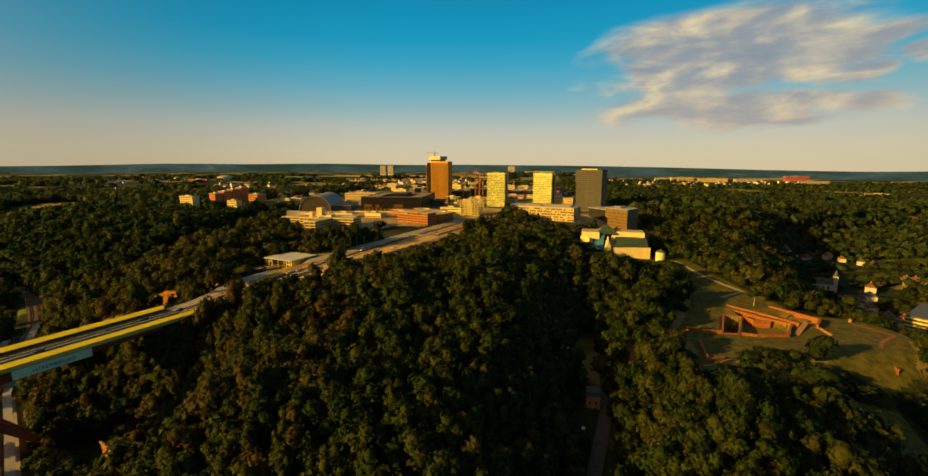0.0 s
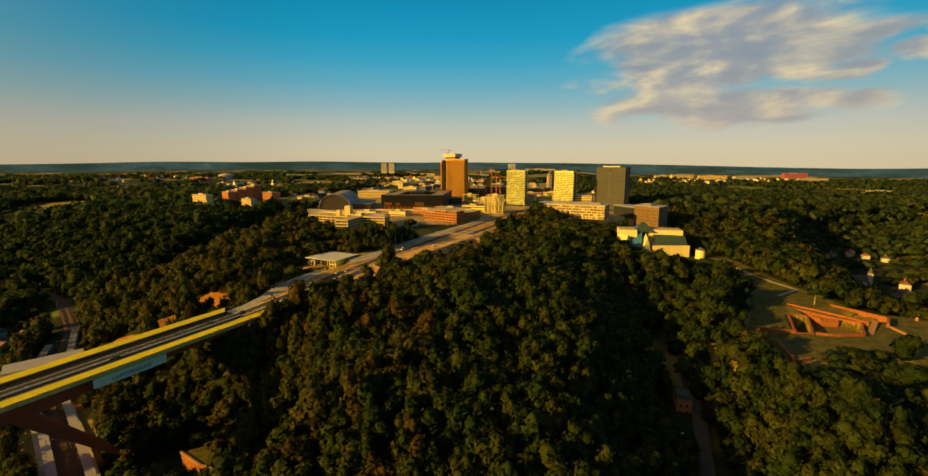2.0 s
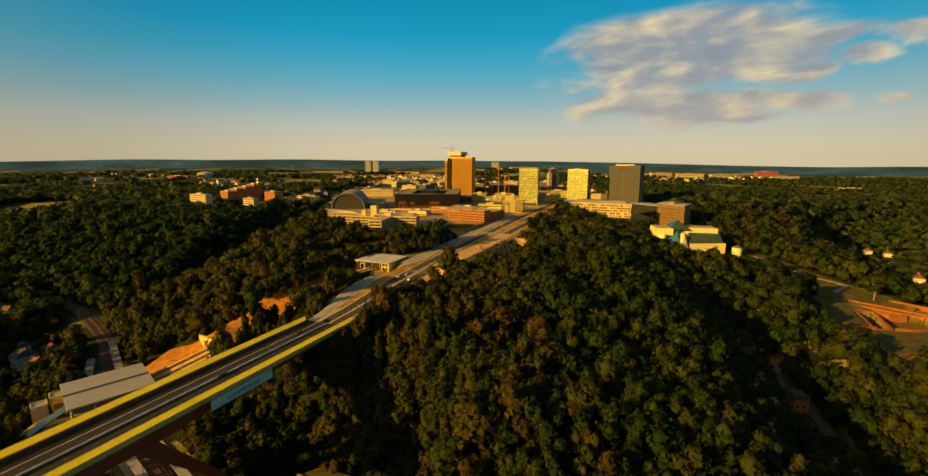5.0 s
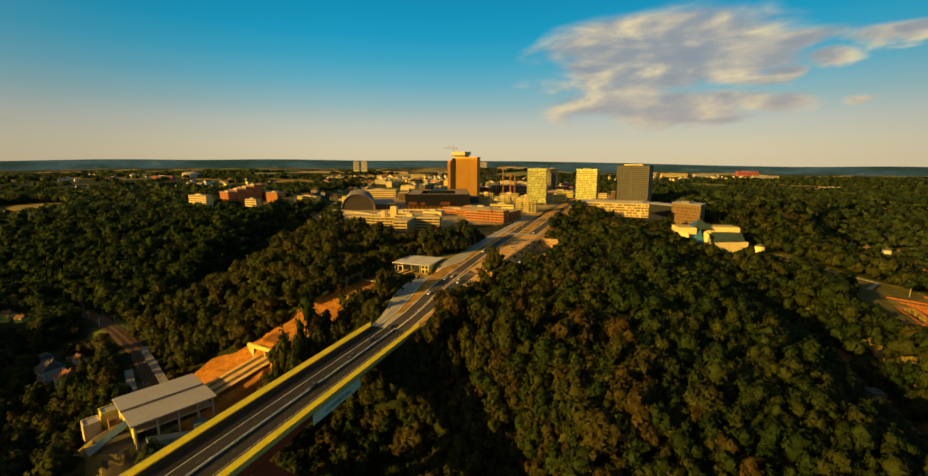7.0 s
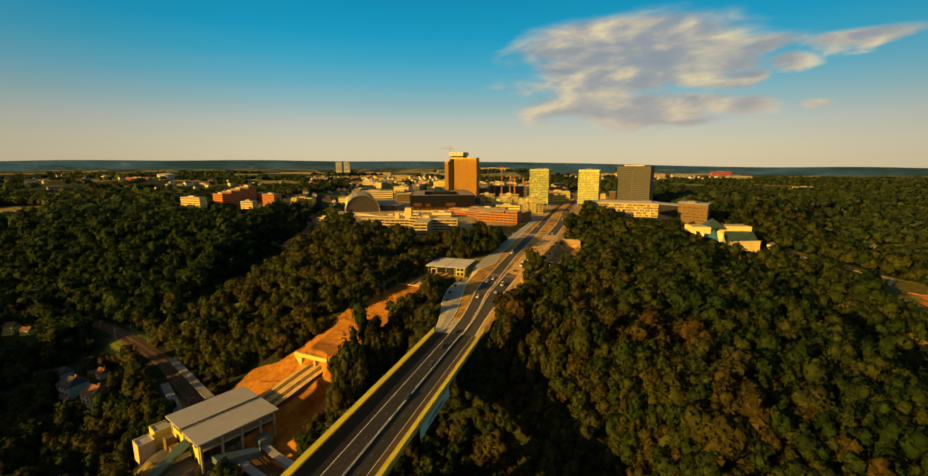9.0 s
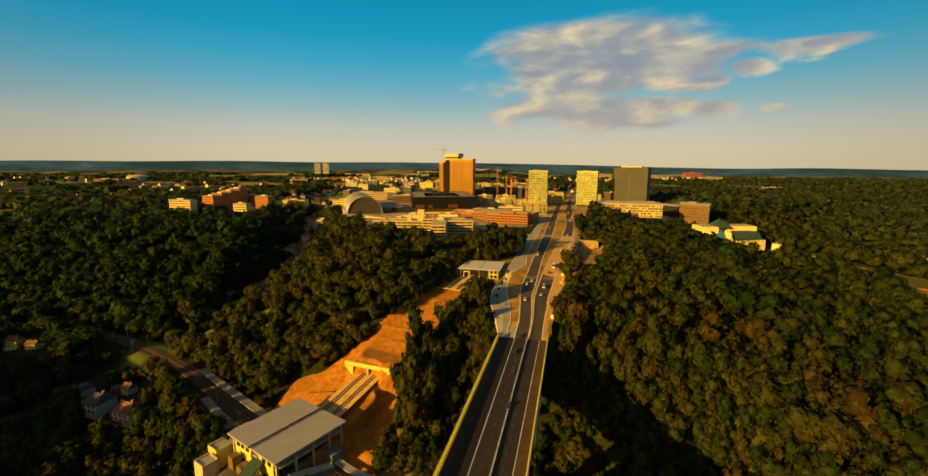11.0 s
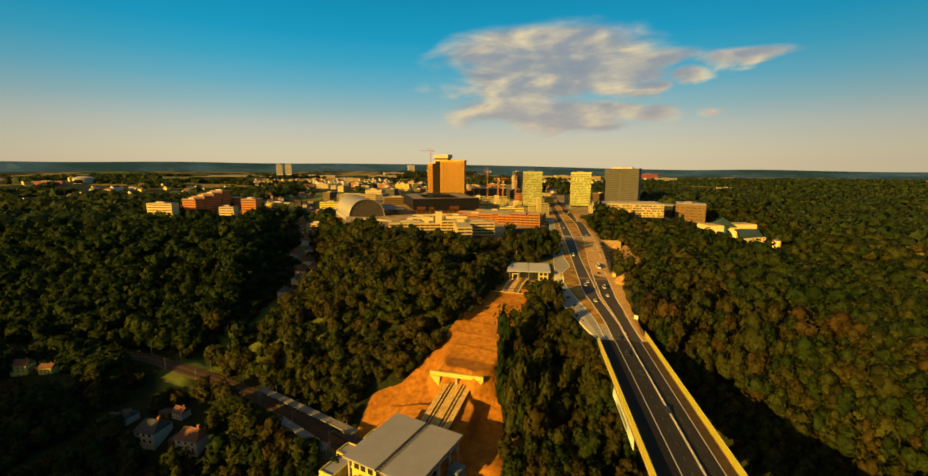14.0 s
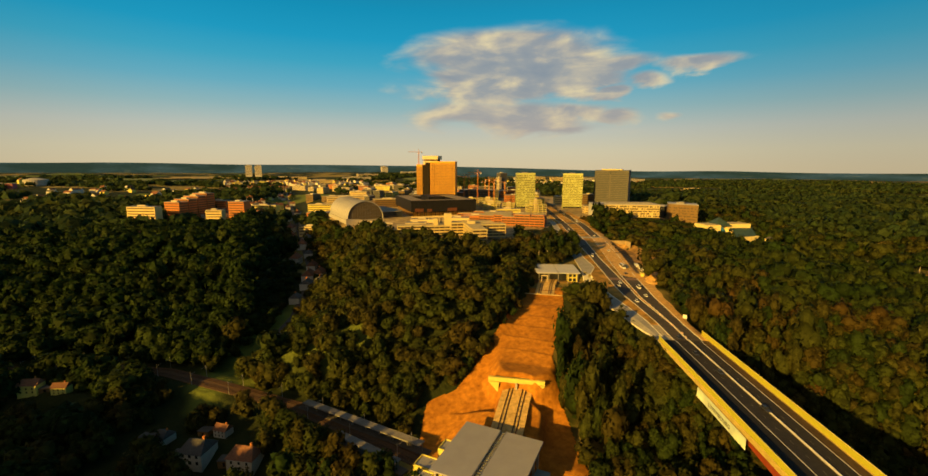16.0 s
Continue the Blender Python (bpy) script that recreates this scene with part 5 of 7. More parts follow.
def leafy(name, v, f, nrm, mat=LEAF):
    me = mesh_from(name, v, f, [mat])
    at = me.attributes.new("custom_normal", "FLOAT_VECTOR", "POINT")
    at.data.foreach_set("vector", np.ascontiguousarray(nrm, dtype=np.float32).ravel())
    return me


LOW_GROWTH = [([(-350, 300), (-318, 304), (-284, 336), (-258, 352), (-290, 380), (-356, 345)], 0.85), ([(-190, 500), (-140, 478), (-60, 520), (-50, 600), (-128, 560)], 0.42), ([(96, 430), (180, 400), (244, 430), (236, 482), (140, 478), (118, 500)], 0.5), ([(10, 480), (128, 470), (150, 590), (30, 628)], 0.5), ([(-70, 400), (20, 430), (20, 520), (-20, 560), (-60, 500)], 0.7),
              ([(110, 190), (180, 190), (200, 240), (130, 262)], 0.6), ([(160, 240), (270, 236), (262, 196), (172, 190)], 0.5), ([(350, 330), (480, 380), (680, 640), (620, 760), (440, 640)], 0.55), ([(-242, 300), (-206, 284), (-150, 400), (-172, 404), (-216, 350)], 1.0), ([(-320, 340), (-240, 372), (-206, 402), (-230, 440), (-330, 385)], 0.8), ([(-236, 376), (-204, 404), (-150, 450), (-166, 474), (-215, 446)], 0.72), ([(-420, 420), (-390, 420), (-330, 640), (-330, 800), (-384, 700)], 0.6)]


def growth(x, y):
    """How tall the trees stand: young growth before the town, the museum and the fort."""
    g = np.ones(np.shape(x))
    for poly, k in LOW_GROWTH:
        g = np.where(inside(x, y, poly), k, g)
    d, _, side = along(x, y, CUT)
    g = np.where((d < 44) & (side > 0), np.minimum(g, np.where((y > 340) & (y < 362) & (d > 20), 1.1, 0.75)), g)
    g = np.where(inside(x, y, [(-252, 296), (-236, 312), (-206, 346), (-186, 330), (-226, 280), (-248, 246), (-258, 262)]), 1.5, g)
    g = np.where(inside(x, y, [(-168, 262), (-156, 290), (-132, 296), (-104, 262), (-112, 236), (-146, 240)]), 1.45, g)
    g = np.where(inside(x, y, [(-176, 256), (-146, 240), (-166, 196), (-200, 130), (-236, 130), (-200, 210)]), 0.75, g)
    d, _, side = along(x, y, CUT)
    g = np.where((d < 34) & (side < 0) & (y < 346), 1.2, g)
    g = np.where(inside(x, y, [(-254, 298), (-238, 308), (-222, 292), (-240, 256), (-258, 262)]), 1.9, g)
    g = np.where(inside(x, y, [(-208, 352), (-186, 334), (-164, 350), (-156, 374), (-188, 386)]), 0.5, g)
    d, _, _ = along(x, y, [(-176, 392, 0), (-150, 372, 0), (-150, 340, 0)])
    g = np.where(d < 22, np.minimum(g, 0.45), g)
    back = BRIDGE_END - BRIDGE_DIR * 360
    d, _, _ = along(x, y, [(back.x, back.y, 0), (BRIDGE_END.x, BRIDGE_END.y, 0)])
    return np.where(d < 14.5, np.minimum(g, np.clip((60 - land(x, y)) / 12, 0.4, 1)), g)


# low ranges darken slopes that lie in shade, high ones brighten sunlit slopes
SUN_SHADE_HUES = [([(-1200, 470), (-440, 420), (-385, 560), (-380, 900), (-1200, 1000)], 0.0, 0.30), ([(-460, 340), (-330, 300), (-120, 470), (-60, 560), (-330, 700), (-385, 520)], 0.34, 0.80), ([(-250, 250), (-196, 262), (-130, 420), (-180, 420)], 0.38, 0.86),
        ([(-60, 60), (300, 60), (420, 520), (40, 520), (-60, 330)], 0.0, 0.56), ([(-196, 200), (-60, 120), (-60, 330), (-80, 420)], 0.16, 1.0)]


def hue(x, y, u):
    """The leaf colour from green (0) to ochre (1): each slope's range also paints in its shade or sunlight."""
    t = 0.05 + 0.80 * u
    for poly, a, b in SUN_SHADE_HUES:
        t = np.where(inside(x, y, poly), a + (b - a) * u, t)
    return t


def wood(name, label, kinds, xs, ys, size, rng, sink=0.0, mat=LEAF):
    """Many crowns in one mesh."""
    zs, gs, tints = land(xs, ys), growth(xs, ys), hue(xs, ys, rng.uniform(0, 1, np.size(xs)))
    V, F, T, N, n = [], [], [], [], 0
    for x, y, z, g, u in zip(xs, ys, zs, gs, tints):
        v, f, nrm = kinds[rng.integers(len(kinds))]
        s = size * float(np.clip(rng.lognormal(-0.02, 0.25), 0.5, 1.75))
        a = rng.uniform(0, 6.28)
        ca, sa = math.cos(a), math.sin(a)
        hs = s ** 0.7 * size ** 0.3 * rng.uniform(0.88, 1.18) * g
        V.append(np.stack([x + (v[:, 0] * ca - v[:, 1] * sa) * s, y + (v[:, 0] * sa + v[:, 1] * ca) * s, z - sink + v[:, 2] * hs], 1))
        N.append(np.stack([nrm[:, 0] * ca - nrm[:, 1] * sa, nrm[:, 0] * sa + nrm[:, 1] * ca, nrm[:, 2]], 1))
        F.append(f + n)
        T.append(np.full(len(v), 1.0 + u))
        n += len(v)
    me = leafy(name, np.concatenate(V), np.concatenate(F), np.concatenate(N), mat)
    at = me.attributes.new("tint", "FLOAT", "POINT")
    at.data.foreach_set("value", np.concatenate(T).astype(np.float32))
    ob = new(name, me)
    return tagged(ob, label, "woods", kind="stuff")


rng = np.random.default_rng(7)
NEAR_KINDS = [crown(rng, 5, 190, 0.079, 1.7) for _ in range(9)]
MID_KINDS = [crown(rng, 4, 160, 0.086, 1.35) for _ in range(8)]
BACK_KINDS = [crown(rng, 3, 75, 0.12, 1.2) for _ in range(7)]
FAR_KINDS = [crown(rng, 1, 22, 0.20, 0.95) for _ in range(5)]
RIM_KINDS = [crown(rng, 1, 14, 0.24, 0.5) for _ in range(4)]
PATH_LINE = [(0, 0, 0), (-220, 46, 0), (-382, 112, 0)]


VILLAGES = [(-1180, -900, 2450, 2900), (-960, -560, 2900, 3300), (-900, -620, 2350, 2650), (-1700, -1350, 2700, 3100), (700, 1100, 2900, 3300), (-1000, -620, 1300, 1900), (-1800, -1150, 1500, 2400), (900, 2100, 2480, 2920), (620, 900, 1880, 2320), (-620, -200, 2130, 2520), (-330, 60, 1900, 2600), (-500, -400, 920, 1150), (-600, -540, 750, 785)]


def village(x, y):
    """Among the far houses the woods thin out."""
    no = np.zeros(np.shape(x), bool)
    for x0, x1, y0, y1 in VILLAGES:
        no |= (x > x0) & (x < x1) & (y > y0 - 60) & (y < y1)
    return no & (ripple(x, y, 37, 2) < 0.55)


def near_path(x, y):
    return along(x, y, PATH_LINE)[0]


def in_view(x, y):
    """The sector that the flight overlooks, with a margin."""
    return (y > 40) & (x < 75 + 1.35 * y) & (x > -360 - 1.05 * (y - 60))


def tree_proto(k):
    """One near tree with its own trunk and crown."""
    r = random.Random(40 + k)
    t = thing("tree", "broad deciduous tree with dense green crown", "tree", 0, 0, -500, 0, "trees of the wooded slopes")
    bm = bmesh.new()
    strut(bm, (0, 0, -1.0), (0.1, 0.05, 4.0), 0.34, 0.24)
    strut(bm, (0.1, 0.05, 4.0), (0.2, -0.1, 8.2), 0.24, 0.10)
    for i in range(5):
        a = i * 1.256 + r.uniform(-0.4, 0.4)
        z = 3.4 + i * 0.7
        strut(bm, (0.1, 0, z), (math.cos(a) * 2.6, math.sin(a) * 2.6, z + r.uniform(1.6, 3.0)), 0.13, 0.04, 5)
    part("trunk", bm, BARK, t)
    v, f, nrm = crown(np.random.default_rng(60 + k), 8, 700, 0.058, 1.45)
    me = leafy("crown", np.stack([v[:, 0] * 9.4, v[:, 1] * 9.4, v[:, 2] * 9.4 + 1.6], 1), f, nrm)
    c = new("crown", me)
    c.parent = t
    return t


xs, ys = scatter(-640, 260, 60, 420, 6.4, rng, lambda x, y: ~bare(x, y) & in_view(x, y) & (near_path(x, y) < 250))
order = np.argsort(near_path(xs, ys) + rng.uniform(0, 25, xs.size))
single, rest = order[:260], order[260:]
protos = [tree_proto(k) for k in range(6)]
for i, k in enumerate(single):
    x, y = float(xs[k]), float(ys[k])
    s = float(rng.uniform(0.68, 1.12) * growth(np.array([x]), np.array([y]))[0] ** 0.8)
    p = protos[i % 6]
    m = pose(x, y, z_at(x, y) - 0.3, float(rng.uniform(-4, 4)), float(rng.uniform(-4, 4)), float(rng.uniform(0, 360))) @ Matrix.Diagonal((s, s, s * float(rng.uniform(0.9, 1.15)), 1))
    if i < 6:
        p.matrix_basis = m
    else:
        q = copy_thing(p, Matrix.Identity(4))
        q.matrix_basis = m
wood("woodland", "dense mixed deciduous wood on the valley slopes", NEAR_KINDS, xs[rest], ys[rest], 8.8, rng, 3.6)
xs, ys = scatter(-1100, 900, 60, 1000, 9.7, rng, lambda x, y: ~bare(x, y) & in_view(x, y) & (near_path(x, y) >= 250) & (near_path(x, y) < 440))
wood("woodland", "dense dark green wood over the hillsides", MID_KINDS, xs, ys, 12.6, rng, 3.6)
xs, ys = scatter(-1100, 900, 60, 1000, 11.0, rng, lambda x, y: ~bare(x, y) & in_view(x, y) & (near_path(x, y) >= 440) & (near_path(x, y) < 780))
wood("woodland", "dark green wood beyond the town's edge", BACK_KINDS, xs, ys, 14.0, rng, 3.0)
xs, ys = scatter(-1700, 1750, 400, 1750, 18.0, rng, lambda x, y: ~bare(x, y) & (y > 250) & (x < 2.3 * y - 100) & (x > -360 - 1.05 * (y - 60)) & ~village(x, y) & (near_path(x, y) >= 780) & (np.hypot(x, y) < 1750) & ((ripple(x, y, 120) + ripple(x, y, 41, 2) * 0.5 > 0.05) | (x > 340) & (ripple(x, y, 90, 3) > -0.6) | (x < -480) & (ripple(x, y, 70, 1) > -0.6)))
wood("woodland", "distant green woods on the plateau", FAR_KINDS, xs, ys, 20.5, rng, 1.5, HAZY_LEAF)
xs, ys = scatter(-3000, 3200, 700, 3300, 34.0, rng, lambda x, y: (y > 300) & (x < 2.7 * y - 300) & (x > -360 - 1.05 * (y - 60)) & ~village(x, y) & (np.hypot(x, y) >= 1750) & (np.hypot(x, y) < 3300) & (((x > 0.22 * y) | (x < -0.40 * y)) & (ripple(x, y, 150, 3) > -0.62) | (ripple(x, y, 130, 1) > 0.25)))
wood("woodland", "far green woods under the ridge", RIM_KINDS, xs, ys, 30.0, rng, 3.0, HAZY_LEAF)
xs, ys = scatter(-470, 330, -190, 60, 12.0, rng, lambda x, y: ~bare(x, y) & (land(x, y) > 9))
wood("woodland", "dark wood on the near side of the valley", FAR_KINDS, xs, ys, 14.5, rng, 0.8)
END_BANK = [(-218, 266), (-208, 238), (-190, 222), (-170, 230), (-162, 250), (-172, 266), (-186, 248), (-202, 266)]
xs, ys = scatter(-220, -160, 220, 268, 4.6, rng, lambda x, y: inside(x, y, END_BANK) & (land(x, y) < 56))
wood("shrubs", "dark shrubs on the steep bank under the bridge end", NEAR_KINDS, xs, ys, 5.6, rng, 0.3)
SIDE_BANK = [(-216, 290), (-214, 268), (-206, 250), (-198, 250), (-199, 268), (-203, 284), (-196, 296), (-204, 300)]
xs, ys = scatter(-220, -190, 246, 304, 4.0, rng, lambda x, y: inside(x, y, SIDE_BANK))
wood("shrubs", "young green trees on the bank beside the bridge end", NEAR_KINDS, xs, ys, 5.0, rng, 1.0)
GLADE = [(-150, 180), (-120, 165), (-70, 180), (-70, 235), (-110, 240), (-150, 215)]
xs, ys = scatter(-150, -70, 165, 240, 4.6, rng, lambda x, y: inside(x, y, GLADE) & (land(x, y) < 62))
wood("shrubs", "dense green undergrowth between the trees", BACK_KINDS, xs, ys, 6.6, rng, 0.3)
BANK = [(-252, 356), (-230, 394), (-206, 414), (-190, 424), (-193, 404), (-216, 382), (-238, 360)]
xs, ys = scatter(-260, -180, 350, 430, 4.6, rng, lambda x, y: inside(x, y, BANK))
wood("shrubs", "low green shrubs on the bank above the cutting", NEAR_KINDS, xs, ys, 5.2, rng, 0.2)


# ---- ground of other kinds ----
URBAN = material("urban_ground", (0.32, 0.24, 0.13), 0.9, size=11.0, vary=0.45, second=(0.42, 0.30, 0.13), stains=0.6, bump=0.1)
FORT_EARTH = material("fort_earth", (0.21, 0.115, 0.026), 0.95, size=5.0, vary=0.4, second=(0.13, 0.115, 0.018), stains=0.4, bump=0.3)
PALE_BLUE = material("blue_grey_cladding", (0.16, 0.24, 0.28), 0.4, 0.2, size=2.0, vary=0.2)
patch("cut_slope", SOIL_AREA, SOIL, 0.1, 0.8, "bare orange soil of the funicular cutting", "earth slope", 0.07, True, CUT)
patch("roadworks_ground", [(-118, 362), (-104, 372), (-76, 420), (-42, 480), (-14, 492), (-8, 500), (-34, 516), (-46, 514), (-84, 452), (-126, 380)], SAND, 0.32, 1.2, "pale churned earth at the roadworks", "earth", 0.15)
patch("pit_floor", [(-116, 360), (-92, 358), (-50, 408), (-16, 460), (-8, 488), (-34, 502), (-72, 448), (-104, 398)], SHADED_EARTH, 0.28, 1.5, "churned earth floor of the roadworks pit, darkened for shade", "earth", 0.2)
patch("city_ground", [(-262, 640), (-222, 566), (-186, 516), (-128, 548), (-98, 604), (-62, 596), (-20, 628), (10, 624), (62, 636), (150, 592), (176, 602), (250, 640), (280, 760), (300, 1150), (-300, 1150), (-296, 745)], URBAN, 0.12, 6.0, "paved and planted ground between the offices", "ground")
patch("fort_lawn", [(122, 214), (134, 210), (148, 238), (200, 246), (236, 226), (262, 236), (296, 280), (292, 302), (250, 318), (246, 372), (248, 476), (226, 470), (208, 400), (178, 330), (146, 284), (142, 250)], GRASS, 0.25, 1.8, "sunlit olive lawn among the fort walls", "lawn")
patch("fort_court", [(174, 279), (194, 313), (206, 331), (222, 322), (240, 326), (253, 298), (243, 286), (232, 288), (216, 274), (192, 268)], FORT_EARTH, 0.40, 1.5, "worn reddish earth and dry grass inside the fort", "earth", 0.12)
patch("lower_lawn", [(188, 214), (202, 170), (226, 178), (238, 220)], GRASS, 0.25, 1.8, "rough grass below the fort", "lawn")
patch("station_yard", [(-342, 262), (-326, 290), (-312, 282), (-292, 262), (-276, 246), (-284, 232), (-312, 228)], ASPHALT_OLD, 0.22, 1.5, "worn tarmac yard at the station", "yard")
tagged(ribbon("path", [(231, 466, 0), (233, 412, 0), (242, 367, 0), (215, 352, 0)], -1.6, 1.6, 0.42, PAVING, "pale gravel path across the lawn", drape=True, step=4), category="path")
tagged(ribbon("path", [(205, 228, 0), (206, 208, 0), (203, 190, 0), (196, 174, 0)], -1.2, 1.2, 0.42, PAVING, "pale gravel path down the slope", drape=True, step=4), category="path")
tagged(ribbon("ravine_road", [(50, 120, 0), (55, 168, 0), (76, 215, 0), (86, 250, 0)], -3.2, 3.2, 0.3, ASPHALT_OLD, "narrow tarmac lane in the shaded ravine", drape=True, step=5), category="road")
tagged(ribbon("valley_road", [(-600, 392, 0), (-470, 300, 0), (-400, 262, 0), (-360, 200, 0), (-330, 150, 0)], -3.5, 3.5, 0.3, ASPHALT_OLD, "shaded street on the valley floor", drape=True, step=6), category="road")
tagged(ribbon("side_road", [(-405, 440, 0), (-372, 515, 0), (-346, 640, 0), (-348, 1000, 0), (-345, 1700, 0)], -4, 4, 0.5, ASPHALT_OLD, "road along the narrow side valley", drape=True, step=12), category="road")


# ---- railway ----
tagged(ribbon("trackbed", RAILWAY, -5.2, 5.2, 0.35, BALLAST, "brown stone ballast of the railway"), category="trackbed")
for o in (-3.2, -1.8, 1.8, 3.2):
    tagged(ribbon("rail", RAILWAY[1:], o - 0.06, o + 0.06, 0.62, RAIL_RUST, "rusty steel rail"), category="rail")
for a, b in ((-9.6, -5.6), (5.6, 9.6)):
    tagged(ribbon("platform", RAILWAY[9:13], a, b, 1.25, CONCRETE, "pale concrete station platform"), category="platform")


def catenary(x, y, z, turn, k):
    t = thing("catenary_mast", "slim steel catenary mast with a bracket arm", "mast", x, y, z, turn, "railway masts")
    bm = bmesh.new()
    strut(bm, (0, 0, -0.5), (0, 0, 8.2), 0.16, 0.11)
    part("mast", bm, STEEL, t)
    bm = bmesh.new()
    strut(bm, (0, 0, 7.2), (0, 3.6, 7.0), 0.07, 0.06, 5)
    strut(bm, (0, 0, 6.0), (0, 3.0, 7.0), 0.05, 0.05, 5)
    part("bracket", bm, STEEL, t)
    return t


def platform_roof(ax, ay, bx, by, z, width):
    """A long flat canopy on slim posts beside the tracks."""
    ln, turn = frontage(ax, ay, bx, by)
    t = thing("platform_canopy", "long grey platform canopy on slim posts", "canopy", ax, ay, z, turn, "platform canopies")
    part("roof", boxes((0, ln, -width / 2, width / 2, 3.6, 4.0), bevel=0.05), GREY_ROOF, t)
    part("fascia", boxes((0, ln, -width / 2 - 0.1, -width / 2, 3.3, 4.05), (0, ln, width / 2, width / 2 + 0.1, 3.3, 4.05)), STEEL, t)
    n = int(ln / 9)
    for i in range(n + 1):
        part("post", boxes((i * ln / n - 0.15, i * ln / n + 0.15, -0.15, 0.15, -1.5, 3.6)), STEEL, t)
    part("platform_slab", boxes((-4, ln + 4, -width / 2 - 0.4, width / 2 + 0.4, -1.5, 0.0)), DARK_ROOF, t)
    return t


def spots(line, gap, off):
    out, run = [], gap * 0.4
    for (ax, ay, az), (bx, by, bz) in zip(line, line[1:]):
        ln = math.hypot(bx - ax, by - ay)
        while run < ln:
            f = run / ln
            tx, ty = (bx - ax) / ln, (by - ay) / ln
            out.append((ax + f * (bx - ax) + ty * off, ay + f * (by - ay) - tx * off, az + f * (bz - az), math.degrees(math.atan2(ty, tx))))
            run += gap
        run -= ln
    return out


for i, (x, y, z, a) in enumerate(spots(RAILWAY[1:12], 32, -5.4)):
    catenary(x, y, z + 0.3, a + 180, i)
for i, (x, y, z, a) in enumerate(spots(RAILWAY[1:12], 32, 5.4)):
    catenary(x, y, z + 0.3, a, i)



def curved_canopy(line, off0, off1, lift):
    """A narrow roof that follows the bend of the tracks, on paired posts."""
    t = thing("platform_canopy", "long curved pale platform canopy beside the tracks", "canopy", 0, 0, 0, 0, "platform canopies")
    ribbon("roof", line, off0, off1, lift, ZINC, "", "", t, step=5)
    ribbon("fascia", line, off0 - 0.12, off0, lift + 0.05, STEEL, "", "", t, step=5)
    for x, y, z, a in spots(line, 9, (off0 + off1) / 2):
        part("post", boxes((x - 0.14, x + 0.14, y - 0.14, y + 0.14, z - 0.5, z + lift - 0.1)), STEEL, t)
    return t


BEND = [(-291, 253, 20.4), (-280, 240, 20.2), (-264, 225, 20.1), (-249, 211, 20), (-226, 189, 19), (-196, 160, 18)]
curved_canopy(BEND, 4.0, 7.6, 4.3)
curved_canopy(BEND, -8.2, -4.6, 4.3)
platform_roof(-372.5, 365, -322.5, 300.5, 20.9, 4.2)
platform_roof(-360, 327, -337, 292, 20.9, 4.2)


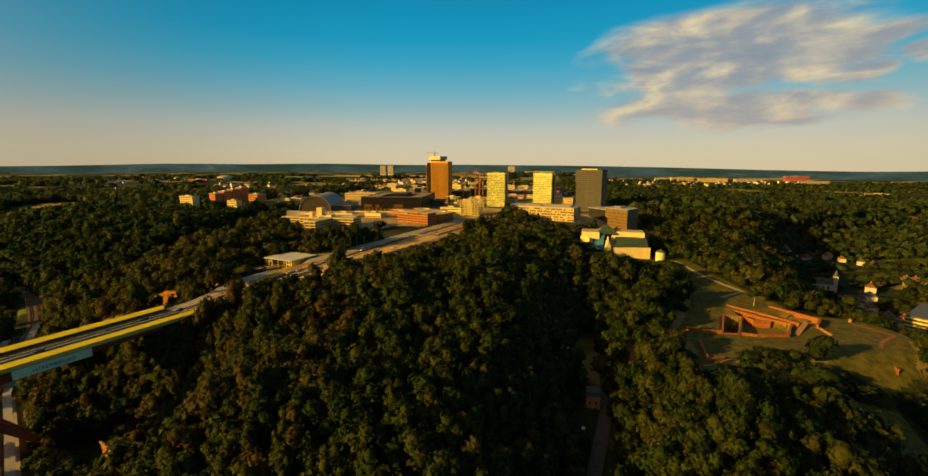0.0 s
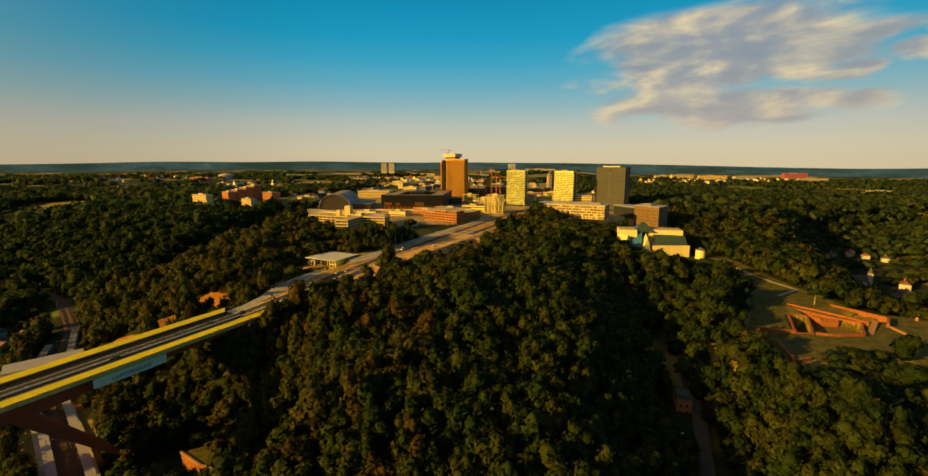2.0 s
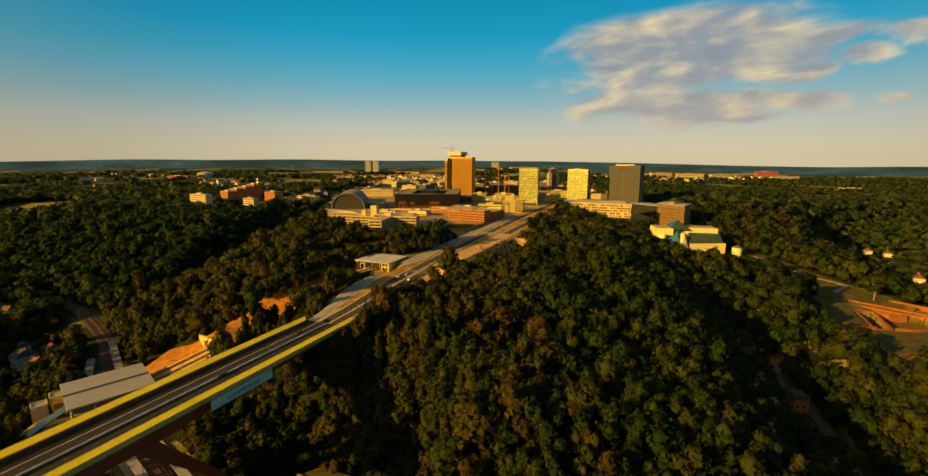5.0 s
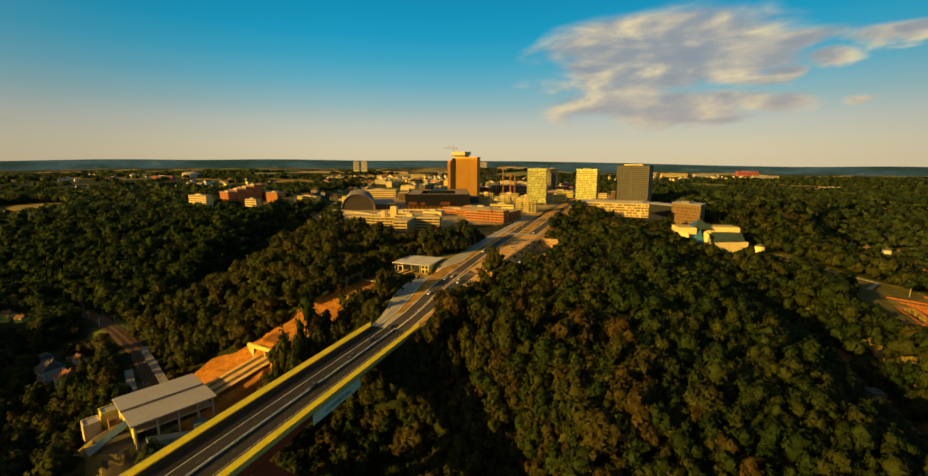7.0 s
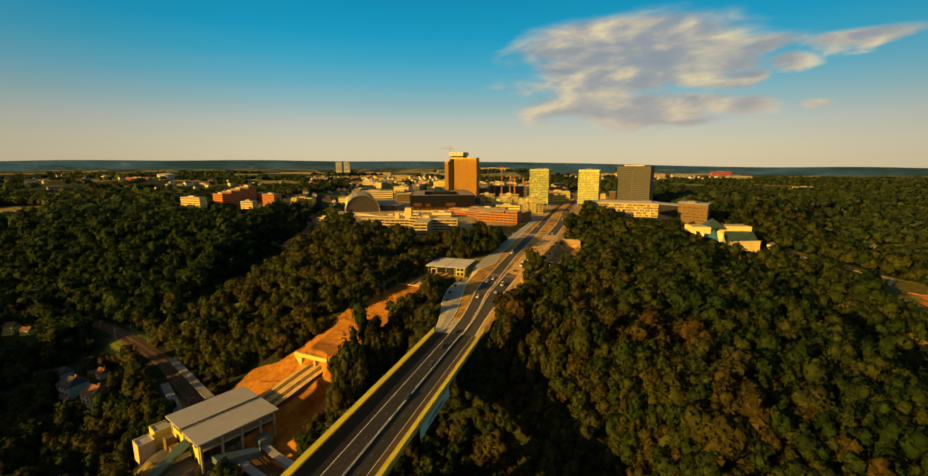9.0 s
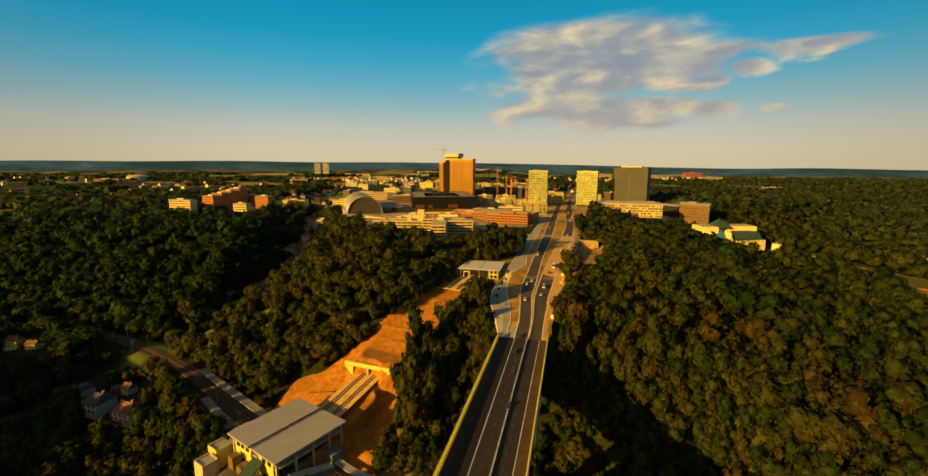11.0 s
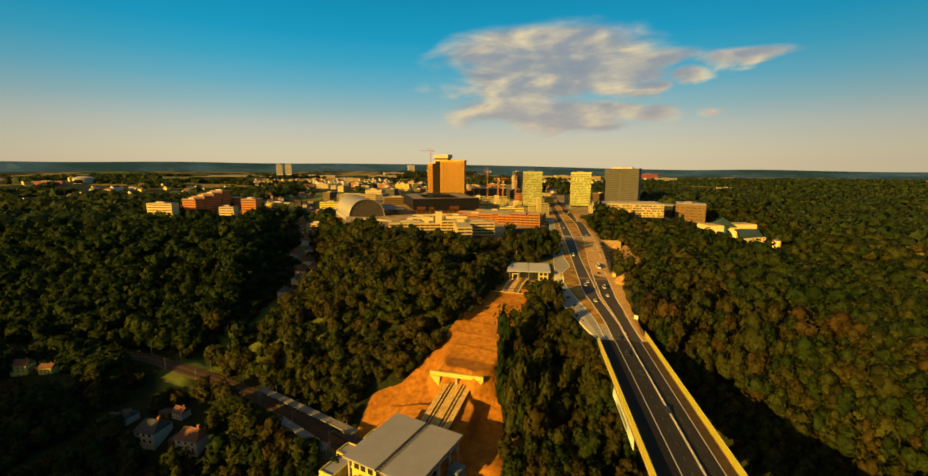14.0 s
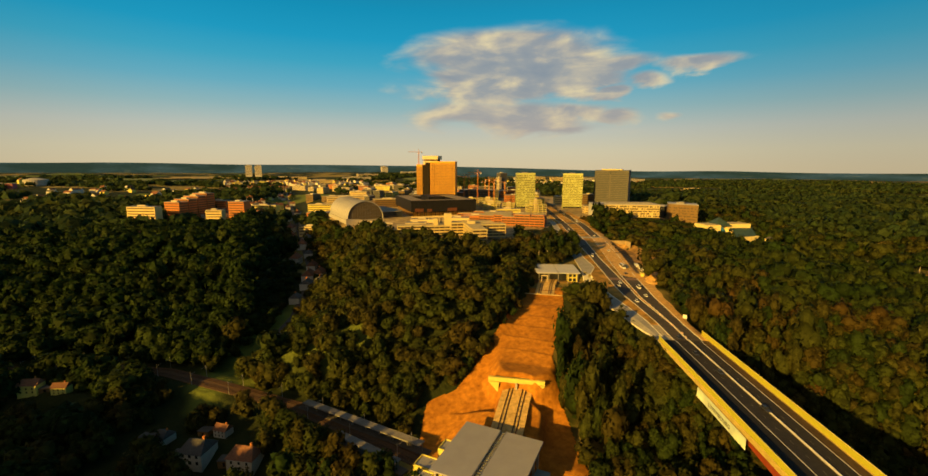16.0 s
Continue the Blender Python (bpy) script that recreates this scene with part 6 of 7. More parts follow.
# ---- lower funicular station ----
def lower_station():
    t = thing("funicular_station", "funicular station with a broad grey roof split by a slot", "station", -304.0, 264.5, 24, 42)
    s = 19.0
    for y0, y1 in ((-s, -1.5), (1.5, s)):
        part("roof_half", boxes((-s, s, y0, y1, 12.4, 13.2), bevel=0.12), ZINC, t, "flat grey metal roof")
    part("slot_edge", boxes((-s, s, -1.5, -1.2, 12.2, 13.3), (-s, s, 1.2, 1.5, 12.2, 13.3)), STEEL, t)
    bar = bpy.data.meshes.new("slot_bar")
    b = boxes((-0.28, 0.28, -1.45, 1.45, 12.3, 12.6))
    b.to_mesh(bar)
    b.free()
    bar.materials.append(STEEL)
    for i in range(22):
        share("slot_bar", bar, t, pose(-s + 1.0 + i * 1.72, 0, 0))
    part("hall", boxes((-13, 15, -14, 14, -1, 8)), DARK_GLASS, t, "dark glazed hall")
    part("upper_storey", boxes((-15, 12, 4, 16, 3, 12.2)), YELLOW_PLASTER, t, "cream wall panels")
    part("west_wall", boxes((-17.5, -16.5, -15, -4, -2, 12.2), (-17.5, -16.5, 2, 15, -2, 12.2)), YELLOW_PLASTER, t, "sunlit cream end wall")
    part("floor_slab", boxes((-17, 17, -16.5, 16.5, 7.4, 8.1)), PALE_CONCRETE, t)
    for y0 in (-13.5, -9.5, 3.5, 7.5, 11.0):
        for z0 in (1.0, 8.6):
            part("window", boxes((-17.62, -17.4, y0, y0 + 2.6, z0, z0 + 2.6)), DARK_GLASS, t)
    for i in range(7):
        part("window", boxes((-13.6 + i * 3.7, -11.0 + i * 3.7, 15.95, 16.1, 8.6, 11.4)), DARK_GLASS, t)
    part("glass_front", boxes((-16.3, -15.4, -14, 14, 0.0, 7.2)), DARK_GLASS, t, "dark glass front under the roof")
    col = bpy.data.meshes.new("column")
    b = boxes((-0.45, 0.45, -0.45, 0.45, -2, 12.4))
    b.to_mesh(col)
    b.free()
    col.materials.append(CONCRETE)
    for x in (-17, -8, 1, 10, 17):
        for y in (-17, 17):
            share("column", col, t, pose(x, y, 0))
    part("lift_tower", boxes((-23, -19, 8, 12, -6, 7), bevel=0.1), BROWN_BOX, t, "brown lift shaft")
    part("lift_tower", boxes((-23, -19, 1, 5, -6, 5), bevel=0.1), BROWN_BOX, t, "brown lift shaft")
    bm = bmesh.new()
    a = [bm.verts.new(p) for p in ((-18, -8, 9), (-34, -10, 1.5), (-34, -3, 1.5), (-18, -1, 9), (-18, -8, 8.4), (-34, -10, 0.9), (-34, -3, 0.9), (-18, -1, 8.4))]
    for q in ((0, 1, 2, 3), (7, 6, 5, 4), (4, 5, 1, 0), (5, 6, 2, 1), (6, 7, 3, 2), (7, 4, 0, 3)):
        bm.faces.new([a[i] for i in q])
    part("entrance_canopy", bm, TEAL_GLASS, t, "greenish glass canopy sloping down")
    bm = bmesh.new()
    a = [bm.verts.new(p) for p in ((-14, -20, 6), (4, -23, 2), (4, -28, 2), (-14, -26, 6), (-14, -20, 3), (4, -23, -1), (4, -28, -1), (-14, -26, 3))]
    for q in ((0, 1, 2, 3), (7, 6, 5, 4), (4, 5, 1, 0), (5, 6, 2, 1), (6, 7, 3, 2), (7, 4, 0, 3)):
        bm.faces.new([a[i] for i in q])
    bmesh.ops.recalc_face_normals(bm, faces=bm.faces)
    part("escalator_cover", bm, PALE_BLUE, t, "blue-grey escalator cover")
    part("escalator_cover", boxes((6, 12, -24, -18, -3, 4)), PALE_BLUE, t)
    # platform access huts towards the tracks
    for x0, x1, y0, y1, z1, mat in ((-24, -12, 20, 28, 6.5, YELLOW_PLASTER), (-10, -2, 22, 32, 5.5, YELLOW_PLASTER), (2, 10, 20, 26, 7.5, YELLOW_PLASTER), (-32, -25, 16, 24, 5.0, PALE_CONCRETE)):
        h = part("stair_hut", boxes((x0, x1, y0, y0 + 0.5, -5, z1), (x0, x1, y1 - 0.5, y1, -5, z1), (x0, x0 + 0.5, y0, y1, -5, z1), (x1 - 0.5, x1, y0, y1, -5, z1)), mat, t, "cream stair enclosure")
        part("hut_roof", boxes((x0 + 0.4, x1 - 0.4, y0 + 0.4, y1 - 0.4, z1 - 0.9, z1 - 0.5)), ZINC, h)
    return t


lower_station()


def portal():
    """Cream concrete tunnel mouth with pointed wings."""
    lx, ly, mx, my = -279.5, 314.5, -254.0, 297.0
    w, turn = frontage(lx, ly, mx, my)
    t = thing("tunnel_portal", "cream concrete tunnel portal with pointed wing walls", "portal", lx, ly, 0, turn)
    part("lintel", boxes((0, w, 0, 1.6, 42.6, 45.0), bevel=0.1), YELLOW_PLASTER, t)
    for x0, x1, tip in ((0, 6.0, 5.4), (w, w - 6.0, w - 5.4)):
        bm = bmesh.new()
        pts = [(x0, 42.2), (x1, 42.2), (tip, 36.4)]
        lo, hi = [bm.verts.new((x, 0.05, z)) for x, z in pts], [bm.verts.new((x, 1.95, z)) for x, z in pts]
        bm.faces.new(lo)
        bm.faces.new(hi[::-1])
        for i in range(3):
            bm.faces.new((lo[i], hi[i], hi[(i + 1) % 3], lo[(i + 1) % 3]))
        bmesh.ops.recalc_face_normals(bm, faces=bm.faces)
        part("wing_wall", bm, YELLOW_PLASTER, t)
    part("soffit", boxes((6.2, w - 6.2, 2.0, 5, 41.4, 42.2)), CONCRETE, t)
    part("inner_wall", boxes((5.2, 6.2, 2, 5, 34, 41.4), (w - 6.2, w - 5.2, 2, 5, 34, 41.4), (w / 2 - 0.5, w / 2 + 0.5, 0.6, 3, 34, 42.1)), CONCRETE, t)
    # black sheet closes the short bore and stands in for deep shade
    part("end_shadow_wall", boxes((6.2, w - 6.2, 3.4, 4.4, 34, 41.4)), BLACK_METAL, t, "black end wall standing in for the tunnel's darkness")
    return t


portal()
FUNICULAR = [(-263, 309, 38.6), (-272, 298.5, 36.2), (-284, 284, 33.0), (-291, 276, 31.2)]
# concrete with the golden sunlight on the slabs put into its colour
SUNLIT_SLAB = material("sunlit_concrete", (0.58, 0.36, 0.11), 0.9, size=2.0, vary=0.25, second=(0.66, 0.44, 0.16))
tagged(ribbon("track_slab", FUNICULAR, -8.0, 8.0, 0.5, SUNLIT_SLAB, "concrete slab under the funicular tracks, painted sunlit tan", step=3), category="track slab")
for c in (-3.6, 3.6):
    for o in (-0.9, 0.9):
        tagged(ribbon("funicular_rail", FUNICULAR, c + o - 0.22, c + o + 0.22, 0.85, RAIL_RUST, "dark funicular rail on its plinth", step=3), category="rail")
    tie = bpy.data.meshes.new("tie")
    b = boxes((-0.9, 0.9, -0.22, 0.22, 0, 0.28))
    b.to_mesh(tie)
    b.free()
    tie.materials.append(RAIL_RUST)
    for k in range(12):
        f = k / 12
        x, y, z = -262 - 28 * f + 0.72 * c, 310 - 33 * f - 0.69 * c * 0.9, 38.6 - 7.4 * f + 0.45
        ob = tagged(new("track_tie", tie), "dark cross tie of the funicular track", "tie", "funicular ties", "structure")
        ob.matrix_basis = pose(x, y, z, 0, 0, -40)
UPPER_TRACK = [(-176, 409, 66.0), (-186, 398, 65.6), (-200, 380, 63.5)]
tagged(ribbon("track_slab", UPPER_TRACK, -7, 7, 1.5, SUNLIT_SLAB, "concrete bed below the upper station, painted sunlit tan", step=3), category="track slab")
for c in (-4.4, -2.8, 2.8, 4.4):
    tagged(ribbon("funicular_rail", UPPER_TRACK, c - 0.2, c + 0.2, 1.85, RAIL_RUST, "dark funicular rail", step=3), category="rail")
tagged(ribbon("cut_beam", [(-212, 388, 64.2), (-188, 370, 64.2)], -0.6, 0.6, 1.0, CREAM_STONE, "pale concrete beam across the head of the cutting"), category="beam")


def upper_station():
    t = thing("funicular_station", "upper funicular station with a thin grey roof on columns", "station", -188.5, 407.0, 66.6, -26.6)
    w, d = 33.0, 30.0
    for x0, x1 in ((-1, w / 2 - 0.3), (w / 2 + 0.3, w + 1)):
        part("roof_half", boxes((x0, x1, -1.5, d + 1, 7.6, 8.2), bevel=0.1), ZINC_PALE, t, "flat pale grey roof")
    part("roof_joint", boxes((w / 2 - 0.3, w / 2 + 0.3, -1.5, d + 1, 7.5, 7.9)), STEEL, t)
    part("hall", boxes((2, w - 9, 6, d - 2, 0, 7.4)), DARK_GLASS, t, "dark glazed hall")
    part("kiosk", boxes((w - 8.5, w - 1, 2, d - 4, 0, 7.4)), YELLOW_PLASTER, t, "sunlit cream side block")
    part("kiosk_window", boxes((w - 7.6, w - 5.2, 1.85, 2.1, 4.2, 6.4), (w - 4.4, w - 2, 1.85, 2.1, 4.2, 6.4), (w - 7.6, w - 5.2, 1.85, 2.1, 0.4, 3.0), (w - 4.4, w - 2, 1.85, 2.1, 0.4, 3.0)), DARK_GLASS, t)
    col = bpy.data.meshes.new("column")
    b = boxes((-0.2, 0.2, -0.2, 0.2, -3, 7.6))
    b.to_mesh(col)
    b.free()
    col.materials.append(STEEL)
    for i in range(5):
        share("column", col, t, pose(1 + i * (w - 2) / 4, 0, 0))
    part("frame_wall", boxes((3, 8, 0.5, 1.2, -1, 0.8), (3, 3.6, 0.5, 1.2, 0.8, 5), (7.4, 8, 0.5, 1.2, 0.8, 5), (3, 8, 0.5, 1.2, 5, 5.6)), PALE_CONCRETE, t)
    part("plinth", boxes((-2, w + 2, 1.4, d + 2, -6, 0)), BROWN_BOX, t)
    return t


upper_station()


# ---- fort ----
def wall_run(name, label, pts, z0, z1, thick, mat, category="wall", group=""):
    t = thing(name, label, category, pts[0][0], pts[0][1], 0, 0, group)
    for (ax, ay), (bx, by) in zip(pts, pts[1:]):
        ln = math.hypot(bx - ax, by - ay)
        ob = part("stretch", boxes((0, ln, -thick / 2, thick / 2, z0, z1), bevel=0.12), mat, t)
        ob.matrix_basis = pose(ax - pts[0][0], ay - pts[0][1], 0, 0, 0, math.degrees(math.atan2(by - ay, bx - ax)))
        cp = part("coping", boxes((-0.2, ln + 0.2, -thick / 2 - 0.15, thick / 2 + 0.15, z1, z1 + 0.3), bevel=0.06), mat, ob, "worn coping stones")
    return t


SANDSTONE_PALE = material("pale_sandstone", (0.38, 0.19, 0.075), 0.9, size=0.9, vary=0.25, bump=0.3)
FG = "fort walls"
wall_run("fort_wall", "low red sandstone rampart beside the ditch", [(152, 284), (159, 279), (172, 277)], 44, 52.0, 1.6, SANDSTONE, group=FG)
wall_run("fort_wall", "worn red sandstone lining of the deep ditch", [(172, 277), (194, 313), (205, 309), (182, 275), (172.6, 276.6)], 34, 50.6, 1.0, SANDSTONE, group=FG)
wall_run("fort_wall", "red sandstone wall round the inner redoubt", [(183, 274), (191, 271), (212, 271), (218, 279), (229, 291)], 42, 51.8, 1.2, SANDSTONE, group=FG)
wall_run("fort_wall", "low sandstone wall across the redoubt", [(206, 309), (208, 300), (218, 297)], 42, 51.2, 1.0, SANDSTONE, group=FG)
wall_run("fort_wall", "stepped red sandstone back wall", [(207, 331), (220, 312), (233, 290)], 46, 52.5, 1.2, SANDSTONE, group=FG)
wall_run("fort_wall", "second stepped sandstone wall behind the redoubt", [(206, 322), (217, 305), (231, 288)], 46, 51.5, 1.0, SANDSTONE, group=FG)
wall_run("fort_wall", "long outer red sandstone wall", [(238, 328), (254, 298), (243, 287)], 44, 52.6, 1.4, SANDSTONE, group=FG)
wall_run("fort_wall", "front red sandstone bastion wall by the trees", [(149, 262), (139.5, 235), (150, 238)], 42, 51.4, 1.6, SANDSTONE, group=FG)
wall_run("fort_wall", "sandstone parapet of the earth bank", [(245, 288), (243, 275)], 44, 50.4, 1.4, SANDSTONE_PALE, group=FG)
wall_run("fort_wall", "outer sandstone scarp of the bastion", [(276, 300), (285, 275), (267, 265), (255, 253), (231, 255)], 36, 49.0, 1.6, SANDSTONE, group=FG)
wall_run("fort_wall", "small low sandstone wall below the bastion", [(256, 250), (250, 236)], 34, 44.6, 1.2, SANDSTONE, group=FG)
sb = thing("sentry_box", "small pale stone sentry box on the bastion", "turret", 278, 301, 48.6, 0)
bm = bmesh.new()
strut(bm, (0, 0, -1), (0, 0, 2.2), 1.0, 1.0, 8)
strut(bm, (0, 0, 2.2), (0, 0, 3.2), 1.15, 0.2, 8)
part("box", bm, SANDSTONE_PALE, sb)
ramp = thing("stone_ramp", "pale sandstone ramp into the ditch", "ramp", 212, 268, 50, 42)
bm = bmesh.new()
a = [bm.verts.new(p) for p in ((0, -1.6, -1.0), (38, -1.6, 2.4), (38, 1.6, 2.4), (0, 1.6, -1.0), (0, -1.6, -8), (38, -1.6, -6), (38, 1.6, -6), (0, 1.6, -8))]
for q in ((0, 1, 2, 3), (7, 6, 5, 4), (4, 5, 1, 0), (5, 6, 2, 1), (6, 7, 3, 2), (7, 4, 0, 3)):
    bm.faces.new([a[i] for i in q])
part("ramp_body", bm, SANDSTONE_PALE, ramp)
# old rampart at the foot of the wooded hill
bt = thing("bastion", "sunlit red sandstone bastion with a grass top below the wood", "bastion", 0, 0, 0)
BASTION = [(-182, 199.5), (-167.3, 190), (-145.8, 183.7), (-129, 176.5), (-126, 185), (-145, 191.5), (-173, 204)]
part("wall_body", prism(BASTION, 4, 23.6), SANDSTONE, bt)
mid_ = Vector((-154, 190))
part("grass_top", prism([tuple(mid_ + (Vector(p) - mid_) * 0.95) for p in BASTION], 23.6, 23.9), GRASS, bt, "dark grass top")
# paler coping stands in for sunlight on the top edges
for (ax, ay), (bx, by) in zip(BASTION[:3], BASTION[1:4]):
    ob = part("coping", boxes((0, math.hypot(bx - ax, by - ay), -0.5, 0.5, 23.6, 24.4), bevel=0.08), SANDSTONE_PALE, bt, "sandstone coping, painted pale for the sunlit edge")
    ob.matrix_basis = pose(ax, ay, 0, 0, 0, math.degrees(math.atan2(by - ay, bx - ax)))


# ---- works at the bridge end ----


# ---- houses ----
def house_proto(k, w, d, h, rise, wall, roof, label):
    t = thing("house", label, "house", 0, 0, -600, 0, "houses of the town")
    part("wall_shell", boxes((-w / 2, w / 2, -d / 2, d / 2, -4, h)), wall, t)
    bm = bmesh.new()
    e = 0.5
    a = [bm.verts.new(p) for p in ((-w / 2 - e, -d / 2 - e, h - 0.2), (w / 2 + e, -d / 2 - e, h - 0.2), (w / 2 + e, d / 2 + e, h - 0.2), (-w / 2 - e, d / 2 + e, h - 0.2), (-w / 2 - e + (w * 0.2 if k % 2 else 0), 0, h + rise), (w / 2 + e - (w * 0.2 if k % 2 else 0), 0, h + rise))]
    for q in ((0, 1, 5, 4), (2, 3, 4, 5), (1, 2, 5), (3, 0, 4), (3, 2, 1, 0)):
        bm.faces.new([a[i] for i in q])
    rf = part("roof", bm, roof, t)
    part("chimney", boxes((w * 0.2, w * 0.2 + 0.9, 0.4, 1.3, h + rise * 0.5, h + rise + 1.0)), TERRACOTTA, rf)
    bm = bmesh.new()
    for side in (-1, 1):
        for i in range(3):
            for z in ([1.2, 4.0] if h > 4.5 else [1.2]):
                x = (i - 1) * w * 0.3
                box(bm, x - 0.55, x + 0.55, side * d / 2 - 0.06, side * d / 2 + 0.06, z, z + 1.4)
    tagged(part("glazing", bm, DARK_GLASS, t), kind="stuff")
    return t


HOUSES = [house_proto(0, 11, 8.5, 6.0, 3.6, RENDER_WHITE, BROWN_TILE, "white rendered house with brown tiled roof"),
          house_proto(1, 10, 9.5, 5.8, 3.4, RENDER_WHITE, SLATE, "white rendered house with dark slate hip roof"),
          house_proto(2, 14, 9.0, 7.2, 3.8, YELLOW_PLASTER, BROWN_TILE, "yellow plastered house with brown tiled roof"),
          house_proto(3, 13, 9.5, 6.4, 4.2, RENDER_WHITE, BROWN_TILE, "long white house with brown hip roof")]
first = [True] * 4
hr = random.Random(21)


def put_house(k, x, y, turn, s=1.0, z=None):
    m = pose(x, y, z_at(x, y) if z is None else z, 0, 0, turn) @ Matrix.Diagonal((s, s, s, 1))
    if first[k]:
        first[k] = False
        HOUSES[k].matrix_basis = m
        return
    q = copy_thing(HOUSES[k], Matrix.Identity(4))
    q.matrix_basis = m


def hamlet(n, x0, x1, y0, y1, s0, s1, base):
    for i in range(n):
        x, y = hr.uniform(x0, x1), hr.uniform(y0, y1)
        put_house(hr.choice((0, 0, 1, 2, 3)), x, y, base + hr.choice((0, 90)) + hr.uniform(-14, 14), hr.uniform(s0, s1))


for hx, hy, k, a, size_ in NEAR_HOUSES:
    put_house(k, hx, hy, a, size_)
    ax = thing("shed", "low flat-roofed annexe behind a house", "shed", hx - 9, hy + 6, z_at(hx - 9, hy + 6), a + 8, "sheds by the houses")
    part("wall_shell", boxes((-3.2, 3.2, -2.4, 2.4, -2, 2.8)), BROWN_BOX, ax)
    part("roof", boxes((-3.5, 3.5, -2.7, 2.7, 2.8, 3.05)), DARK_ROOF, ax)
    part("door", boxes((-0.6, 0.6, -2.46, -2.36, 0.0, 2.1)), BLACK_METAL, ax)
for x, y in VALLEY_HOUSES:
    put_house(hr.choice((0, 1, 1, 3)), x, y, hr.uniform(20, 70), hr.uniform(0.8, 1.15))
    if hr.random() < 0.6:
        put_house(hr.choice((1, 1, 3)), x + hr.uniform(9, 13), y + hr.uniform(9, 14), hr.uniform(20, 70), hr.uniform(0.7, 1.0))
for x, y in SIDE_HOUSES + [(-360, 900), (-338, 960), (-362, 1010), (-340, 1080)]:
    put_house(hr.choice((1, 3, 3)), x, y, 75 + hr.uniform(-10, 10), hr.uniform(1.0, 1.35))
for x, y in ((-574, 767), (-560, 772), (-548, 780), (-590, 760), (-480, 935), (-492, 950), (-470, 950), (-455, 960), (-440, 955), (-462, 972)):
    put_house(hr.choice((0, 2, 3)), x, y, -25 + hr.uniform(-10, 10), hr.uniform(0.9, 1.2), None)


def far_village(label, *fields):
    """Countless far houses in one mesh: walls of two plasters under brown and slate roofs."""
    bm = bmesh.new()
    for n, x0, x1, y0, y1, s0, s1, base in fields:
        for i in range(n):
            x, y, k = hr.uniform(x0, x1), hr.uniform(y0, y1), hr.uniform(s0, s1)
            w, d, h, rise = hr.uniform(9, 15) * k / 2, hr.uniform(8, 10) * k / 2, hr.uniform(5, 7.5) * k, hr.uniform(3, 4) * k
            m = pose(x, y, z_at(x, y), 0, 0, base + hr.choice((0, 90)) + hr.uniform(-14, 14))
            v = [bm.verts.new(m @ Vector(p)) for p in ((-w, -d, -4), (w, -d, -4), (w, d, -4), (-w, d, -4), (-w, -d, h), (w, -d, h), (w, d, h), (-w, d, h), (-w, 0, h + rise), (w, 0, h + rise))]
            wall, roof = hr.choice((0, 0, 0, 1)), hr.choice((2, 2, 3))
            for q, mi in (((0, 1, 5, 4), wall), ((2, 3, 7, 6), wall), ((1, 2, 6, 9, 5), wall), ((3, 0, 4, 8, 7), wall), ((4, 5, 9, 8), roof), ((6, 7, 8, 9), roof)):
                bm.faces.new([v[j] for j in q]).material_index = mi
    ob = part("far_houses", bm, RENDER_WHITE, None, label)
    for m in (YELLOW_PLASTER, BROWN_TILE, SLATE):
        ob.data.materials.append(m)
    return tagged(ob, "", "houses", kind="stuff")


far_village("white and yellow houses of a far village with brown roofs",
            (60, -330, 60, 1900, 2600, 1.2, 1.9, 30),
            (40, -1000, -620, 1300, 1900, 1.2, 1.7, 60),
            (18, -1800, -1150, 1500, 2400, 1.3, 2.0, 40),
            (70, 900, 2100, 2500, 2900, 1.0, 1.5, 15),
            (26, 620, 900, 1900, 2300, 0.9, 1.3, 15),
            (60, -620, -200, 2150, 2500, 1.1, 1.6, 15))
hamlet(110, -560, -330, 1150, 2100, 0.85, 1.3, 10)
hamlet(12, -1090, -985, 1150, 1210, 1.1, 1.4, 20)
hamlet(14, 230, 420, 1150, 1500, 1.1, 1.6, 15)
hamlet(16, -480, -390, 930, 1150, 1.0, 1.5, 15)


# ---- larger blocks of the town and the far plateau ----
def slab_block(name, label, x, y, z, turn, w, d, h, wall, glass, group="", roof=None, category="building"):
    t = thing(name, label, category, x, y, z, turn, group)
    part("body", boxes((-w / 2, w / 2, -d / 2, d / 2, -6, h)), wall, t)
    n = max(1, int(h / 3.6))
    for i in range(n):
        zz = 1.1 + i * h / n
        part("window_band", boxes((-w / 2 + 0.8, w / 2 - 0.8, -d / 2 - 0.1, -d / 2 + 0.1, zz, zz + 1.5), (-w / 2 - 0.1, -w / 2 + 0.1, -d / 2 + 0.8, d / 2 - 0.8, zz, zz + 1.5)), glass, t)
    part("roof", boxes((-w / 2 - 0.3, w / 2 + 0.3, -d / 2 - 0.3, d / 2 + 0.3, h, h + 0.8)), roof or GREY_ROOF, t)
    part("roof_plant", boxes((-w * 0.2, w * 0.1, -d * 0.2, d * 0.2, h + 0.8, h + 2.6)), PALE_CONCRETE, t)
    return t


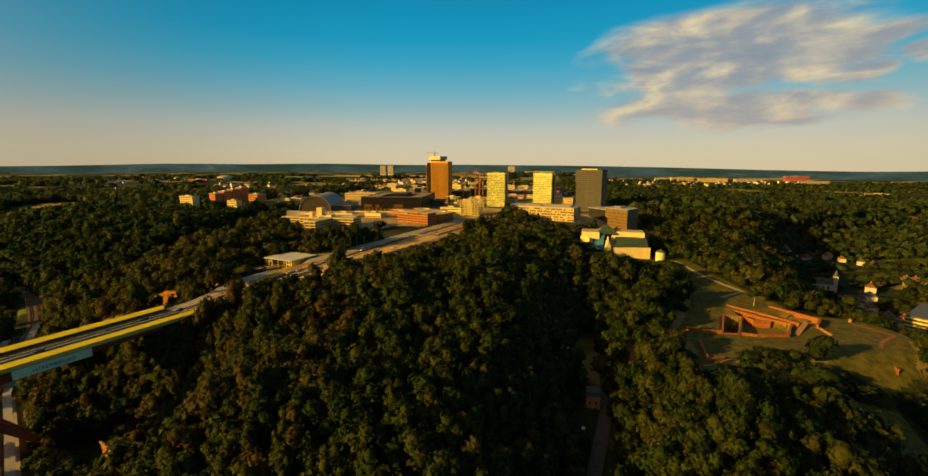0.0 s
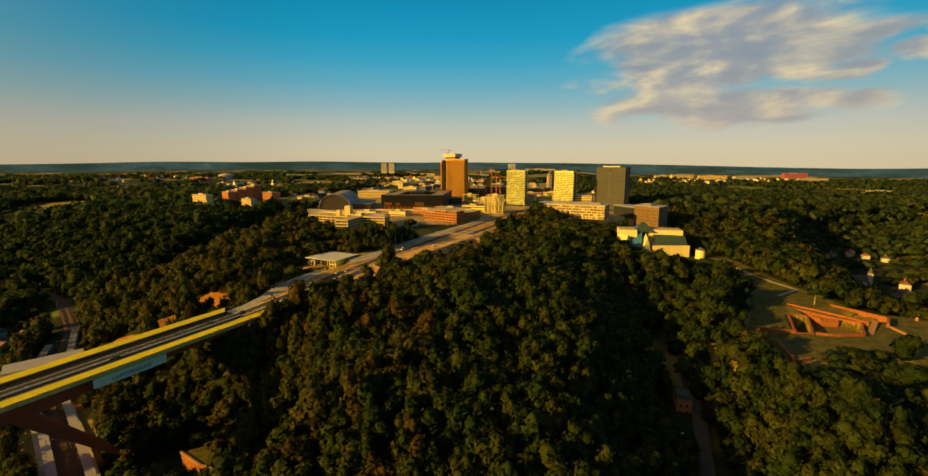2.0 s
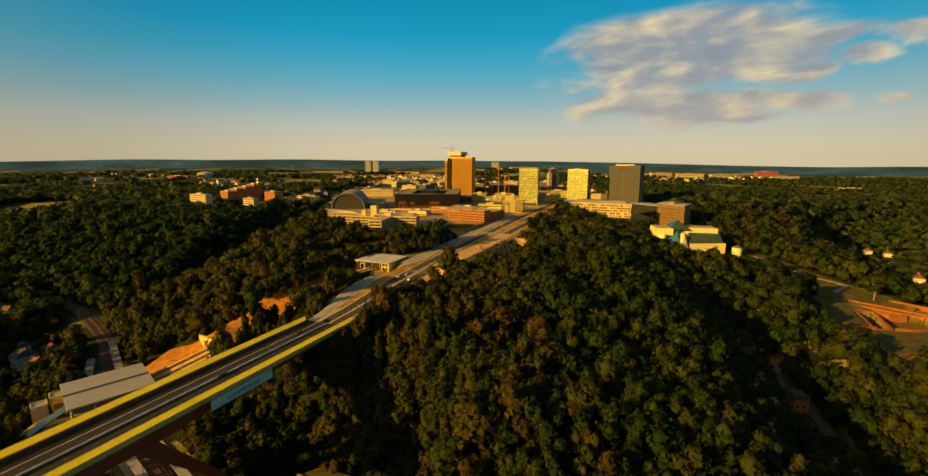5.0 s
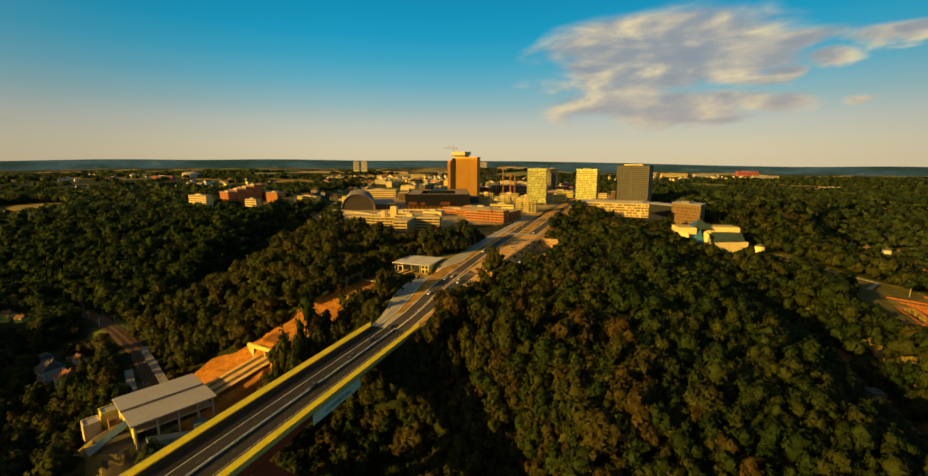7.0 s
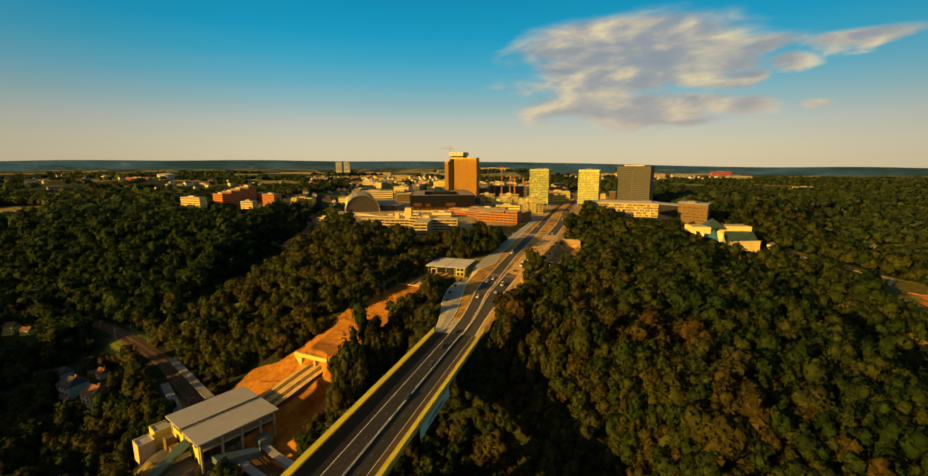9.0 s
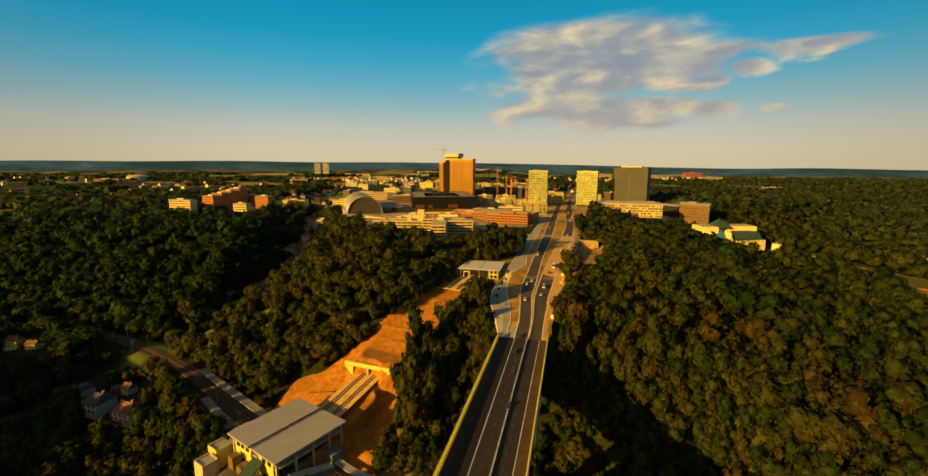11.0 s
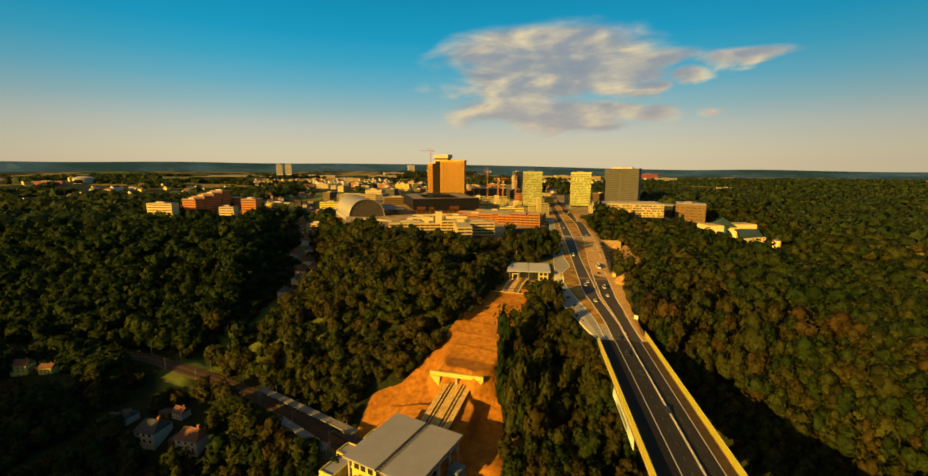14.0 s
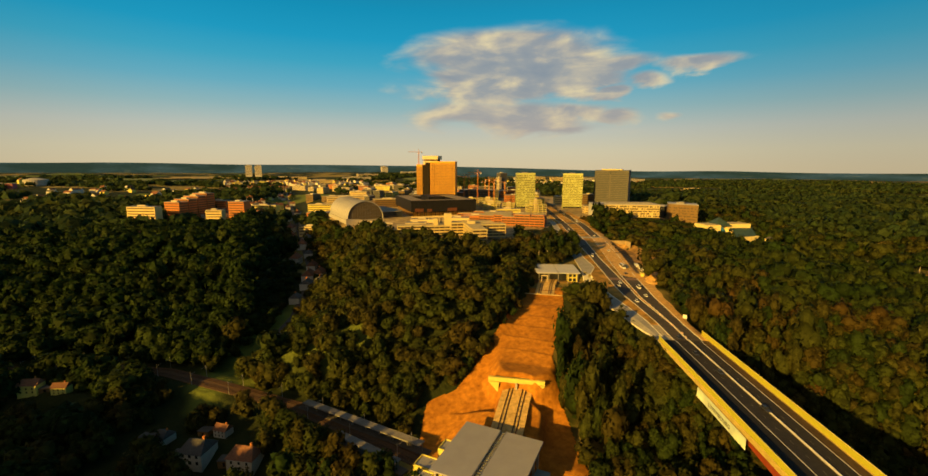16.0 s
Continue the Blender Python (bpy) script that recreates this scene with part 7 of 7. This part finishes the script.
br_ = random.Random(31)
PALETTE = [(CREAM_STONE, WARM_DARK, "cream stone office block"), (TERRACOTTA, WARM_DARK, "terracotta coloured office block"), (YELLOW_PLASTER, WARM_DARK, "yellow plastered office block"), (PALE_CONCRETE, DARK_GLASS, "pale concrete office block"), (GREY_FIN, DARK_GLASS, "dark grey glazed office block"), (BROWN_BOX, WARM_DARK, "brown clad office block")]
placed = []
for i in range(400):
    x, y = br_.uniform(-330, 300), br_.uniform(1080, 1950)
    dd, _, _ = along(np.array([x]), np.array([y]), AVENUE)
    ds, _, _ = along(np.array([x]), np.array([y]), SIDE_VALLEY)
    if dd[0] < 45 or ds[0] < 60 or any(math.hypot(x - a, y - b) < 52 for a, b in placed):
        continue
    placed.append((x, y))
    wall, glass, lab = br_.choice(PALETTE)
    slab_block("office_block", lab + " with window bands", x, y, z_at(x, y), 28 + br_.choice((0, 90)) - 60, br_.uniform(28, 52), br_.uniform(16, 28), br_.uniform(9, 20), wall, glass, "offices on the plateau")
    if len(placed) > 62:
        break
for x, y, w, d, h, k in ((-20, 760, 40, 16, 9, 2), (-60, 735, 34, 14, 8, 1), (-30, 700, 30, 14, 7, 0), (-190, 700, 36, 14, 7, 0), (-140, 690, 30, 16, 7, 0), (-100, 715, 40, 12, 6, 1), (-215, 655, 26, 14, 8, 0), (130, 720, 40, 18, 12, 0), (170, 740, 30, 16, 14, 3), (200, 900, 50, 20, 16, 0), (120, 900, 40, 20, 14, 2), (95, 880, 24, 16, 18, 3), (250, 880, 40, 22, 20, 5), (110, 960, 50, 20, 18, 1), (170, 1010, 50, 20, 15, 2), (-330, 860, 34, 18, 14, 0), (-310, 930, 40, 18, 14, 1), (-400, 1040, 50, 16, 16, 2), (-300, 1010, 44, 18, 15, 2)):
    wall, glass, lab = PALETTE[k]
    slab_block("low_block", lab + " with flat roof", x, y, z_at(x, y), -24, w, d, h, wall, glass, "low blocks of the town")
slab_block("exhibition_hall", "long pale yellow hall with a flat roof", -245, 1060, 80, -4, 74, 40, 17, CREAM_STONE, WARM_GLASS, roof=ROOF_TAN)
slab_block("office_block", "low tan offices beside the vaulted hall", -170, 985, 80, -4, 60, 30, 15, BROWN_BOX, WARM_DARK, roof=ROOF_TAN)
slab_block("office_block", "low tan offices behind the ring building", -60, 905, 80, -4, 40, 30, 12, GREY_FIN, DARK_GLASS)
slab_block("high_rise", "slender grey glass tower far along the avenue", 217, 1226, 80, 10, 24, 18, 62, GREY_FIN, GREY_GLASS, category="tower")
slab_block("office_block", "low white slab tower beside a grey one", 203, 1216, 80, 10, 9, 12, 50, PALE_CONCRETE, WARM_GLASS, category="tower")
# far pair of white towers, and others on the skyline
for dx in (0, 46):
    slab_block("apartment_tower", "white concrete apartment tower on the far plateau", -500 + dx, 2733, 112, 0, 32, 18, 53, RENDER_WHITE, WARM_GLASS, "twin apartment towers", category="tower")
slab_block("apartment_tower", "white apartment tower near the skyline", 344, 3216, 118, 0, 46, 24, 42, RENDER_WHITE, WARM_GLASS, category="tower")
for x, y, w, h, wall, lab in ((-330, 2900, 260, 14, CREAM_STONE, "long low cream warehouse"), (-150, 2500, 120, 14, CREAM_STONE, "long low cream warehouse"), (60, 2700, 160, 18, RENDER_WHITE, "white industrial block"), (520, 3050, 200, 20, RENDER_WHITE, "white industrial block"), (180, 2950, 150, 16, PALE_CONCRETE, "pale industrial block"), (1520, 3080, 150, 24, CREAM_STONE, "cream apartment row"), (1680, 2980, 180, 22, CREAM_STONE, "cream apartment row"), (1830, 2880, 130, 20, RENDER_WHITE, "white apartment row"), (1420, 3150, 110, 16, RENDER_WHITE, "white apartment row"), (2060, 2600, 160, 18, RENDER_WHITE, "white industrial block"), (1750, 1850, 90, 14, CREAM_STONE, "cream low block"), (1300, 1560, 60, 12, RENDER_WHITE, "white low block"), (2238, 2974, 150, 28, PINK_PANEL, "pink clad hall")):
    slab_block("far_block", lab + " on the far plateau", x, y, z_at(x, y) + 2, br_.uniform(-8, 8), w, 30, h, wall, WARM_GLASS, "far blocks")


# ---- apartments above the side valley ----
slab_block("apartment_block", "long cream apartment block above the wood", -560, 893, 76, -28, 44, 14, 24, CREAM_STONE, WARM_DARK, "apartments")
for i in range(2, 6):
    slab_block("apartment_block", "stepped terracotta apartment block on the hillside", -548 + i * 11, 900 + i * 15, 76, 50, 16, 30, 20 + i * 3.6, TERRACOTTA, WARM_DARK, "stepped apartments")
slab_block("apartment_block", "terracotta apartment cube at the wood's edge", -436, 925, 78, -25, 26, 22, 24, TERRACOTTA, WARM_DARK, "apartments")
slab_block("apartment_block", "small cream apartment block", -468, 892, 76, -20, 24, 14, 16, CREAM_STONE, WARM_DARK, "apartments")
slab_block("apartment_block", "cream apartment block beside the offices", -470, 985, 78, -25, 30, 16, 22, TERRACOTTA, WARM_DARK, "apartments")
slab_block("red_block", "long red apartment block with pale roof lights", -1180, 1965, 82, -10, 90, 20, 22, PINK_PANEL, WARM_GLASS)
dr = thing("storage_drum", "round grey building with a shallow dome", "building", -1140, 2110, 82)
bm = bmesh.new()
strut(bm, (0, 0, -5), (0, 0, 30), 34, 34, 28)
strut(bm, (0, 0, 30), (0, 0, 36), 34, 12, 28)
part("drum", bm, CONCRETE, dr)
yb = thing("office_block", "office block with pale yellow floor bands", "building", 400, 352, 4, 35)
part("body", boxes((0, 60, 0, 20, -3, 27)), GREY_FIN, yb)
for i in range(8):
    part("floor_band", boxes((-0.4, 60.4, -0.5, 20.3, 1.5 + i * 3.3, 2.7 + i * 3.3)), YELLOW_PLASTER, yb)
ch = thing("church", "grey stone church with a slate roof and slim spire", "church", 421, 534, 8, -29)
part("nave", boxes((0, 34, 0, 12, -3, 9)), CONCRETE, ch)
bm = bmesh.new()
a = [bm.verts.new(p) for p in ((-0.6, -0.6, 9), (34.6, -0.6, 9), (34.6, 12.6, 9), (-0.6, 12.6, 9), (-0.6, 6, 16), (34.6, 6, 16))]
for q in ((0, 1, 5, 4), (2, 3, 4, 5), (1, 2, 5), (3, 0, 4), (3, 2, 1, 0)):
    bm.faces.new([a[i] for i in q])
part("roof", bm, SLATE, ch)
for i in range(6):
    part("window", boxes((3 + i * 5.2, 4.6 + i * 5.2, -0.1, 0.1, 2.0, 7)), DARK_GLASS, ch)
tw = part("tower", boxes((34.2, 39, 3.5, 8.5, -3, 19)), CONCRETE, ch)
bm = bmesh.new()
strut(bm, (36.6, 6, 19), (36.6, 6, 27), 2.9, 0.1, 8)
part("spire", bm, SLATE, tw, "slate spire")


# ---- building site and cranes ----
def tower_crane(x, y, z, h, turn, jib, label):
    t = thing("tower_crane", label, "crane", x, y, z, turn, "cranes of the building site")
    bm = bmesh.new()
    for sx in (-1, 1):
        for sy in (-1, 1):
            strut(bm, (sx, sy, -2), (sx, sy, h), 0.26, 0.26, 4)
    k = int(h / 3)
    for i in range(k):
        for s in (-1, 1):
            strut(bm, (-1, s, i * 3), (1, s, i * 3 + 3), 0.12, 0.12, 4)
            strut(bm, (s, 1, i * 3), (s, -1, i * 3 + 3), 0.12, 0.12, 4)
    part("mast", bm, CRANE_PAINT, t)
    bm = bmesh.new()
    strut(bm, (-jib * 0.35, 0, h + 1), (jib, 0, h + 1), 0.5, 0.35, 4)
    strut(bm, (0, 0, h), (0, 0, h + 7), 0.5, 0.25, 4)
    strut(bm, (0, 0, h + 7), (jib * 0.8, 0, h + 1.2), 0.12, 0.12, 4)
    strut(bm, (0, 0, h + 7), (-jib * 0.33, 0, h + 1.2), 0.12, 0.12, 4)
    part("jib", bm, CRANE_PAINT, t)
    part("counterweight", boxes((-jib * 0.35, -jib * 0.25, -0.8, 0.8, h - 1.6, h + 0.6)), CONCRETE, t)
    part("cab", boxes((0.8, 2.4, -0.8, 0.8, h - 1.8, h)), CAR_WHITE, t)
    return t


for x, y, h, a, j in ((-2, 990, 58, 200, 30), (15, 1002, 62, 20, 30), (26, 981, 66, 130, 26), (33, 940, 52, -40, 24), (40, 930, 46, 80, 22), (98, 990, 44, 80, 30), (130, 1157, 40, 10, 34)):
    tower_crane(x, y, 80, h, a, j, "orange lattice tower crane on the building site")
tower_crane(-72, 1092, 80, 112, 170, 24, "slim tower crane rising behind the high-rise")


def scaffold_block(x, y, z, turn, w, d, floors, label):
    t = thing("shell_building", label, "building shell", x, y, z, turn, "building shells")
    for i in range(floors + 1):
        part("floor_slab", boxes((0, w, 0, d, i * 3.6, i * 3.6 + 0.5)), YELLOW_PLASTER, t)
    n = max(2, int(w / 6))
    for i in range(n + 1):
        for y0 in (0.3, d - 0.8):
            xx = i * (w - 0.6) / n
            part("column", boxes((xx, xx + 0.6, y0, y0 + 0.5, 0.5, floors * 3.6)), PALE_CONCRETE, t)
    part("core", boxes((w * 0.35, w * 0.6, d * 0.3, d * 0.7, 0.5, floors * 3.6 + 3)), PALE_CONCRETE, t)
    return t


scaffold_block(-6, 724, 80, -24, 32, 20, 5, "unfinished yellow concrete building beside the avenue")
scaffold_block(0, 722, 98.5, -24, 18, 14, 2, "set-back upper floors of an unfinished yellow building")
scaffold_block(-8, 905, 80, -24, 46, 20, 3, "unfinished yellow concrete building shell")
scaffold_block(38, 884, 80, -24, 26, 18, 2, "unfinished yellow concrete building shell")
scaffold_block(10, 940, 80, -24, 40, 18, 4, "unfinished concrete building shell with bare floors")
scaffold_block(-40, 905, 80, -24, 30, 16, 5, "unfinished yellow concrete building shell")
scaffold_block(-30, 838, 79, -24, 26, 14, 3, "yellow building shell with open floors")
scaffold_block(-14, 866, 79, -24, 30, 14, 4, "low yellow building shell beside the avenue")
scaffold_block(18, 850, 79, -24, 22, 14, 3, "yellow building shell beside the gate tower")
slab_block("office_block", "dark glazed office block behind the site", 60, 1045, 80, -24, 90, 24, 26, GREY_FIN, DARK_GLASS)
slab_block("office_block", "dark glazed office block behind the site", -10, 1040, 80, -24, 50, 24, 22, BROWN_BOX, DARK_GLASS)


# ---- hut in the ravine ----
ht = thing("gatehouse", "narrow tan stone gatehouse with a slate roof", "house", 70.5, 222, 28, -12)
part("wall_shell", boxes((-3.6, 3.6, -4, 4, -4, 10)), SANDSTONE_PALE, ht)
part("roof", boxes((-4, 4, -4.4, 4.4, 10, 10.8), (-3.4, 3.4, -3.6, 3.6, 10.8, 12.0)), SLATE, ht)
for z in (2.0, 5.4):
    for x in (-1.8, 1.4):
        part("window", boxes((x - 0.5, x + 0.5, -4.06, -3.9, z, z + 1.5)), DARK_GLASS, ht)
part("arch", boxes((-1.2, 1.2, -4.08, -3.9, -1, 1.6)), BLACK_METAL, ht)


# ---- vehicles ----
def car_proto(name, paint, label, cat, l, w, h, bonnet):
    t = thing(name, label, cat, 0, 0, -700, 0, "traffic")
    bm = boxes((-l / 2, l / 2, -w / 2, w / 2, 0.32, 0.32 + h * 0.42), bevel=0.14)
    part("body", bm, paint, t)
    bm = bmesh.new()
    z0, z1 = 0.32 + h * 0.42, h
    a = [bm.verts.new(p) for p in ((-l * 0.46, -w * 0.45, z0), (bonnet, -w * 0.45, z0), (bonnet, w * 0.45, z0), (-l * 0.46, w * 0.45, z0), (-l * 0.40, -w * 0.38, z1), (bonnet - 0.7, -w * 0.38, z1), (bonnet - 0.7, w * 0.38, z1), (-l * 0.40, w * 0.38, z1))]
    for q in ((4, 5, 6, 7), (3, 2, 1, 0), (0, 1, 5, 4), (1, 2, 6, 5), (2, 3, 7, 6), (3, 0, 4, 7)):
        bm.faces.new([a[i] for i in q])
    cb = part("cabin", bm, DARK_GLASS, t, "dark glazed cabin")
    part("roof_panel", boxes((-l * 0.39, bonnet - 0.75, -w * 0.37, w * 0.37, z1, z1 + 0.05)), paint, cb)
    for sx in (-0.31, 0.31):
        for sy in (-1, 1):
            bm = bmesh.new()
            strut(bm, (sx * l, sy * (w / 2 - 0.2), 0.32), (sx * l, sy * (w / 2 + 0.02), 0.32), 0.32, 0.32, 10)
            part("wheel", bm, RUBBER, t)
    return t


WHITE_CAR = car_proto("car", CAR_WHITE, "white hatchback on the avenue", "car", 4.3, 1.8, 1.5, 0.9)
DARK_CAR = car_proto("car", CAR_DARK, "dark saloon car on the bridge road", "car", 4.5, 1.8, 1.45, 0.8)
VAN = car_proto("van", CAR_WHITE, "white delivery van on the avenue", "van", 5.6, 2.0, 2.5, 2.2)
BUS = car_proto("bus", CAR_WHITE, "long white bus on the avenue", "bus", 12.0, 2.6, 3.1, 6.2)


def avenue_spot(dist, off):
    run = dist
    for (ax, ay, az), (bx, by, bz) in zip(AVENUE, AVENUE[1:]):
        ln = math.hypot(bx - ax, by - ay)
        if run <= ln:
            f, tx, ty = run / ln, (bx - ax) / ln, (by - ay) / ln
            return ax + f * (bx - ax) + ty * off, ay + f * (by - ay) - tx * off, az + f * (bz - az) + 0.13, math.degrees(math.atan2(ty, tx))
        run -= ln


used_proto = set()
for proto, dist_, off in ((DARK_CAR, 3, -1.5), (WHITE_CAR, 62, -2.5), (WHITE_CAR, 74, 8.0), (VAN, 92, 8.4), (BUS, 150, 12.0), (WHITE_CAR, 96, -4.6), (DARK_CAR, 130, 9.2), (WHITE_CAR, 104, -2.0), (VAN, 190, -5.5), (WHITE_CAR, 215, 15.0), (DARK_CAR, 240, -5.0), (WHITE_CAR, 300, 17.0), (WHITE_CAR, 345, -7.0), (VAN, 420, 16.0), (DARK_CAR, 470, -9.0), (WHITE_CAR, 520, 12.0)):
    x, y, z, a = avenue_spot(dist_, off)
    m = pose(x, y, z, 0, 0, a + (0 if off > 0 else 180))
    if proto in used_proto:
        copy_thing(proto, m)
    else:
        used_proto.add(proto)
        proto.matrix_basis = m
for k, off in ((18, -3.0), (38, -1.0), (68, 1.0), (140, 5.0), (210, -3.0)):
    p = BRIDGE_END - BRIDGE_DIR * k + Vector((BRIDGE_DIR.y, -BRIDGE_DIR.x, 0)) * (off if off > 2 else off + 1.2)
    copy_thing(DARK_CAR, pose(p.x, p.y, BRIDGE_END.z + 0.06, 0, 0, BRIDGE_TURN + (0 if off > 2 else 180)))
lane_car = copy_thing(WHITE_CAR, pose(59.5, 200, z_at(59.5, 200) + 0.32, 0, 0, 70))
tagged(lane_car, "white car parked on the shaded ravine lane", "car", "traffic")

# roadworks: barriers along the median and a white notice board
bp = thing("traffic_barrier", "red and white plastic roadworks barrier", "barrier", 0, 0, -700, 0, "roadworks barriers")
part("board", boxes((-0.9, 0.9, -0.06, 0.06, 0.35, 1.05), bevel=0.02), BARRIER_RED, bp)
part("foot", boxes((-0.7, -0.4, -0.35, 0.35, 0, 0.12), (0.4, 0.7, -0.35, 0.35, 0, 0.12)), RUBBER, bp)
part("post", boxes((-0.6, -0.52, -0.04, 0.04, 0.1, 1.15), (0.52, 0.6, -0.04, 0.04, 0.1, 1.15)), CAR_WHITE, bp)
for k in range(17):
    x, y, z, a = avenue_spot(4 + k * 5.6, 2.9 + 0.5 * math.sin(k))
    m = pose(x, y, z, 0, 0, a + 20 * math.sin(k * 2.3))
    if k:
        copy_thing(bp, m)
    else:
        bp.matrix_basis = m
sg = thing("notice_board", "white roadworks notice board on posts", "sign", -157.5, 292.6, 67.4, -62)
part("panel", boxes((-1.2, 1.2, -0.06, 0.06, 1.2, 3.6), bevel=0.03), CAR_WHITE, sg)
part("post", boxes((-1.0, -0.85, 0.06, 0.2, -0.5, 3.5)), STEEL, sg)
part("post", boxes((0.85, 1.0, 0.06, 0.2, -0.5, 3.5)), STEEL, sg)
wall_run("retaining_wall", "new pale concrete retaining wall at the roadworks", [(-38, 506), (-13, 495), (-16, 484)], 66, 75.6, 0.6, GREY_WALL)
HEAP = material("dug_sand", (0.58, 0.33, 0.10), 0.95, size=1.6, vary=0.3, bump=0.4)


def heap(label, x, y, r, h, seed):
    """A loose heap of tipped earth with an uneven foot."""
    bm, rr = bmesh.new(), random.Random(seed)
    ring = [[] for _ in range(5)]
    for k in range(5):
        q = 1 - k / 5
        for i in range(14):
            a = i * math.tau / 14
            w = r * q * (1 + 0.2 * math.sin(a * 3 + seed) + rr.uniform(-0.07, 0.07))
            ring[k].append(bm.verts.new((w * math.cos(a), 0.7 * w * math.sin(a), h * (1 - q ** 1.2) + rr.uniform(-0.1, 0.1) - 0.4 * (k == 0))))
    for k in range(4):
        for i in range(14):
            bm.faces.new((ring[k][i], ring[k][(i + 1) % 14], ring[k + 1][(i + 1) % 14], ring[k + 1][i]))
    tip = bm.verts.new((0, 0, h))
    for i in range(14):
        bm.faces.new((ring[4][i], ring[4][(i + 1) % 14], tip))
    ob = part("earth_heap", bm, HEAP, None)
    ob.matrix_basis = pose(x, y, z_at(x, y) + 0.2, 0, 0, seed * 40)
    tagged(ob, label, "heap", "earth heaps at the roadworks", "thing")


heap("golden heap of tipped sand beside the pit", -111, 364, 6.5, 3.0, 1)
heap("low heap of tipped sand at the pit's end", -101, 372, 5.0, 2.6, 2)
heap("long heap of golden earth by the road", -119, 355, 5.5, 2.2, 3)
for k, (x, y, a) in enumerate(((-86, 398, 58), (-80, 406, 52), (-76, 414, 64))):
    wc = thing("site_container", "pale site container on the floor of the roadworks pit", "container", x, y, z_at(x, y) + 0.2, a, "site containers in the pit")
    part("box", boxes((-3, 3, -1.2, 1.2, 0.1, 2.6), bevel=0.05), CAR_WHITE, wc)
    part("door", boxes((-0.5, 0.5, -1.25, -1.19, 0.15, 2.2)), STEEL, wc)
cb = thing("site_cabin", "yellow site cabin at the roadworks", "cabin", -112, 372, 72.5, 55)
part("box", boxes((-3, 3, -1.2, 1.2, 0, 2.5), bevel=0.05), YELLOW_PLASTER, cb)
part("window", boxes((-2.4, -1.0, -1.24, -1.15, 1.0, 2.0), (0.8, 2.2, -1.24, -1.15, 1.0, 2.0)), DARK_GLASS, cb)


# ---- tall trees by the upper station, young trees on the square ----
def tall_tree(x, y, h, seed):
    r = np.random.default_rng(seed)
    t = thing("tall_tree", "tall slender tree with pale trunk and high crown", "tree", x, y, z_at(x, y), float(r.uniform(0, 360)), "tall trees by the station")
    bm = bmesh.new()
    strut(bm, (0, 0, -1), (0.3, 0.2, h * 0.5), 0.42, 0.28)
    strut(bm, (0.3, 0.2, h * 0.5), (0.1, 0.4, h * 0.9), 0.28, 0.08)
    for i in range(6):
        a, z = i * 1.05, h * (0.42 + 0.07 * i)
        strut(bm, (0.2, 0.2, z), (math.cos(a) * 2.8, math.sin(a) * 2.8, z + 2.6), 0.14, 0.04, 5)
    part("trunk", bm, PALE_BARK, t)
    v, f, nrm = crown(r, 8, 700, 0.055, 1.9)
    me = leafy("crown", np.stack([v[:, 0] * 9, v[:, 1] * 9, v[:, 2] * h * 0.36 + h * 0.30], 1), f, nrm)
    c = new("crown", me)
    c.parent = t


gr = random.Random(77)
for i in range(24):
    u, v = (i % 6) / 5, (i // 6) / 3
    x, y = -164 + 44 * u + 12 * v + gr.uniform(-3, 3), 448 + 34 * v + gr.uniform(-3, 3)
    tall_tree(x, y, 19 + gr.uniform(0, 6), 300 + i)
for i, (x, y) in enumerate(((181, 338), (228, 331))):
    tall_tree(x, y, 15, 340 + i)
for i, (x, y) in enumerate(((-190, 306), (-184, 318), (-180, 332), (-174, 346), (-168, 358), (-160, 372))):
    t = thing("young_tree", "small young tree on the paved square", "tree", x, y, z_at(x, y) + 0.3, i * 50, "young trees on the square")
    bm = bmesh.new()
    strut(bm, (0, 0, -0.3), (0, 0, 2.6), 0.10, 0.06)
    part("trunk", bm, BARK, t)
    v, f, nrm = crown(np.random.default_rng(500 + i), 3, 120, 0.09, 1.2)
    c = new("crown", leafy("crown", np.stack([v[:, 0] * 2.6, v[:, 1] * 2.6, v[:, 2] * 2.6 + 1.4], 1), f, nrm))
    c.parent = t

# ---- fields far off ----
for i, (x0, x1, y0, y1, mat, lab) in enumerate(((-1180, -900, 2450, 2900, MEADOW, "green meadow"), (-960, -560, 2900, 3300, FIELD, "stubble field"), (-900, -620, 2350, 2650, MEADOW, "green meadow"), (-420, -60, 2550, 2850, FIELD, "stubble field"), (-1700, -1350, 2700, 3100, MEADOW, "green meadow"), (700, 1100, 2900, 3300, FIELD, "stubble field"), (1900, 2400, 3000, 3300, FIELD, "stubble field"), (300, 600, 2500, 2800, MEADOW, "green meadow"))):
    k = (y1 - y0) * 0.2
    patch("field", [(x0, y0), (x1, y0 + k), (x1 - 40, y1), (x0 + 60, y1 - k)], mat, 4.0, 40, lab + " on the far plateau", "field")
